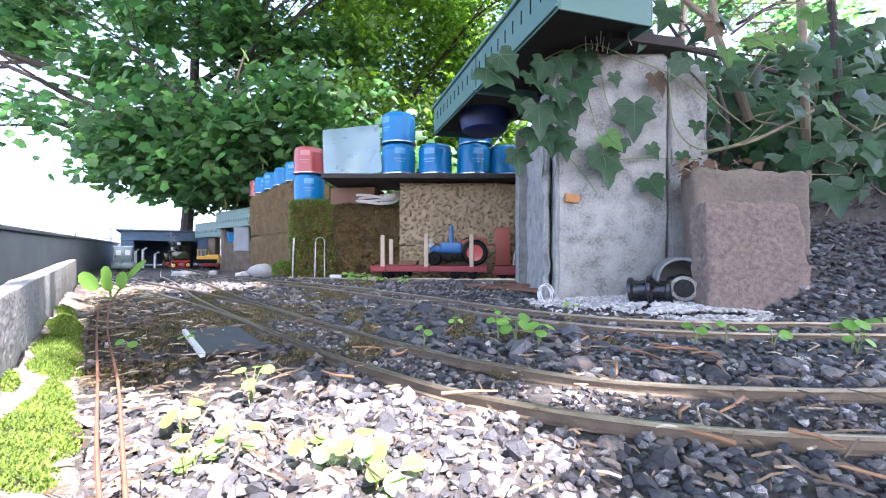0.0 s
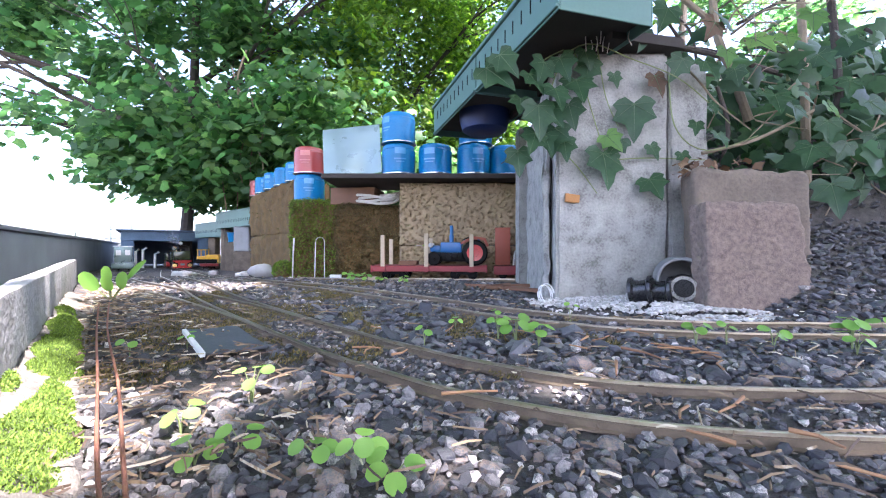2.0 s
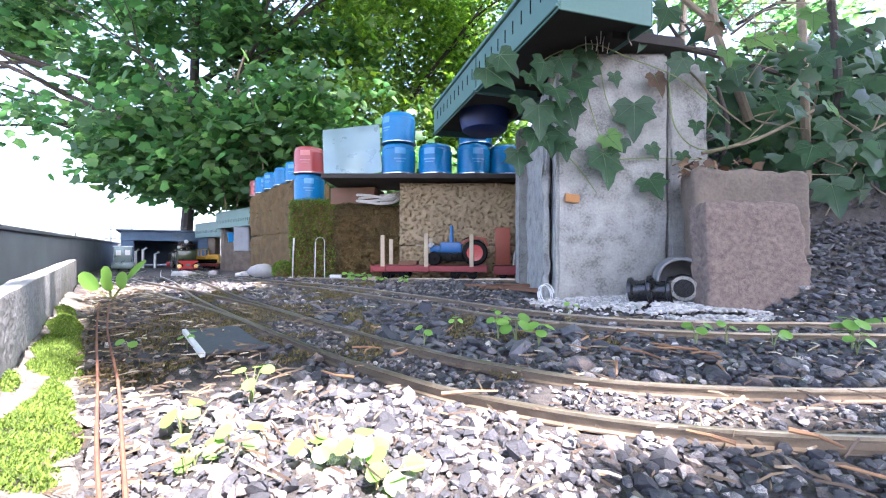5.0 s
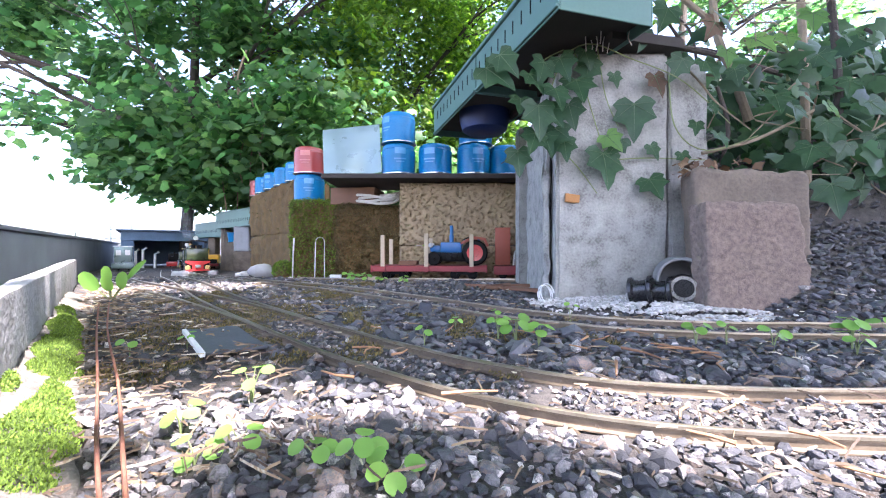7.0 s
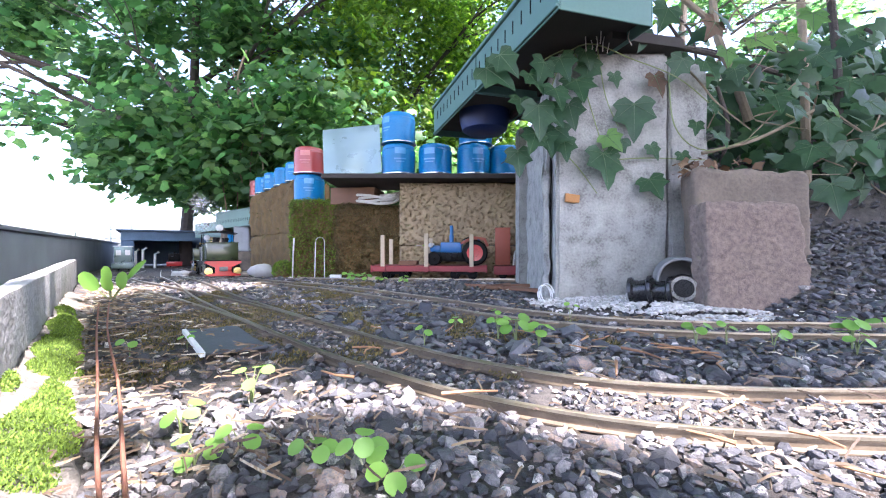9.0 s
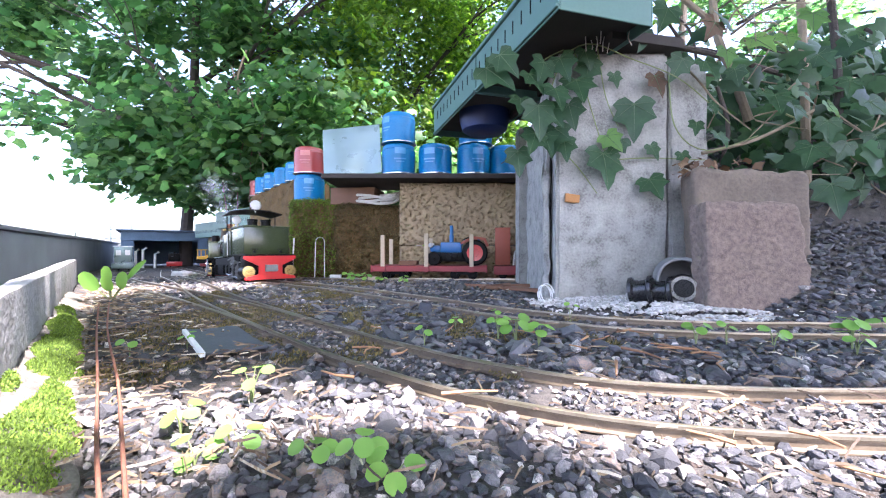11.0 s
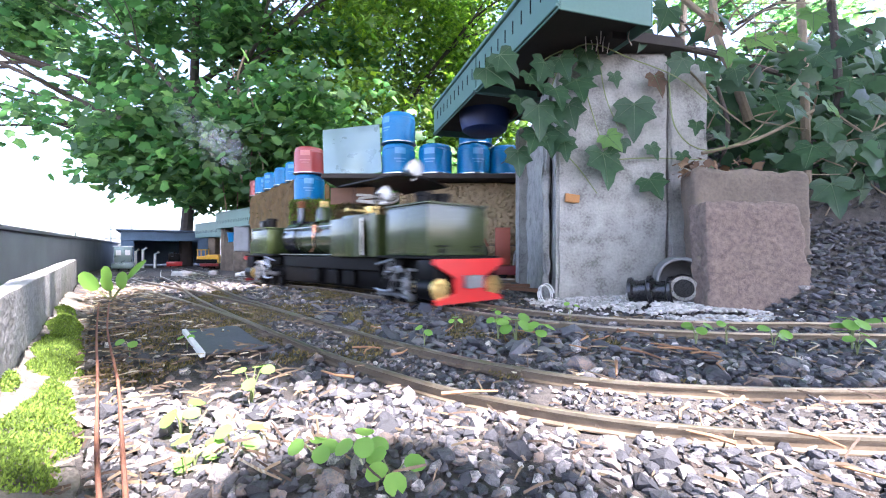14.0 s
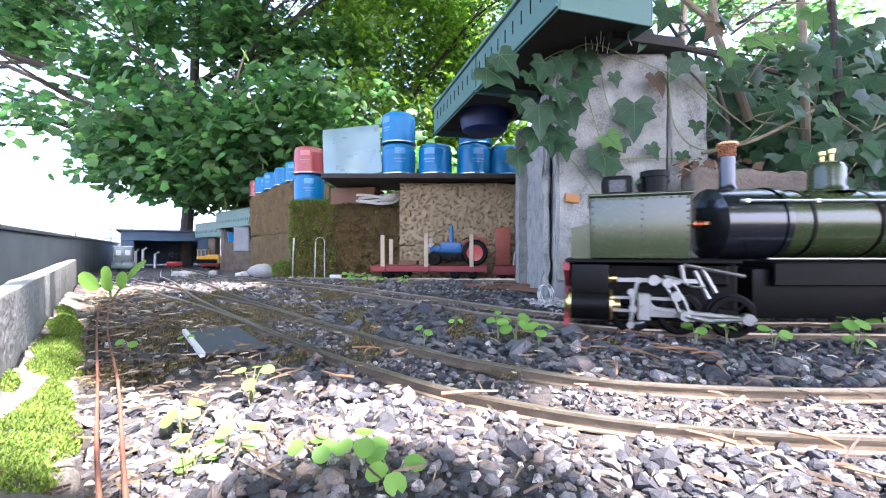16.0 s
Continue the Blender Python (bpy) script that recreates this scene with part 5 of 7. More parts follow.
def woods():
    rng.seed(11)
    # gaps cut in the crowns so that sun patches fall on chosen ground
    gaps = ((-0.03, 0.118, 0.095, 0.05), (0.085, 0.14, 0.095, 0.045), (0.17, 0.165, 0.05, 0.012), (-0.145, 0.15, 0.006, 0.02), (-0.232, 0.19, 0.02, 0.04), (-0.325, 0.295, 0.02, 0.05), (-0.43, 0.415, 0.025, 0.06), (-0.52, 0.55, 0.03, 0.07), (-0.64, 0.70, 0.04, 0.08), (-0.42, 0.68, 0.11, 0.09))

    def open_to_sun(p, margin):
        q = p - SUN_DIR * (p.z / SUN_DIR.z)
        j = 0.3 * noise.noise(q * 60)
        return any(((q.x - x) / (a + margin)) ** 2 + ((q.y - y) / (b + margin)) ** 2 < 1 + j for x, y, a, b in gaps)

    def shade(p):
        return not open_to_sun(p, 0.062) and p.z > 1.25 and p.y * 0.66 + 0.12 < p.z

    def shade_high(p):
        return not open_to_sun(p, 0.11)
    # big tree on the left; lower edge of the crown rises towards the open sky
    def low_left(p):
        edge = 0.34 if p.x > -1.95 else 0.34 + (-1.95 - p.x) * 0.82
        thin = p.x < -2.0 and noise.noise(Vector((p.x * 2.6, p.z * 2.6, 1.7))) < 0.05 - 0.12 * (p.x + 2.6)
        if p.y < 3.3 and abs(p.x / p.y + 0.625) < 0.035 and p.z > 0.3 * p.y and rng.random() < 0.75:   # the trunk shows here
            return False
        return p.z > edge + 0.1 * noise.noise(p * 3) and not (p.y < 1.75 and p.z < 1.6) and not (thin and rng.random() < 0.75)
    cl = []
    for _ in range(95):
        x, y, z = rnd(-3.6, -0.75), rnd(2.2, 4.2), rnd(0.45, 2.4)
        q = rnd(0.14, 0.32)
        cl.append(((x, y, z), (q, q, q * 0.6)))
    for c in ((-1.5, 2.25, 0.80), (-1.2, 2.4, 0.62), (-1.75, 2.3, 0.6), (-1.35, 2.2, 0.45), (-1.0, 2.2, 0.72), (-0.8, 2.3, 0.9)):
        cl.append((c, (0.36, 0.3, 0.16)))
    # unseen leaf layer above the crown, added to hold off direct sun
    hi = [((rnd(-3.4, 0.3), rnd(0.6, 4.0), rnd(2.85, 3.5)), (0.5, 0.5, 0.15)) for _ in range(80)]
    for _ in range(26):
        x = rnd(-1.9, -0.2)
        cl.append(((x, rnd(2.2, 3.3), rnd(0.28, 0.75)), (0.3, 0.25, 0.16)))
    tree("maple_tree", (-2.05, 3.25, -0.2), 3.0, 0.05, cl, 42000, 0.054, "broad-leaved tree with dark trunk and hanging green foliage", lean=(0.05, 0.1),
         limbs=(((-2.03, 3.27, 0.75), (-1, -0.5, 0.25), 1.6, 0.03, 1), ((-1.72, 2.42, 0.76), (-1, -0.06, 0.36), 1.2, 0.022, 1), ((-1.5, 2.3, 0.95), (-0.8, -0.05, 0.8), 0.8, 0.012, 1), ((-2.02, 3.28, 1.1), (-1, -0.2, 0.35), 1.8, 0.03, 1), ((-2.0, 3.3, 1.0), (0.8, -0.6, 0.5), 1.3, 0.025, 2),
                ((-2.0, 3.3, 1.4), (0.9, -0.2, 0.4), 1.6, 0.025, 2), ((-2.0, 3.3, 1.6), (-0.6, -0.8, 0.5), 1.2, 0.02, 2)), keep=low_left, high=(4600, hi, shade_high))
    # pale climbers hanging from the crown
    for x, y, top_z, foot_z in ((-1.06, 2.15, 1.12, 0.36), (-1.02, 2.16, 0.95, 0.3), (-1.13, 2.2, 1.05, 0.25), (-0.97, 2.14, 0.8, 0.28), (-1.22, 2.25, 0.9, 0.1)):
        bm = bm_new()
        pts = [(x + rnd(-0.03, 0.03), y + rnd(-0.02, 0.02), top_z + (foot_z - top_z) * k / 5) for k in range(6)]
        tube(bm, spline(pts, 0.03), 0.005, 6, 0.003)
        tagged(part("climbing_stem", bm, M_VINE), "pale climbing stem hanging from the tree crown", "stem", group="climbing stems")
    # lighter trees behind the drums
    cl = []
    for _ in range(75):
        q = rnd(0.2, 0.45)
        cl.append(((rnd(-1.5, 1.8), rnd(3.0, 5.4), rnd(0.3, 3.4)), (q, q, q * 0.6)))
    # thin unseen leaf layer, added above this crown for shade
    hi2 = [((rnd(-1.0, 1.8), rnd(1.9, 5.0), rnd(3.7, 4.2)), (0.5, 0.5, 0.15)) for _ in range(50)]
    for _ in range(26):
        cl.append(((rnd(-0.9, 0.9), rnd(3.0, 4.2), rnd(0.2, 1.3)), (0.35, 0.3, 0.22)))
    for _ in range(45):
        q = rnd(0.28, 0.5)
        cl.append(((rnd(-1.3, 0.4), rnd(3.6, 5.2), rnd(0.5, 2.9)), (q, q, q * 0.7)))
    tree("ash_tree", (-0.85, 4.6, -0.2), 3.6, 0.045, cl, 60000, 0.056, "tall tree with green foliage, sunlight put into its leaf colour", lean=(0.55, 0.2),
         limbs=(((-0.7, 4.6, 1.4), (0.8, -0.5, 0.6), 1.8, 0.025, 2), ((-0.6, 4.65, 1.8), (-0.7, -0.5, 0.5), 1.6, 0.025, 2), ((-0.75, 4.6, 1.0), (0.9, -0.3, 0.25), 1.6, 0.02, 2)), material=M_LEAF_LIT, high=(900, hi2, shade_high), shape=SMALL)
    cl = []
    for _ in range(55):
        q = rnd(0.2, 0.45)
        cl.append(((rnd(1.2, 5.0), rnd(2.4, 5.0), rnd(0.5, 3.4)), (q, q, q * 0.7)))
    tree("shrub_tree", (2.0, 3.4, 0.5), 2.6, 0.04, cl, 36000, 0.062, "dense shrubby tree above the bank", lean=(0.2, 0.2),
         limbs=(((2.1, 3.45, 1.2), (-0.8, -0.6, 0.4), 1.4, 0.02, 2), ((2.1, 3.45, 1.5), (0.8, -0.6, 0.4), 1.4, 0.02, 2)), shape=SMALL)
    # unseen overhanging crown, added to shade the track between the sun patches
    cl = []
    for _ in range(120):
        cl.append(((rnd(-1.3, 2.6), rnd(-2.3, 0.9), rnd(1.6, 2.4)), (0.42, 0.42, 0.2)))
    # extra clumps added to keep the sun off the pillar and slabs
    for _ in range(50):
        cl.append(((rnd(0.35, 1.5), rnd(-0.75, 0.3), rnd(1.7, 2.3)), (0.3, 0.3, 0.15)))
    overhead = tree("walnut_tree", (1.3, -2.9, -0.2), 2.6, 0.07, cl, 36000, 0.076, "unseen tree added overhead, its gapped leafy crown shading the track", lean=(0.2, 0.3),
         limbs=(((1.45, -2.65, 1.8), (0.9, 1, 0.1), 1.6, 0.02, 1), ((1.45, -2.6, 2.0), (-0.9, 0.6, 0.1), 1.6, 0.02, 1)), keep=shade, up=1.6)
    # two unseen boughs, added and keyed across the gaps to time the sun patches
    for at, n, reach in (((-0.02, 0.12, 0.0), 130, (0.085, 0.085)), ((0.13, 0.155, 0.0), 170, (0.09, 0.065))):
        c = Vector(at) + SUN_DIR * (1.62 / SUN_DIR.z)
        pl = []
        for _ in range(n):
            a, q = rnd(0, 6.3), math.sqrt(rnd(0, 1))
            pl.append((c + Vector((math.cos(a) * q * reach[0], math.sin(a) * q * reach[1], rnd(-0.05, 0.05))), Vector((rnd(-1, 1), rnd(-1, 1), 1.6)), rnd(0, 6.3), rnd(0.02, 0.045)))
        ob = leaf_soup("bough", pl, M_LEAF, MAPLE, overhead)
        ob["kind"] = "stuff"
        ob.matrix_basis = Matrix.Translation((-1.3, 2.9, 0.2))
        bm = bm_new()
        tube(bm, [c + Vector((0.9, -0.9, 0.25)), c + Vector((0.4, -0.45, 0.1)), c + Vector((0.08, -0.06, 0.0)), c], 0.009, 7, 0.003)
        part("branch", bm, M_BARK, ob)
        SHADE_BOUGHS.append(ob)


# brighter, yellower leaf copy: sun through the foliage is put into its colour
M_LEAF_LIT = mat("sun-toned leaf", (0.17, 0.28, 0.05), (0.07, 0.14, 0.03), 0.55, scale=12, fine=120, bump=0.2, dist=0.002, translucent=0.6, per="island", c3=(0.26, 0.38, 0.07))


def ivy_leaf(parent, p, nrm, a, s, material):
    """One ivy leaf with a folded midrib and thickness."""
    nrm = Vector(nrm).normalized()
    u = nrm.cross(Vector((math.cos(a), 0.2, math.sin(a)))).normalized()
    v = nrm.cross(u)
    bm = bm_new()
    mid = [bm.verts.new(Vector(p) + v * s * t - nrm * s * 0.12 * (t - 0.4) ** 2 + nrm * s * 0.0) for t in (0.05, 0.35, 0.65, 1.05)]
    for sg in (1, -1):
        ring = [bm.verts.new(Vector(p) + u * sg * x * s + v * y * s + nrm * s * (0.12 * x + 0.05 * math.sin(x * 9)) - nrm * s * 0.12 * (y - 0.4) ** 2) for x, y in
                ((0.21, -0.1), (0.37, -0.05), (0.49, 0.07), (0.39, 0.21), (0.44, 0.33), (0.51, 0.46), (0.36, 0.52), (0.21, 0.61), (0.13, 0.84))]
        quads = ((mid[0], ring[0], ring[1], ring[2]), (mid[0], ring[2], ring[3], mid[1]), (mid[1], ring[3], ring[4], ring[5]), (mid[1], ring[5], ring[6], ring[7]), (mid[1], ring[7], mid[2]), (mid[2], ring[7], ring[8]), (mid[2], ring[8], mid[3]))
        for q in quads:
            bm.faces.new(q if sg > 0 else q[::-1])
    leaf = part("leaf", bm, material, parent, angle=80)
    bm = bm_new()
    lift = nrm * s * 0.008
    base = Vector(p)
    tube(bm, [base + v * s * t - nrm * s * 0.12 * (t - 0.4) ** 2 + lift for t in (0.05, 0.35, 0.65, 0.95)], s * 0.012, 4, s * 0.005)
    for sg in (1, -1):
        for x, y in ((0.42, 0.08), (0.46, 0.45)):
            a0, b0 = base + v * s * 0.08 - nrm * s * 0.012 + lift, base + u * sg * x * s + v * y * s + nrm * s * 0.115 * x - nrm * s * 0.12 * (y - 0.4) ** 2 + lift * 2
            tube(bm, [a0, a0.lerp(b0, 0.5) + nrm * s * 0.004, b0], s * 0.008, 4, s * 0.003)
    part("vein", bm, M_VEIN, leaf, "pale branching leaf vein")
    return leaf


def ivy():
    top = thing("ivy", Matrix(), "ivy trailing over the concrete pillar with lobed green leaves", "ivy")
    # hanging leaves on and before the pillar: x, y, z of the leaf stalk, size, droop heading
    spots = ((0.158, 0.484, 0.263, 0.045, 0.1), (0.192, 0.488, 0.178, 0.052, 0.0), (0.228, 0.484, 0.236, 0.05, -0.1), (0.247, 0.488, 0.145, 0.036, 0.5), (0.249, 0.488, 0.185, 0.022, 0.7), (0.215, 0.487, 0.193, 0.03, -1.2),
             (0.195, 0.487, 0.197, 0.03, 1.0), (0.150, 0.486, 0.235, 0.036, 0.3), (0.128, 0.465, 0.245, 0.038, 0.0), (0.108, 0.46, 0.225, 0.045, 0.1), (0.098, 0.465, 0.262, 0.034, 0.8),
             (0.118, 0.47, 0.278, 0.036, -0.5), (0.136, 0.475, 0.285, 0.036, 0.5), (0.09, 0.49, 0.18, 0.035, 0.1), (0.133, 0.48, 0.205, 0.04, -0.3), (0.118, 0.475, 0.195, 0.03, 0.5), (0.06, 0.44, 0.272, 0.035, 1.2), (0.045, 0.45, 0.262, 0.045, 1.5),
             (0.176, 0.486, 0.285, 0.034, -0.4), (0.168, 0.482, 0.298, 0.03, 0.6), (0.204, 0.485, 0.27, 0.02, 0.4), (0.285, 0.485, 0.175, 0.02, 0.3), (0.30, 0.48, 0.21, 0.02, -0.4), (0.144, 0.483, 0.19, 0.03, 0.1),
             (0.108, 0.47, 0.195, 0.035, -0.6), (0.12, 0.475, 0.225, 0.035, 0.9), (0.09, 0.47, 0.235, 0.03, -0.3))
    for x, y, z, s, a in spots:
        ivy_leaf(top, (x, y, z), (rnd(-0.5, 0.4), -1, rnd(0.0, 0.7)), a * 0.6 + math.pi / 2, s * 0.98, M_IVY_PALE if rng.random() < 0.2 else M_IVY)
    for x, y, z, s, a in ((0.252, 0.484, 0.268, 0.03, 0.3), (0.33, 0.49, 0.335, 0.034, -0.6)):
        ivy_leaf(top, (x, y, z), (0.2, -1, 0.2), a + math.pi / 2, s, M_DEAD)
    for pts in (((0.125, 0.48, 0.24), (0.145, 0.482, 0.285), (0.175, 0.48, 0.302), (0.22, 0.475, 0.285), (0.27, 0.46, 0.25), (0.33, 0.46, 0.2)),
                ((0.16, 0.487, 0.295), (0.175, 0.489, 0.235), (0.19, 0.49, 0.19), (0.2, 0.489, 0.165)), ((0.187, 0.488, 0.3), (0.195, 0.49, 0.24), (0.215, 0.489, 0.2)),
                ((0.2, 0.489, 0.165), (0.25, 0.489, 0.168), (0.31, 0.48, 0.165)), ((0.14, 0.487, 0.18), (0.165, 0.49, 0.155), (0.19, 0.492, 0.125)), ((0.265, 0.475, 0.26), (0.27, 0.47, 0.2), (0.3, 0.46, 0.17), (0.36, 0.46, 0.19)),
                ((0.10, 0.47, 0.25), (0.115, 0.478, 0.28), (0.15, 0.484, 0.30))):
        bm = bm_new()
        tube(bm, spline([(p[0] + rnd(-0.002, 0.002), p[1], p[2] + rnd(-0.003, 0.003)) for p in pts], 0.01), 0.0009, 6, 0.0005)
        part("stem", bm, M_STEM, top, "thin pale green stem")


def bank_plants():
    """Ivy bed, dead leaves and bare stems on the bank."""
    def keep(p):
        hollow = p.x < 0.42 and p.z < 0.25 and p.y < 0.62
        return p.x > 0.29 and p.y > 0.44 and p.z > soil_z(p.x, p.y) - 0.02 and not hollow and not (p.x < 0.5 and rng.random() < 0.45)
    cl = []
    for _ in range(90):
        x, y = rnd(0.33, 1.1), rnd(0.5, 1.1)
        cl.append(((x, y, soil_z(x, y) + rnd(0.02, 0.17)), (0.07, 0.06, 0.055)))
    for x, y, z in ((0.44, 0.47, 0.165), (0.48, 0.46, 0.17), (0.42, 0.47, 0.2), (0.5, 0.48, 0.24), (0.40, 0.5, 0.27), (0.37, 0.52, 0.3), (0.46, 0.5, 0.28)):
        cl.append(((x, y, z), (0.05, 0.03, 0.04)))
    ob = leaf_soup("ivy_bed", leaf_places(2500, cl, 0.03, up=0.3, face=1.0, keep=keep), M_IVY, IVY)
    tagged(ob, "tangled bed of dark green ivy on the bank", "ivy", kind="stuff")
    # single leaves that hang in front of the bed: place along the bank, height, size
    front = thing("ivy_spray", Matrix(), "glossy lobed ivy leaves hanging over the gravel bank", "ivy")
    for k, (x, z, size) in enumerate(((0.429, 0.181, 0.039), (0.469, 0.184, 0.029), (0.449, 0.138, 0.049), (0.488, 0.148, 0.039), (0.384, 0.24, 0.036), (0.407, 0.227, 0.039), (0.423, 0.246, 0.029), (0.444, 0.23, 0.029), (0.446, 0.21, 0.033), (0.492, 0.233, 0.046), (0.403, 0.279, 0.029), (0.357, 0.305, 0.039), (0.328, 0.292, 0.029), (0.279, 0.282, 0.033), (0.302, 0.279, 0.036), (0.236, 0.315, 0.036), (0.262, 0.341, 0.043), (0.501, 0.194, 0.039), (0.472, 0.256, 0.029), (0.433, 0.286, 0.029), (0.429, 0.335, 0.039), (0.318, 0.194, 0.026), (0.313, 0.227, 0.016), (0.371, 0.243, 0.023), (0.505, 0.151, 0.029), (0.397, 0.308, 0.029), (0.462, 0.308, 0.026), (0.338, 0.269, 0.026), (0.498, 0.289, 0.033), (0.456, 0.158, 0.026))):
        y = 0.455 + 0.03 * rng.random()
        pale = k in (11, 12, 20, 25, 7)
        ivy_leaf(front, (x * y / 0.47, y, 0.058 + (z - 0.058) * y / 0.47), (rnd(-0.7, 0.5), -1, rnd(-0.1, 0.8)), rnd(-0.6, 0.6) + math.pi / 2, size * 0.92, M_IVY_PALE if pale else M_IVY)
    for _ in range(16):
        x, z = rnd(0.33, 0.55), rnd(0.14, 0.36)
        bm = bm_new()
        tube(bm, spline([(x, 0.475, z), (x + rnd(-0.04, 0.04), 0.468, z - rnd(0.0, 0.03)), (x + rnd(-0.08, 0.08), 0.48, z + rnd(-0.05, 0.05))], 0.008), rnd(0.0006, 0.0012), 6, 0.0005)
        part("stem", bm, M_VINE, front, "thin leaf stalk")
    pl = []
    for _ in range(330):
        x, y = rnd(0.27, 0.46), rnd(0.45, 0.6)
        if x > 0.36 and y < 0.5:
            continue
        pl.append((Vector((x, y, max(0.142 if x < 0.37 else 0, soil_z(x, y)) + rnd(0.0, 0.02))), Vector((rnd(-1, 1), rnd(-1, 0.5), rnd(0.2, 1))), rnd(0, 6.3), rnd(0.006, 0.016)))
    tagged(leaf_soup("dead_leaves", pl, M_DEAD, SMALL), "dry brown dead leaves lying on the bank", "dead leaves", kind="stuff")
    for pts, r, mt in ((((0.52, 0.58, 0.1), (0.5, 0.56, 0.25), (0.485, 0.55, 0.4), (0.47, 0.55, 0.6)), 0.006, M_VINE), (((0.6, 0.62, 0.1), (0.585, 0.6, 0.3), (0.57, 0.6, 0.48), (0.565, 0.6, 0.7)), 0.006, M_BARK),
                       (((0.43, 0.57, 0.24), (0.40, 0.56, 0.3), (0.37, 0.55, 0.36), (0.36, 0.55, 0.5)), 0.006, M_VINE), (((0.36, 0.54, 0.36), (0.31, 0.54, 0.4), (0.25, 0.54, 0.44)), 0.004, M_VINE),
                       (((0.35, 0.7, 0.42), (0.5, 0.72, 0.4), (0.7, 0.75, 0.36)), 0.006, M_BARK), (((0.3, 0.47, 0.17), (0.36, 0.465, 0.185), (0.43, 0.47, 0.22)), 0.0022, M_VINE),
                       (((0.33, 0.5, 0.14), (0.345, 0.49, 0.2), (0.33, 0.49, 0.26)), 0.003, M_BARK)):
        bm = bm_new()
        tube(bm, spline(pts, 0.02), r, 8, r * 0.7)
        ob = part("woody_stem", bm, mt)
        tagged(ob, "bare woody stem climbing out of the ivy", "stem")


def runners():
    """Thin pale runners crossing the ivy."""
    for _ in range(46):
        x, y = rnd(0.28, 0.8), rnd(0.46, 0.75)
        z = max(0.15, soil_z(x, y) + rnd(0.02, 0.3))
        d = Vector((rnd(-1, 1), rnd(-0.3, 0.1), rnd(-0.7, 0.9))).normalized() * rnd(0.08, 0.2)
        pts = [Vector((x, y, z)) + d * t + Vector((rnd(-1, 1), rnd(-1, 1), rnd(-1, 1))) * 0.012 for t in (0, 0.33, 0.66, 1)]
        bm = bm_new()
        tube(bm, spline(pts, 0.01), rnd(0.0009, 0.0022), 6, 0.0007)
        ob = part("ivy_runner", bm, M_VINE if rng.random() < 0.85 else M_STEM)
        tagged(ob, "thin pale ivy runner crossing the bank", "stem", group="ivy runners")


def brambles():
    """Thin dark branches crossing above the ivy."""
    for _ in range(30):
        x, y, z = rnd(0.3, 1.0), rnd(0.6, 1.0), rnd(0.32, 0.75)
        d = Vector((rnd(-1, 1), rnd(-0.3, 0.3), rnd(-0.4, 0.5))).normalized() * rnd(0.2, 0.5)
        pts = [Vector((x, y, z)) + d * t + Vector((rnd(-1, 1), rnd(-1, 1), rnd(-1, 1))) * 0.02 for t in (0, 0.33, 0.66, 1)]
        bm = bm_new()
        tube(bm, spline(pts, 0.02), rnd(0.0015, 0.004), 6, 0.001)
        ob = part("bare_branch", bm, M_BARK)
        tagged(ob, "thin dark branch tangled above the bank", "branch", group="bare branches")


def seedling(x, y, n, s, hgt, label="bright green clover-like seedling in the ballast"):
    turn = rnd(0, 360)
    sx, sy = -math.sin(math.radians(turn)), -math.cos(math.radians(turn))  # leaves lean to the open side
    top = thing("seedling", pose(x, y, soil_z(x, y), 0, 0, turn), label, "seedling", group="seedlings in the ballast")
    for k in range(n):
        a = 2 * math.pi * k / n + rnd(-0.4, 0.4)
        rr = s * rnd(0.25, 0.75)
        tip = Vector((math.cos(a) * rr, math.sin(a) * rr, hgt * rnd(0.6, 0.95)))
        bm = bm_new()
        tube(bm, [(0, 0, 0), (tip.x * 0.3, tip.y * 0.3, tip.z * 0.6), tip], s * 0.06, 5, s * 0.04)
        part("stem", bm, M_STEM, top)
        bm = bm_new()
        nrm = Vector((math.cos(a) * 0.35 + sx * 0.4 + rnd(-0.25, 0.25), math.sin(a) * 0.35 + sy * 0.4 + rnd(-0.25, 0.25), 1)).normalized()
        u = nrm.cross(Vector((math.cos(a), math.sin(a), 0))).normalized()
        v = u.cross(nrm)
        c = bm.verts.new(tip + v * s * 0.5 - nrm * s * 0.05)
        ring = [bm.verts.new(tip + u * px * s * 1.25 + v * py * s * 1.15 + nrm * s * 0.1 * (abs(px) * 1.2 - (py - 0.5) ** 2)) for px, py in ROUND]
        for i in range(len(ring)):
            bm.faces.new((c, ring[i], ring[(i + 1) % len(ring)]))
        part("leaf", bm, M_SEED, top, angle=80)
    return top


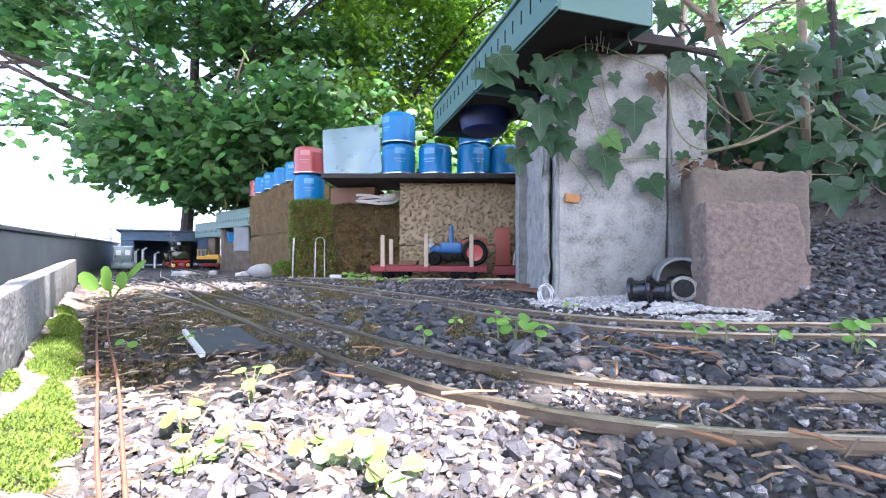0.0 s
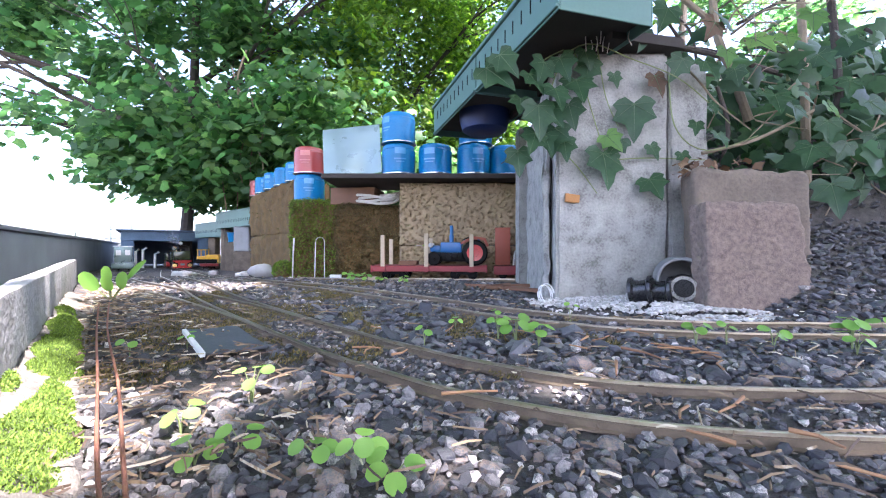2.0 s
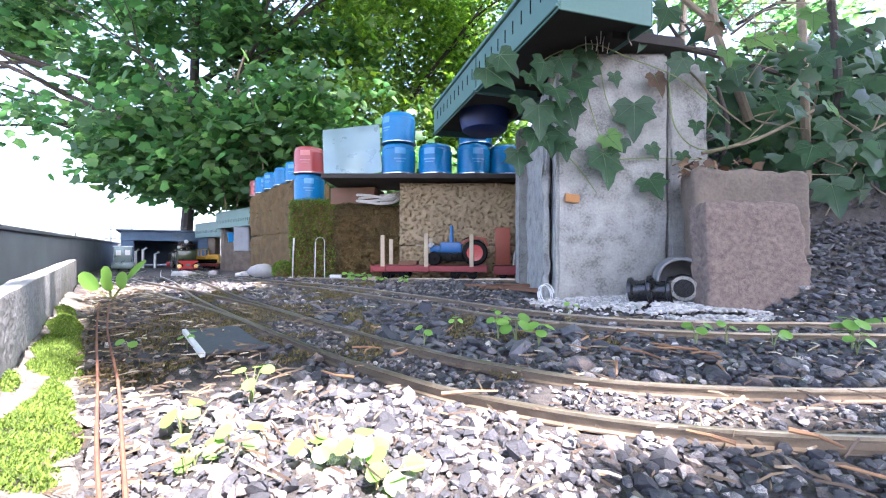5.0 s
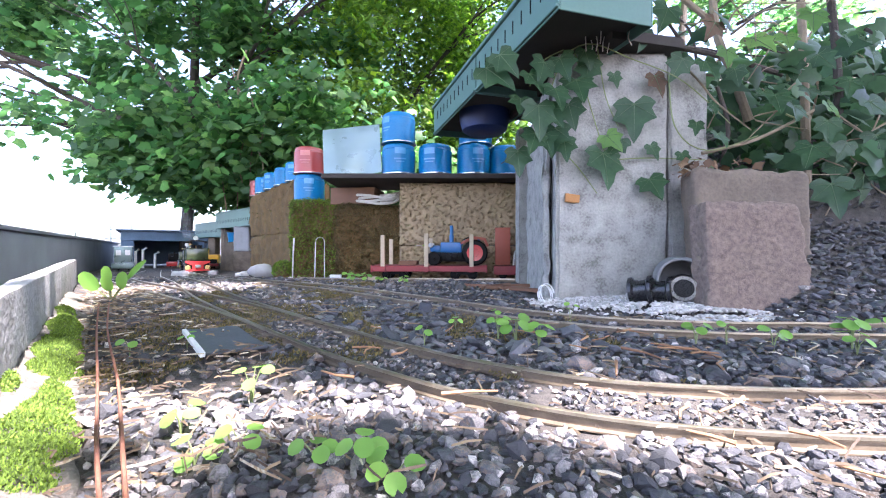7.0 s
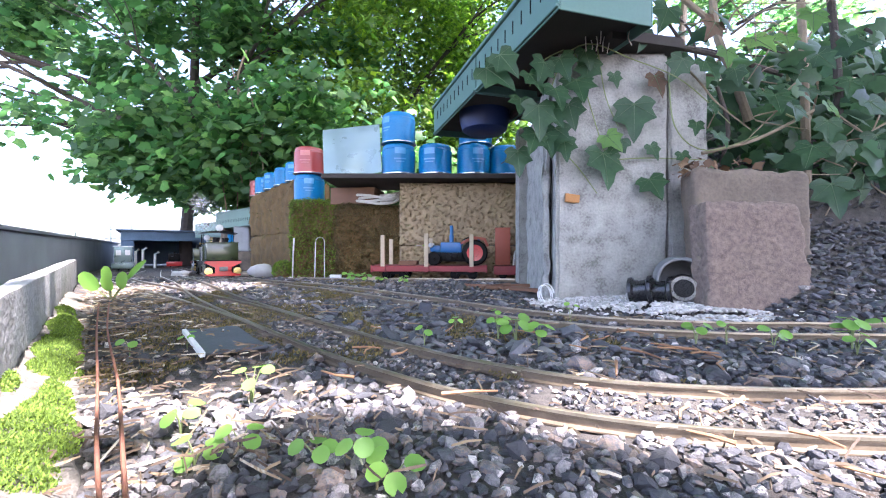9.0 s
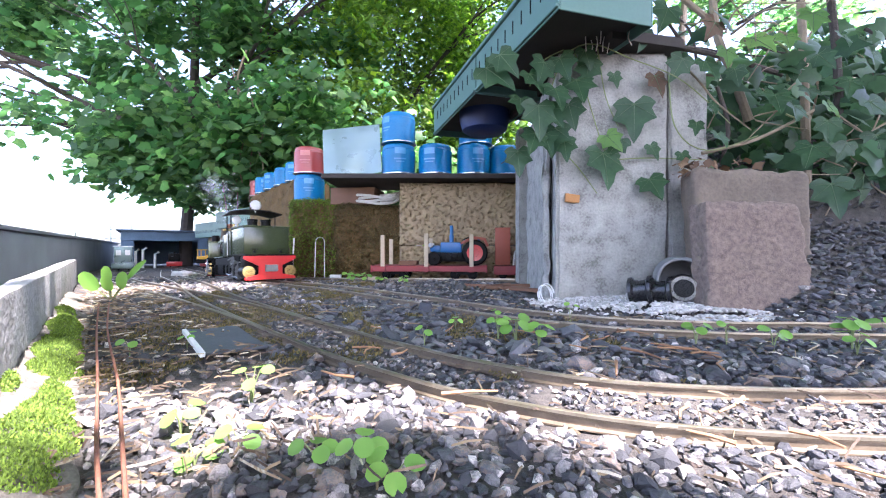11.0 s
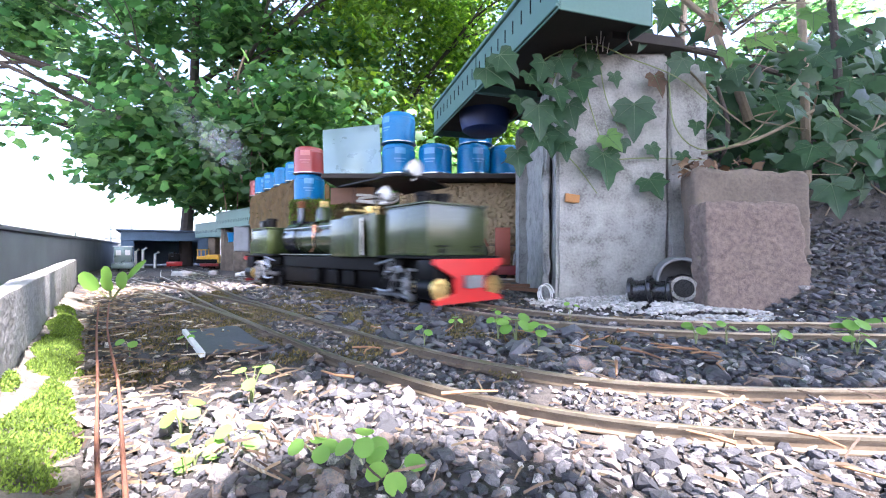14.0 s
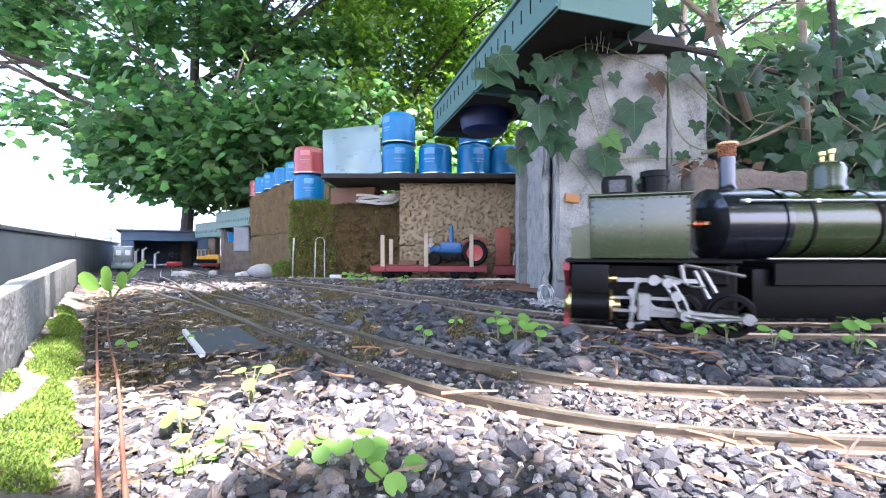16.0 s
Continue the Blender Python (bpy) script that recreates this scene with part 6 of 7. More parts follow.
def ground_plants():
    for x, y, n, s, hgt in [(q[0], q[1], q[2], q[3] * (0.55 if 0.15 < q[1] < 0.5 else 0.72), q[4] * (1.05 if 0.15 < q[1] < 0.5 else 1.0)) for q in ((-0.037, 0.118, 4, 0.0062, 0.009), (-0.024, 0.119, 4, 0.0072, 0.010), (-0.014, 0.110, 4, 0.0075, 0.009), (-0.074, 0.121, 4, 0.0068, 0.008), (-0.091, 0.141, 4, 0.0068, 0.010), (-0.063, 0.126, 3, 0.0066, 0.009),
                            (-0.079, 0.168, 4, 0.009, 0.018), (0.048, 0.268, 5, 0.0135, 0.02), (0.062, 0.262, 5, 0.012, 0.018), (0.038, 0.28, 4, 0.01, 0.018), (-0.012, 0.262, 3, 0.009, 0.013),
                            (0.168, 0.27, 4, 0.011, 0.016), (0.185, 0.265, 3, 0.009, 0.018), (0.205, 0.252, 4, 0.011, 0.016), (0.262, 0.26, 5, 0.0135, 0.022), (0.255, 0.25, 4, 0.01, 0.014), (0.29, 0.262, 5, 0.013, 0.02), (0.01, 0.33, 3, 0.008, 0.012),
                            (0.108, 0.345, 3, 0.008, 0.02), (0.045, 0.34, 3, 0.008, 0.014), (-0.165, 0.262, 3, 0.007, 0.012), (-0.185, 0.24, 3, 0.008, 0.012),
                            (-0.19, 0.86, 5, 0.014, 0.02), (-0.16, 0.83, 5, 0.013, 0.018), (-0.21, 0.9, 5, 0.014, 0.024), (-0.13, 0.85, 4, 0.012, 0.016), (-0.08, 0.82, 4, 0.012, 0.014))]:
        seedling(x, y, n, s, hgt)
    top = thing("weed", pose(-0.405, 0.495, soil_z(-0.405, 0.495)) @ Matrix.Scale(0.8, 4), "pale green broad-leaved weed growing by the edging", "weed")
    for k, (dx, dz, s, a, lean) in enumerate(((-0.02, 0.018, 0.034, 0.6, -0.6), (0.014, 0.02, 0.03, -0.6, 0.5), (-0.004, 0.03, 0.026, 0.1, 0.1), (0.026, 0.034, 0.05, -0.8, 0.9), (0.0, 0.016, 0.026, 0.2, -0.2))):
        bm = bm_new()
        tube(bm, [(0, 0, 0), (dx * 0.6, 0, dz * 0.6), (dx, 0, dz)], 0.0012, 5)
        part("stem", bm, M_STEM, top)
        bm = bm_new()
        d = Vector((math.sin(lean), -0.25, math.cos(lean))).normalized()
        u = d.cross(Vector((0, -1, 0.2))).normalized()
        nn = u.cross(d)
        wd = 0.75 if k != 3 else 0.22
        c = bm.verts.new(Vector((dx, 0, dz)) + d * s * 0.5)
        ring = [bm.verts.new(Vector((dx, 0, dz)) + u * px * s * wd + d * py * s + nn * s * 0.15 * abs(px)) for px, py in ROUND]
        for i in range(len(ring)):
            bm.faces.new((c, ring[i], ring[(i + 1) % len(ring)]))
        part("leaf", bm, M_SEED, top, angle=80)


def twigs():
    """Single brown twigs lying on the ballast."""
    for _ in range(26):
        x, y = rnd(-0.06, 0.17), rnd(0.105, 0.3)
        a, ln = rnd(0, 6.3), rnd(0.012, 0.028)
        z = soil_z(x, y) + 0.0065
        bm = bm_new()
        d = Vector((math.cos(a), math.sin(a), rnd(-0.05, 0.08)))
        s = Vector((-d.y, d.x, 0)) * rnd(-0.003, 0.003)
        tube(bm, [(0, 0, 0), d * ln * 0.5 + s, d * ln], rnd(0.0005, 0.0009), 6, 0.0004)
        ob = part("twig", bm, M_TWIG)
        ob.matrix_basis = pose(x, y, z)
        tagged(ob, "orange-brown dry twig lying on the ballast", "twig", group="loose twigs")


M_TWIG = mat("dry twig", (0.36, 0.19, 0.09), (0.2, 0.1, 0.05), 0.8, scale=150, fine=900, bump=0.4, per="object")


def straw():
    """Dead stalks, needles and bark bits lying about."""
    verts, faces = [], []
    for k in range(2700):
        zone = rng.random()
        if zone < 0.38:
            y = rnd(0.1, 0.45)
            x = rnd(-1.1, 1.15) * y
        elif zone < 0.78:
            t, off = rnd(0.05, 0.75), rnd(0.012, 0.1)
            c = WALL_A + (WALL_B - WALL_A) * t - WALL_N * off
            x, y = c
        else:
            y = rnd(0.4, 1.05)
            x = rnd(-0.5, 0.25)
        if beyond_wall(x, y) > -0.006 and x < 0:
            continue
        if x > 0.1 and y > 0.37:
            continue
        ln = rnd(0.002, 0.007) if rng.random() < 0.85 else rnd(0.009, 0.02)
        if y > 0.4:
            ln *= 1.5
        a = rnd(0, 6.3)
        d = Vector((math.cos(a), math.sin(a), rnd(-0.12, 0.15))) * ln / 2
        w = Vector((-math.sin(a), math.cos(a), 0)) * rnd(0.0002, 0.0005) * (1 if y < 0.4 else 1.8)
        up = Vector((0, 0, 0.0007))
        o = Vector((x, y, soil_z(x, y) + rnd(0.003, 0.007)))
        if not rail_clear(x, y, 0.004) and rng.random() < 0.85:
            continue
        b = len(verts)
        m = o + Vector((0, 0, rnd(-0.0004, 0.0006)))
        for q, sc in ((o - d, 0.8), (m, 1.0), (o + d, 0.6)):
            verts += [q - w * sc, q + up * sc, q + w * sc]
        for i in (0, 3):
            for j in range(3):
                j2 = (j + 1) % 3
                faces.append((b + i + j, b + i + j2, b + i + 3 + j2, b + i + 3 + j))
        faces += [(b, b + 1, b + 2), (b + 6, b + 8, b + 7)]
    tagged(soup("straw_litter", verts, faces, M_STRAW, smooth=False), "dry straw and bark litter strewn over the ballast", "litter", kind="stuff")


# ---- the locomotive ----
R_WHEEL = 0.0135
PIVOT = 0.195
MOVERS = []      # (object, rest pose, kind, unit sign)


def rivets(bm, pts, r, m=None):
    for p in pts:
        bmesh.ops.create_icosphere(bm, subdivisions=1, radius=r, matrix=Matrix.Translation(p))


def power_unit(loco, sgn):
    """One engine unit; sgn 1 leads, -1 trails. Built with its outer end towards +x, in its pivot's space."""
    bm = bm_new()
    box(bm, 0.108, 0.094, 0.0025, Matrix.Translation((0.006, 0, 0.0490)), bevel=0.0006, seg=1)
    box(bm, 0.104, 0.054, 0.042, Matrix.Translation((0.0, 0, 0.0065)), bevel=0.002, seg=1)
    box(bm, 0.03, 0.07, 0.016, Matrix.Translation((-0.03, 0, 0.033)), bevel=0.002, seg=1)
    rest = Matrix.Translation((sgn * PIVOT, 0, 0)) @ Matrix.Rotation(0 if sgn > 0 else math.pi, 4, 'Z')
    unit = part("engine_unit", bm, M_BLACK, loco, "black frames and footplate of an engine unit", m=rest)
    MOVERS.append((unit, rest, "unit", sgn))
    # tank
    h = 0.054 if sgn > 0 else 0.0445
    tl, tx = (0.076, 0.005) if sgn > 0 else (0.064, 0.011)
    bm = bm_new()
    box(bm, tl, 0.086, h, Matrix.Translation((tx, 0, 0.0517)), bevel=0.0025)
    box(bm, tl + 0.003, 0.089, 0.0022, Matrix.Translation((tx, 0, 0.0517 + h - 0.0005)), bevel=0.0008, seg=1)
    if sgn < 0:
        prism(bm, [(0.042, 0.0517), (0.056, 0.0517), (0.056, 0.074), (0.042, 0.077)], -0.04, 0.04)
    tank = part("water_tank", bm, M_LOCO, unit, "riveted olive green water tank")
    bm = bm_new()
    for s in (-1, 1):
        pts = [(x, s * 0.0432, z) for x in (tx - tl / 2 + 0.002, tx - 0.002, tx + tl / 2 - 0.002) for z in np.linspace(0.056, 0.049 + h, 9)] + [(x, s * 0.0432, z) for x in np.linspace(tx - tl / 2 + 0.002, tx + tl / 2 - 0.002, 13) for z in (0.055, 0.0495 + h)]
        rivets(bm, pts, 0.00085)
    rivets(bm, [(0.0432, y, z) for y in np.linspace(-0.038, 0.038, 13) for z in (0.056, 0.049 + h)] if sgn > 0 else [], 0.00085)
    part("rivet_rows", bm, M_LOCO, unit)["kind"] = "stuff"
    if sgn > 0:
        for y in (-0.025, 0.025):
            bm = bm_new()
            tube(bm, [(0.043, y - 0.006, 0.062), (0.0465, y - 0.006, 0.062), (0.0465, y + 0.006, 0.062), (0.043, y + 0.006, 0.062)], 0.0009, 6)
            cyl(bm, 0.0028, 0.003, pose(0.0435, y, 0.057, 0, 90, 0), seg=12)
            part("grab_handle", bm, M_BLACK, unit, "small black grab handle")
    # lid fittings on the tank
    tops = (((0.0, -0.014), (0.0095, 0.018)), ((0.0, 0.012), (0.0095, 0.018))) if sgn > 0 else (((-0.001, 0.026), (0.0085, 0.0195)), ((-0.004, -0.02), (0.0085, 0.0175)))
    for (x, y), (r, hh) in tops:
        bm = bm_new()
        lathe(bm, [(0, 0), (r, 0), (r, hh * 0.72), (r + 0.001, hh * 0.73), (r + 0.001, hh * 0.95), (0, hh)], Matrix.Translation((x, y, 0.0515 + h)), seg=20)
        part("filler", bm, M_BLACK, unit, "black cylindrical filler")
    if sgn < 0:
        bm = bm_new()
        box(bm, 0.021, 0.018, 0.0165, Matrix.Translation((0.024, 0.024, 0.0517 + h)), bevel=0.0035)
        tb = part("tool_box", bm, M_BLACK, unit, "black rounded box on the tank")
        bm = bm_new()
        box(bm, 0.0115, 0.0012, 0.0095, Matrix.Translation((0.024, 0.0333, 0.0552 + h)), bevel=0.0004, seg=1)
        part("plate", bm, M_BLACKROUGH, tb, "raised plate")
    # buffer beam, cylinders with brass covers
    bm = bm_new()
    prism(bm, [(-0.049, 0.049), (0.049, 0.049), (0.049, 0.0435), (0.022, 0.030), (0.022, 0.014), (0.047, 0.0085), (0.047, 0.004), (-0.047, 0.004), (-0.047, 0.0085), (-0.022, 0.014), (-0.022, 0.030), (-0.049, 0.0435)],
          -0.061, -0.057, Matrix.Rotation(math.pi / 2, 4, 'Z'))
    part("buffer_beam", bm, M_LOCORED if sgn > 0 else M_WAGRED, unit, "bright red buffer beam with cut-outs" if sgn > 0 else "dull red buffer beam with cut-outs")
    bm = bm_new()
    box(bm, 0.010, 0.022, 0.013, Matrix.Translation((0.064, 0, 0.019)), bevel=0.0012)
    box(bm, 0.003, 0.005, 0.008, Matrix.Translation((0.0685, 0, 0.0215)))
    part("coupler", bm, M_PIPE, unit, "grey coupler block")
    for s in (-1, 1):
        bm = bm_new()
        cyl(bm, 0.0115, 0.026, pose(0.030, s * 0.039, 0.019, 0, 90, 0))
        box(bm, 0.026, 0.018, 0.026, Matrix.Translation((0.043, s * 0.037, 0.022)), bevel=0.002)
        cy = part("cylinder", bm, M_BLACK, unit, "black steam cylinder")
        bm = bm_new()
        lathe(bm, [(0, 0.0035), (0.006, 0.0035), (0.0065, 0.002), (0.0108, 0.0018), (0.0112, 0)], pose(0.056, s * 0.039, 0.019, 0, 90, 0))
        lathe(bm, [(0.0112, 0), (0.0108, 0.0018), (0.004, 0.002), (0.0038, 0.007), (0.0, 0.007)], pose(0.030, s * 0.039, 0.019, 0, -90, 0))
        lathe(bm, [(0.0035, 0), (0.0033, 0.005), (0.0, 0.005)], pose(0.030, s * 0.037, 0.0375, 0, -90, 0), seg=14)
        part("brass_cover", bm, M_BRASS, cy, "turned brass cover")
        # slide bars, valve rod and link
        bm = bm_new()
        for z in (0.0145, 0.0235):
            box(bm, 0.042, 0.003, 0.002, Matrix.Translation((0.008, s * 0.041, z)))
        box(bm, 0.05, 0.002, 0.0028, Matrix.Translation((0.0, s * 0.0445, 0.0358)))
        for xx in (-0.012, 0.012):
            cyl(bm, 0.0022, 0.005, pose(xx, s * 0.047, 0.037, 90, 0, 0), seg=12)
        for a, b2 in (((0.012, 0.037), (0.016, 0.017)), ((-0.022, 0.044), (-0.03, 0.026)), ((-0.026, 0.046), (-0.034, 0.03)), ((-0.014, 0.048), (-0.016, 0.036)), ((-0.016, 0.048), (-0.05, 0.041))):
            tube(bm, [(a[0], s * 0.0455, a[1]), (b2[0], s * 0.0455, b2[1])], 0.0013, 6)
        part("valve_gear", bm, M_ROD, unit, "dull steel valve gear")
        bm = bm_new()
        box(bm, 0.0085, 0.004, 0.019, Matrix.Translation((0.0083, s * 0.0455, 0.0095)), bevel=0.0008, seg=1)
        for z in (0.0125, 0.019, 0.0255):
            cyl(bm, 0.0019, 0.003, pose(0.0083, s * 0.0475 + 0.0015, z, 90, 0, 0), seg=12)
        part("crosshead", bm, M_ROD, unit, "steel crosshead with bolts")
        bm = bm_new()
        for dx in (-0.0028, 0.0028):
            tube(bm, [(-0.006 + dx, s * 0.0475, 0.036), (-0.012 + dx, s * 0.0478, 0.026), (-0.0165 + dx, s * 0.0475, 0.014)], 0.0009, 6)
        for x, z in ((-0.006, 0.036), (-0.0165, 0.014), (-0.011, 0.027)):
            cyl(bm, 0.0034, 0.0026, pose(x, s * 0.0475 + 0.0013, z, 90, 0, 0), seg=14)
        part("expansion_link", bm, M_ROD, unit, "slotted steel expansion link")
        bm = bm_new()
        tube(bm, [(0.0165, s * 0.047, 0.029), (0.0155, s * 0.0474, 0.018), (0.017, s * 0.047, 0.006)], 0.0014, 6)
        tube(bm, [(0.017, s * 0.0474, 0.0065), (0.0085, s * 0.0474, 0.0085)], 0.0012, 6)
        for x, z in ((0.0165, 0.029), (0.0155, 0.018), (0.017, 0.0065)):
            cyl(bm, 0.0024, 0.0028, pose(x, s * 0.0474 + 0.0014, z, 90, 0, 0), seg=12)
        part("combination_lever", bm, M_ROD, unit, "steel combination lever")
        bm = bm_new()
        tube(bm, [(-0.0165, s * 0.0482, 0.014), (-0.03, s * 0.0485, 0.0115), (-0.047, s * 0.0485, 0.0135)], 0.0015, 6)
        part("eccentric_rod", bm, M_ROD, unit, "steel eccentric rod")
        bm = bm_new()
        cyl(bm, 0.0036, 0.003, pose(0.0025, s * 0.048 + 0.0015, 0.0375, 90, 0, 0), seg=16)
        part("weigh_shaft", bm, M_ROD, unit, "round steel shaft end")
        bm = bm_new()
        tube(bm, spline([(-0.004, s * 0.046, 0.0405), (-0.012, s * 0.0465, 0.0385), (-0.02, s * 0.0465, 0.034), (-0.03, s * 0.046, 0.0335)], 0.002), 0.0009, 6)
        part("lubricator_pipe", bm, M_STEEL, unit, "thin bright pipe")
        # rods: they swing with the cranks
        bm = bm_new()
        box(bm, 0.062, 0.0022, 0.0035, Matrix.Translation((0, s * 0.0385, -0.00175)), bevel=0.0006, seg=1)
        for xx in (-0.031, 0.0, 0.031):
            cyl(bm, 0.0036, 0.003, pose(xx, s * 0.0395 + 0.0008, 0, 90, 0, 0), seg=14)
        rest = Matrix.Translation((-0.016, 0, R_WHEEL))
        rod = part("side_rod", bm, M_ROD, unit, "dull steel side rod", m=rest)
        MOVERS.append((rod, rest, "rod", sgn))
        bm = bm_new()
        box(bm, 0.058, 0.002, 0.0032, Matrix.Translation((0.029, s * 0.0425, -0.0016)), bevel=0.0006, seg=1)
        for xx in (0.0, 0.058):
            cyl(bm, 0.0038, 0.0035, pose(xx, s * 0.0425 + 0.0017, 0, 90, 0, 0), seg=14)
        rest = Matrix.Translation((-0.047, 0, R_WHEEL))
        rod = part("connecting_rod", bm, M_ROD, unit, "dull steel connecting rod", m=rest)
        MOVERS.append((rod, rest, "con", sgn))
        for x in (-0.047, -0.016, 0.015):
            bm = bm_new()
            mm = Matrix.Rotation(math.pi / 2 * s, 4, 'X')
            lathe(bm, [(R_WHEEL - 0.003, 0.0), (R_WHEEL - 0.003, -0.0035), (R_WHEEL, -0.0035), (R_WHEEL, 0.001), (R_WHEEL + 0.0018, 0.0018), (R_WHEEL + 0.0018, 0.0028), (R_WHEEL - 0.003, 0.0028), (R_WHEEL - 0.003, 0.0)], mm, seg=28)
            cyl(bm, 0.004, 0.006, mm @ Matrix.Translation((0, 0, -0.004)), seg=14)
            for k in range(10):
                a = 2 * math.pi * k / 10
                box(bm, 0.0012, 0.0012, R_WHEEL - 0.003, mm @ Matrix.Rotation(a, 4, 'Z') @ pose(0, 0, -0.001, -90, 0, 0))
            box(bm, 0.008, 0.010, 0.003, mm @ Matrix.Translation((-0.006, 0, -0.004)), bevel=0.001, seg=1)
            rest = Matrix.Translation((x, s * 0.031, R_WHEEL))
            w = part("driving_wheel", bm, M_BLACK, unit, "black spoked driving wheel", m=rest)
            MOVERS.append((w, rest, "wheel", sgn))
    return unit


def locomotive():
    loco = thing("steam_locomotive", Matrix(), "olive green articulated model steam locomotive with red beams", "locomotive")
    bm = bm_new()
    box(bm, 0.262, 0.066, 0.005, Matrix.Translation((0.008, 0, 0.0445)), bevel=0.001, seg=1)
    box(bm, 0.268, 0.058, 0.036, Matrix.Translation((0.0, 0, 0.009)), bevel=0.003)
    for s in (-1, 1):
        box(bm, 0.262, 0.003, 0.016, Matrix.Translation((0.008, s * 0.034, 0.033)), bevel=0.0006, seg=1)
        for x in (-0.02, 0.03, 0.07):
            box(bm, 0.024, 0.012, 0.02, Matrix.Translation((x, s * 0.03, 0.012)), bevel=0.002, seg=1)
    part("cradle", bm, M_BLACK, loco, "black boiler cradle")
    X0 = -0.150
    bm = bm_new()
    lathe(bm, [(0, -0.0025), (0.018, -0.002), (0.0225, 0.0), (0.0275, 0.0015), (0.0275, 0.047), (0, 0.047)], pose(X0, 0, 0.078, 0, 90, 0), seg=40)
    lathe(bm, [(0.0286, 0), (0.0286, 0.004), (0.0275, 0.004)], pose(X0 + 0.043, 0, 0.078, 0, 90, 0), seg=40)
    sb = part("smokebox", bm, M_SMOKEBOX, loco, "black smokebox")
    bm = bm_new()
    box(bm, 0.003, 0.02, 0.0025, pose(X0 - 0.004, 0, 0.077))
    cyl(bm, 0.003, 0.008, pose(X0 - 0.010, 0, 0.078, 0, 90, 0), seg=12)
    part("door_handle", bm, M_COPPER, sb, "polished smokebox door handle")
    bm = bm_new()
    lathe(bm, [(0.0262, 0), (0.0262, 0.145), (0.0, 0.145)], pose(X0 + 0.046, 0, 0.078, 0, 90, 0), seg=40)
    bl = part("boiler", bm, M_LOCO, loco, "olive green boiler barrel")
    for x in (X0 + 0.062, X0 + 0.11, X0 + 0.16):
        bm = bm_new()
        lathe(bm, [(0.0262, 0), (0.0267, 0.0002), (0.0267, 0.0024), (0.0262, 0.0026)], pose(x, 0, 0.078, 0, 90, 0), seg=40)
        part("boiler_band", bm, M_BLACK, bl, "black boiler band")
    bm = bm_new()
    lathe(bm, [(0.0095, 0), (0.0068, 0.003), (0.0057, 0.006), (0.0054, 0.03), (0.0, 0.03)], pose(-0.132, 0, 0.1025), seg=26)
    ch = part("chimney", bm, M_SMOKEBOX, loco, "black chimney")
    bm = bm_new()
    lathe(bm, [(0.0056, 0), (0.0061, 0.0008), (0.0061, 0.007), (0.0075, 0.009), (0.0075, 0.0105), (0.0056, 0.0118), (0.004, 0.0118), (0.004, 0.004)], pose(-0.132, 0, 0.1305), seg=26)
    part("copper_cap", bm, M_COPPER, ch, "polished copper chimney cap")
    bm = bm_new()
    lathe(bm, [(0.0165, 0), (0.013, 0.002), (0.0118, 0.005), (0.0115, 0.018), (0.0095, 0.0225), (0.005, 0.0245), (0, 0.025)], pose(-0.055, 0, 0.1025), seg=28)
    dm = part("steam_dome", bm, M_LOCO, loco, "olive green steam dome")
    for y in (-0.004, 0.004):
        bm = bm_new()
        lathe(bm, [(0.0014, 0), (0.0014, 0.005), (0.0023, 0.006), (0.0023, 0.009), (0, 0.0095)], pose(-0.055, y, 0.1265), seg=12)
        part("safety_valve", bm, M_BRASS, dm, "small brass safety valve")
    for s in (-1, 1):
        bm = bm_new()
        cyl(bm, 0.0011, 0.165, pose(X0 + 0.01, s * 0.026, 0.0935, 0, 90, 0), seg=10)
        for x in (0.015, 0.065, 0.115, 0.16):
            cyl(bm, 0.0016, 0.006, pose(X0 + x, s * 0.021, 0.0935, -90 * s, 0, 0), seg=8)
        part("handrail", bm, M_STEEL, loco, "bright steel handrail")
        bm = bm_new()
        box(bm, 0.17, 0.003, 0.0016, Matrix.Translation((-0.045, s * 0.0375, 0.0512)), bevel=0.0005, seg=1)
        part("running_board", bm, M_STEEL, loco, "bright edged running board")
        bm = bm_new()
        tube(bm, [(-0.033, s * 0.0275, 0.09), (-0.033, s * 0.0305, 0.078), (-0.031, s * 0.03, 0.062), (-0.041, s * 0.03, 0.056)], 0.0012, 8)
        cyl(bm, 0.003, 0.011, pose(-0.033, s * 0.028, 0.085), seg=14)
        part("feed_pipe", bm, M_COPPER, loco, "copper feed pipe with check valve")
        # side tank by the firebox
        bm = bm_new()
        box(bm, 0.056, 0.016, 0.049, Matrix.Translation((0.068, s * 0.036, 0.0497)), bevel=0.0015)
        st = part("side_tank", bm, M_LOCO, loco, "olive green side tank")
        bm = bm_new()
        rivets(bm, [(x, s * 0.0442, z) for x in (0.0425, 0.0935) for z in np.linspace(0.053, 0.096, 8)], 0.0008)
        part("rivet_rows", bm, M_LOCO, st)["kind"] = "stuff"
        # cab side with door opening
        bm = bm_new()
        box(bm, 0.020, 0.0016, 0.052, Matrix.Translation((0.106, s * 0.0440, 0.0497)), bevel=0.0004, seg=1)
        box(bm, 0.014, 0.0016, 0.052, Matrix.Translation((0.137, s * 0.0440, 0.0497)), bevel=0.0004, seg=1)
        part("cab_side", bm, M_LOCO, loco)
        for x in (0.098, 0.143):
            bm = bm_new()
            cyl(bm, 0.0012, 0.037, pose(x, s * 0.0435, 0.0998), seg=8)
            part("cab_post", bm, M_BLACK, loco, "thin black cab post")
        bm = bm_new()
        cyl(bm, 0.001, 0.045, pose(0.118, s * 0.0462, 0.052), seg=8)
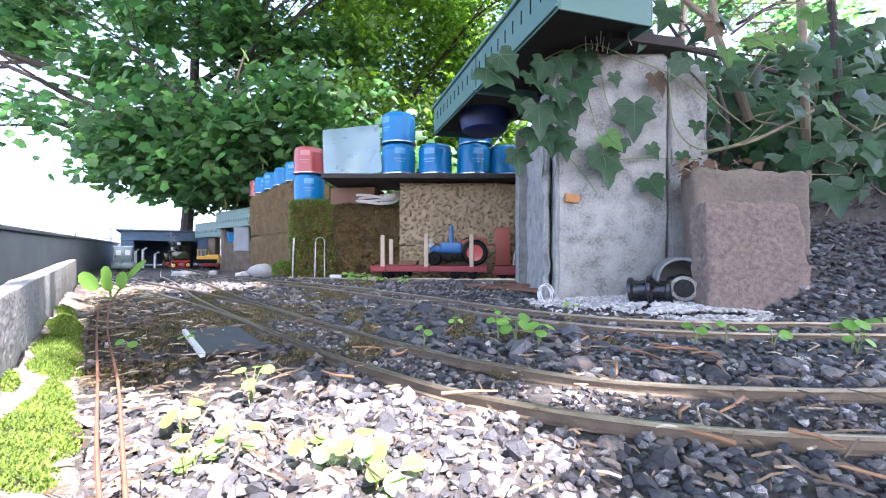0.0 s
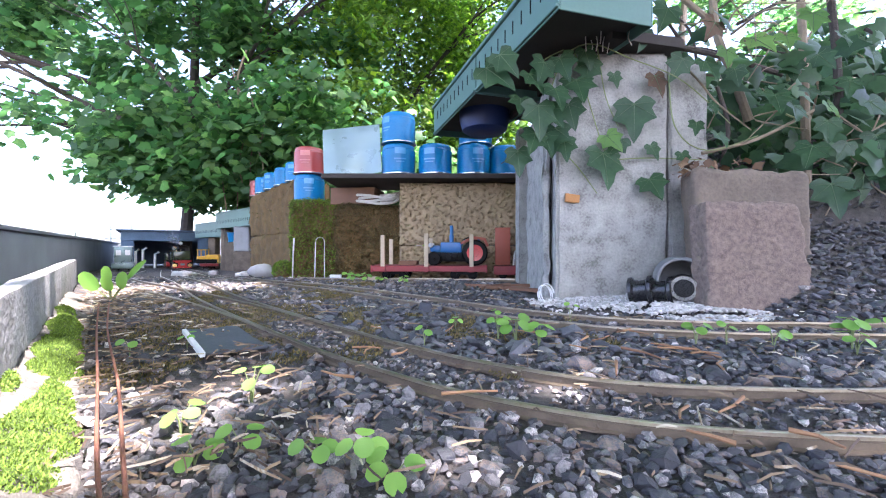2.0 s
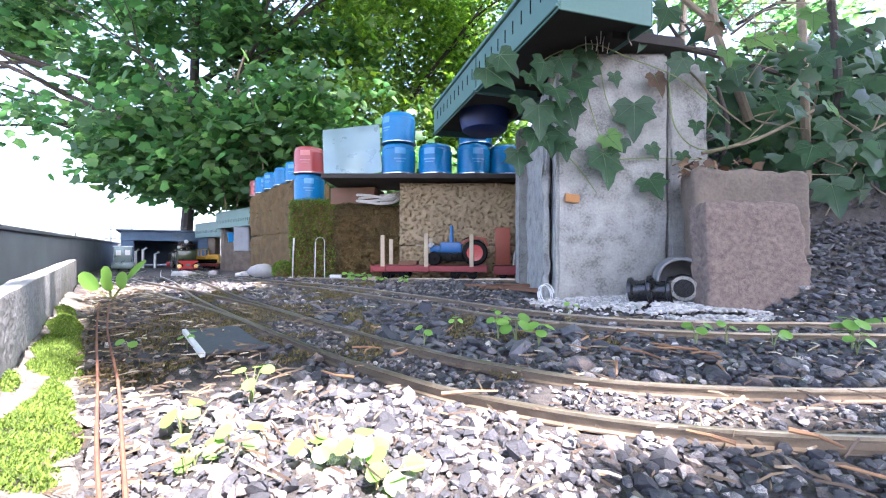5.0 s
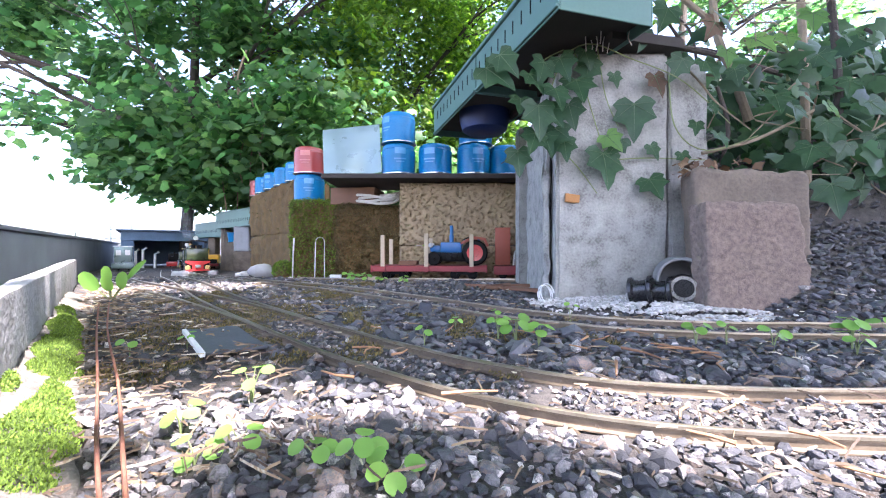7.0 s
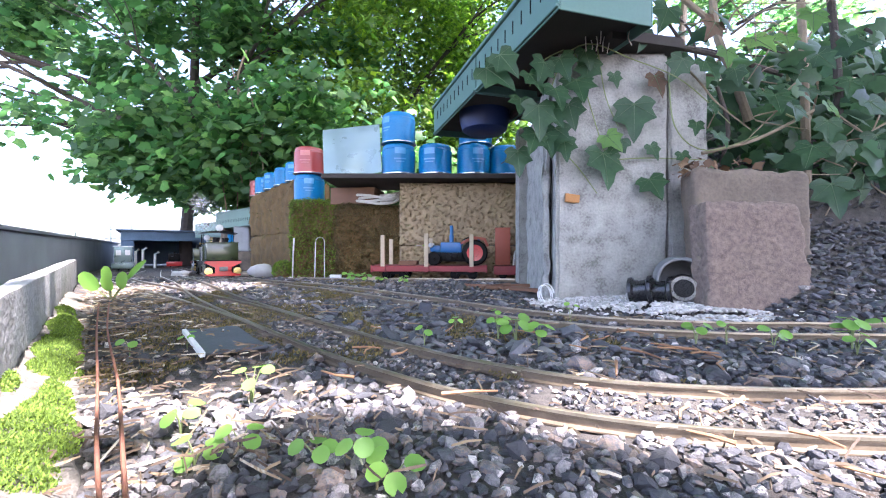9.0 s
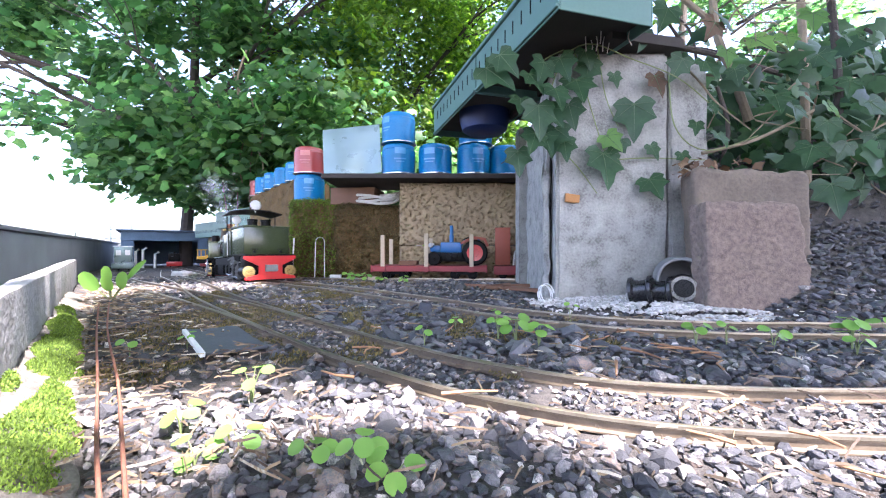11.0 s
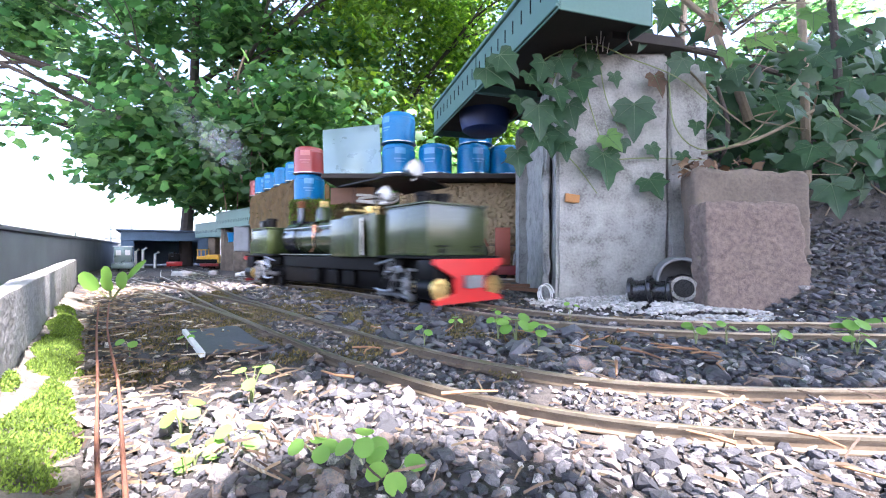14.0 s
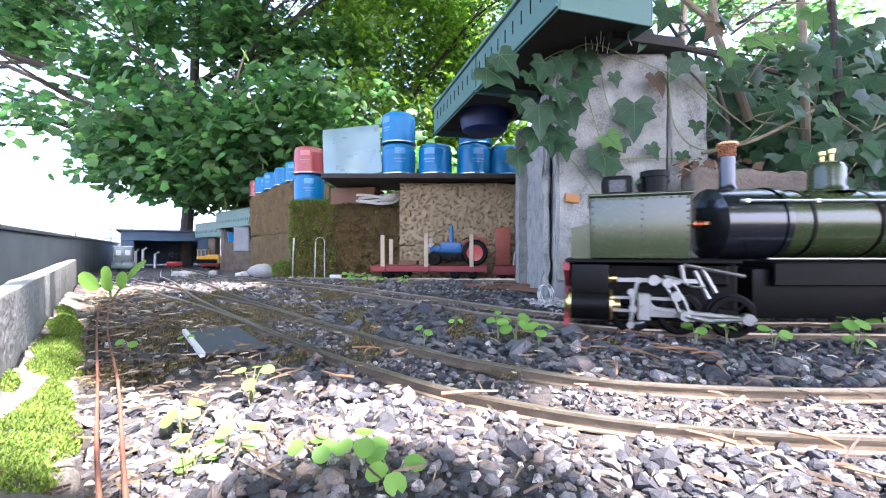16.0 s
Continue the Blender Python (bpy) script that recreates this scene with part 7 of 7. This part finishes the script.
        part("cab_handrail", bm, M_STEEL, loco, "thin steel handrail")
    bm = bm_new()
    box(bm, 0.056, 0.056, 0.056, Matrix.Translation((0.068, 0, 0.0497)), bevel=0.006)
    part("firebox", bm, M_LOCO, loco, "olive green firebox")
    bm = bm_new()
    lathe(bm, [(0.004, 0), (0.004, 0.008), (0.0055, 0.009), (0.0055, 0.013), (0.002, 0.014), (0.002, 0.02), (0, 0.02)], pose(0.072, 0.008, 0.1052), seg=14)
    cyl(bm, 0.006, 0.01, pose(0.085, -0.012, 0.1052), seg=14)
    cyl(bm, 0.0025, 0.03, pose(0.09, -0.02, 0.1085, 90, 0, 0), seg=10)
    part("brass_fittings", bm, M_BRASS, loco, "brass whistle and valves")
    bm = bm_new()
    box(bm, 0.002, 0.086, 0.0497, Matrix.Translation((0.145, 0, 0.0497)))
    part("cab_end", bm, M_LOCO, loco)
    bm = bm_new()
    n = 12
    rows = []
    for zoff in (0, -0.0016):
        for x in (0.078, 0.168):
            rows.append([bm.verts.new((x, 0.052 * (2 * i / n - 1), 0.1395 + 0.0075 * (1 - (2 * i / n - 1) ** 2) + zoff)) for i in range(n + 1)])
    a, b, c, d = rows
    for i in range(n):
        bm.faces.new((a[i], b[i], b[i + 1], a[i + 1]))
        bm.faces.new((c[i], c[i + 1], d[i + 1], d[i]))
        bm.faces.new((a[i], a[i + 1], c[i + 1], c[i]))
        bm.faces.new((b[i], d[i], d[i + 1], b[i + 1]))
    bm.faces.new((a[0], c[0], d[0], b[0]))
    bm.faces.new((a[n], b[n], d[n], c[n]))
    bmesh.ops.recalc_face_normals(bm, faces=bm.faces[:])
    part("cab_roof", bm, M_BLACK, loco, "curved black cab roof")
    # lamps with white lenses
    for x, y, z, r in ((0.164, 0.0, 0.1565, 0.0105), (0.150, -0.034, 0.125, 0.0085)):
        bm = bm_new()
        lathe(bm, [(0, -0.012), (r * 0.7, -0.011), (r, -0.003), (r * 1.06, 0.0), (r * 0.96, 0.001)], pose(x, y, z, 0, 90, 0), seg=24)
        cyl(bm, 0.0018, 0.012, pose(x - 0.004, y, z - r - 0.004), seg=8)
        lp = part("headlamp", bm, M_STEEL, loco, "round headlamp")
        bm = bm_new()
        lathe(bm, [(0, 0.0025), (r * 0.6, 0.0018), (r * 0.96, 0.0)], pose(x, y, z, 0, 90, 0), seg=24)
        part("lens", bm, M_WHITE, lp, "white lens")
    power_unit(loco, 1)
    power_unit(loco, -1)
    return loco


def steam_puff(seed):
    """A wisp of steam: many thin pale flecks that drift as one piece."""
    rs = random.Random(seed)
    verts, faces = [], []
    for _ in range(240):
        c = Vector((rs.gauss(0, 0.45), rs.gauss(0, 0.35), rs.gauss(0, 0.38))) * 0.05
        u = Vector((rs.uniform(-1, 1), rs.uniform(-1, 1), rs.uniform(-1, 1))).normalized()
        v = u.orthogonal().normalized()
        r = rs.uniform(0.003, 0.0065)
        b = len(verts)
        for k in range(9):
            a = 2 * math.pi * k / 9
            verts.append(c + (u * math.cos(a) + v * math.sin(a)) * r * rs.uniform(0.75, 1.2))
        faces.append(tuple(range(b, b + 9)))
    ob = soup("steam_puff", verts, faces, M_STEAM)
    return tagged(ob, "thin white wisp of steam from the chimney", "steam", group="steam wisps", kind="stuff")


M_STEAM = bpy.data.materials.new("steam")
M_STEAM.use_nodes = True
_n, _l = M_STEAM.node_tree.nodes, M_STEAM.node_tree.links
_n["Principled BSDF"].inputs["Base Color"].default_value = (0.85, 0.87, 0.9, 1)
_n["Principled BSDF"].inputs["Roughness"].default_value = 1.0
_n["Principled BSDF"].inputs["Alpha"].default_value = 0.045


# ---- build ----
scatter_stones()
edging_board()
mortar_haunch()
outer_wall()
pillar()
tan_wall()
mossy_blocks()
ground_moss()
shelf_and_drums()
trays()
stone_slabs()
pipe_and_wheels()
stake_wagon()
far_yard()
woods()
ivy()
bank_plants()
runners()
brambles()
ground_plants()
straw()
twigs()
LOCO = locomotive()
PUFFS = [steam_puff(k) for k in range(5)]

# where the middle of the locomotive is along the main track, in metres from its far end
RUN = [(0.0, 0.80), (3.0, 0.94), (4.2, 1.04), (5.3, 1.27), (6.4, 1.56), (7.0, 1.675), (7.5, 1.845), (8.0, 2.045), (8.5, 2.225), (9.0, 2.435), (9.2, 2.52), (10.3, 2.84), (11.3, 3.04), (12.0, 3.11), (12.6, 3.158), (13.0, 3.218), (13.4, 3.305),
       (13.7, 3.375), (13.9, 3.463), (14.1, 3.537), (14.3, 3.612), (14.5, 3.682), (14.7, 3.752), (14.9, 3.825), (15.0, 3.878), (15.2, 3.985), (15.4, 4.057), (15.6, 4.095), (15.8, 4.107), (16.0, 4.115)]


def on_track(s):
    """Point and heading at s metres along the main track."""
    i = max(0.0, min(s / 0.004, len(MAIN) - 2.0))
    k = int(i)
    p = MAIN[k].lerp(MAIN[k + 1], i - k)
    return Vector((p.x, p.y, ground_z(p.x, p.y)))


def run_at(t):
    """Smooth monotone course through RUN."""
    n = len(RUN)
    slope = []
    for i in range(n):
        a, b = RUN[max(0, i - 1)], RUN[min(n - 1, i + 1)]
        slope.append((b[1] - a[1]) / (b[0] - a[0]))
    for i in range(n - 1):
        if t <= RUN[i + 1][0] or i == n - 2:
            (t0, s0), (t1, s1) = RUN[i], RUN[i + 1]
            h = t1 - t0
            u = (t - t0) / h
            return (2 * u ** 3 - 3 * u * u + 1) * s0 + (u ** 3 - 2 * u * u + u) * h * slope[i] + (-2 * u ** 3 + 3 * u * u) * s1 + (u ** 3 - u * u) * h * slope[i + 1]


def frame_of(a, b):
    """A pose midway between a and b, with x along b - a."""
    d = (b - a).normalized()
    y = Vector((0, 0, 1)).cross(d).normalized()
    z = d.cross(y)
    m = Matrix((d, y, z)).transposed().to_4x4()
    m.translation = (a + b) / 2
    return m


def motions():
    times, t, last = [0.0], 0.0, run_at(0.0)
    while t < 16.0 - 1e-6:
        t = round(t + 1 / 30, 4)
        s = run_at(min(t, 16.0))
        if abs(s - last) > 0.012 or t - times[-1] > 0.5 or t >= 16.0 - 1e-6:
            times.append(min(t, 16.0))
            last = s
    poses = []
    for t in times:
        s = run_at(t)
        body = frame_of(on_track(s - PIVOT), on_track(s + PIVOT))
        poses.append((t, s, body))
    walk(LOCO, [(t, m) for t, s, m in poses])
    sways = ([(0.0, 0.20), (1.2, 0.17), (1.9, 0.03), (2.4, 0.035), (3.1, 0.18), (4.2, 0.19), (6.3, 0.085), (7.2, 0.065), (9.0, 0.06), (11.3, 0.075), (12.5, 0.075), (14.0, 0.085), (16.0, 0.09)],
             [(0.0, 0.05), (2.0, 0.035), (4.2, 0.05), (5.2, 0.1), (6.3, 0.135), (9.0, 0.15), (12.5, 0.15), (16.0, 0.14)])
    for ob, sway in zip(SHADE_BOUGHS, sways):
        walk(ob, [(t, Matrix.Translation((-1.3 + 0.25 * u, 2.9 - u, 0.2 - 0.1 * u))) for t, u in sway])
    for k, ob in enumerate(PUFFS):
        rows = []
        for t, s, body in poses:
            if rows and t - rows[-1][0] < 0.19 and t < 16.0:
                continue
            held = run_at(min(t, 13.4))
            at = frame_of(on_track(held - PIVOT), on_track(held + PIVOT)) @ Vector((-0.16 - 0.055 * k, 0, 0.175 + 0.032 * k))
            late = max(0.0, t - 13.4)
            at += Vector((-0.10 * late - 0.02 * k * late, 0.05 * late, 0.11 * late + 0.09 * late * late)) + Vector((0.012 * math.sin(t * 1.3 + k), 0, 0.014 * math.sin(t * 0.9 + 2 * k)))
            rows.append((t, pose(at.x, at.y, at.z, 6 * math.sin(t * 0.5 + k), 8 * math.sin(t * 0.4 + k), 20 * k)))
        walk(ob, rows)
    for ob, rest, kind, sgn in MOVERS:
        rows = []
        for t, s, body in poses:
            turn = sgn * s / R_WHEEL
            cx, cz = 0.006 * math.cos(turn), -0.006 * math.sin(turn)
            if kind == "unit":
                c = s + sgn * PIVOT
                m = frame_of(on_track(c - 0.03), on_track(c + 0.03))
                m.translation = on_track(c)
                m = body.inverted() @ m
                if sgn < 0:
                    m = m @ Matrix.Rotation(math.pi, 4, 'Z')
            elif kind == "wheel":
                m = rest @ Matrix.Rotation(turn, 4, 'Y')
            elif kind == "rod":
                m = rest @ Matrix.Translation((cx, 0, cz))
            else:
                m = rest @ Matrix.Translation((cx, 0, cz)) @ Matrix.Rotation(math.asin((0.0055 + cz) / 0.058) * -1.0, 4, 'Y')
            rows.append((t, m))
        walk(ob, rows)


motions()
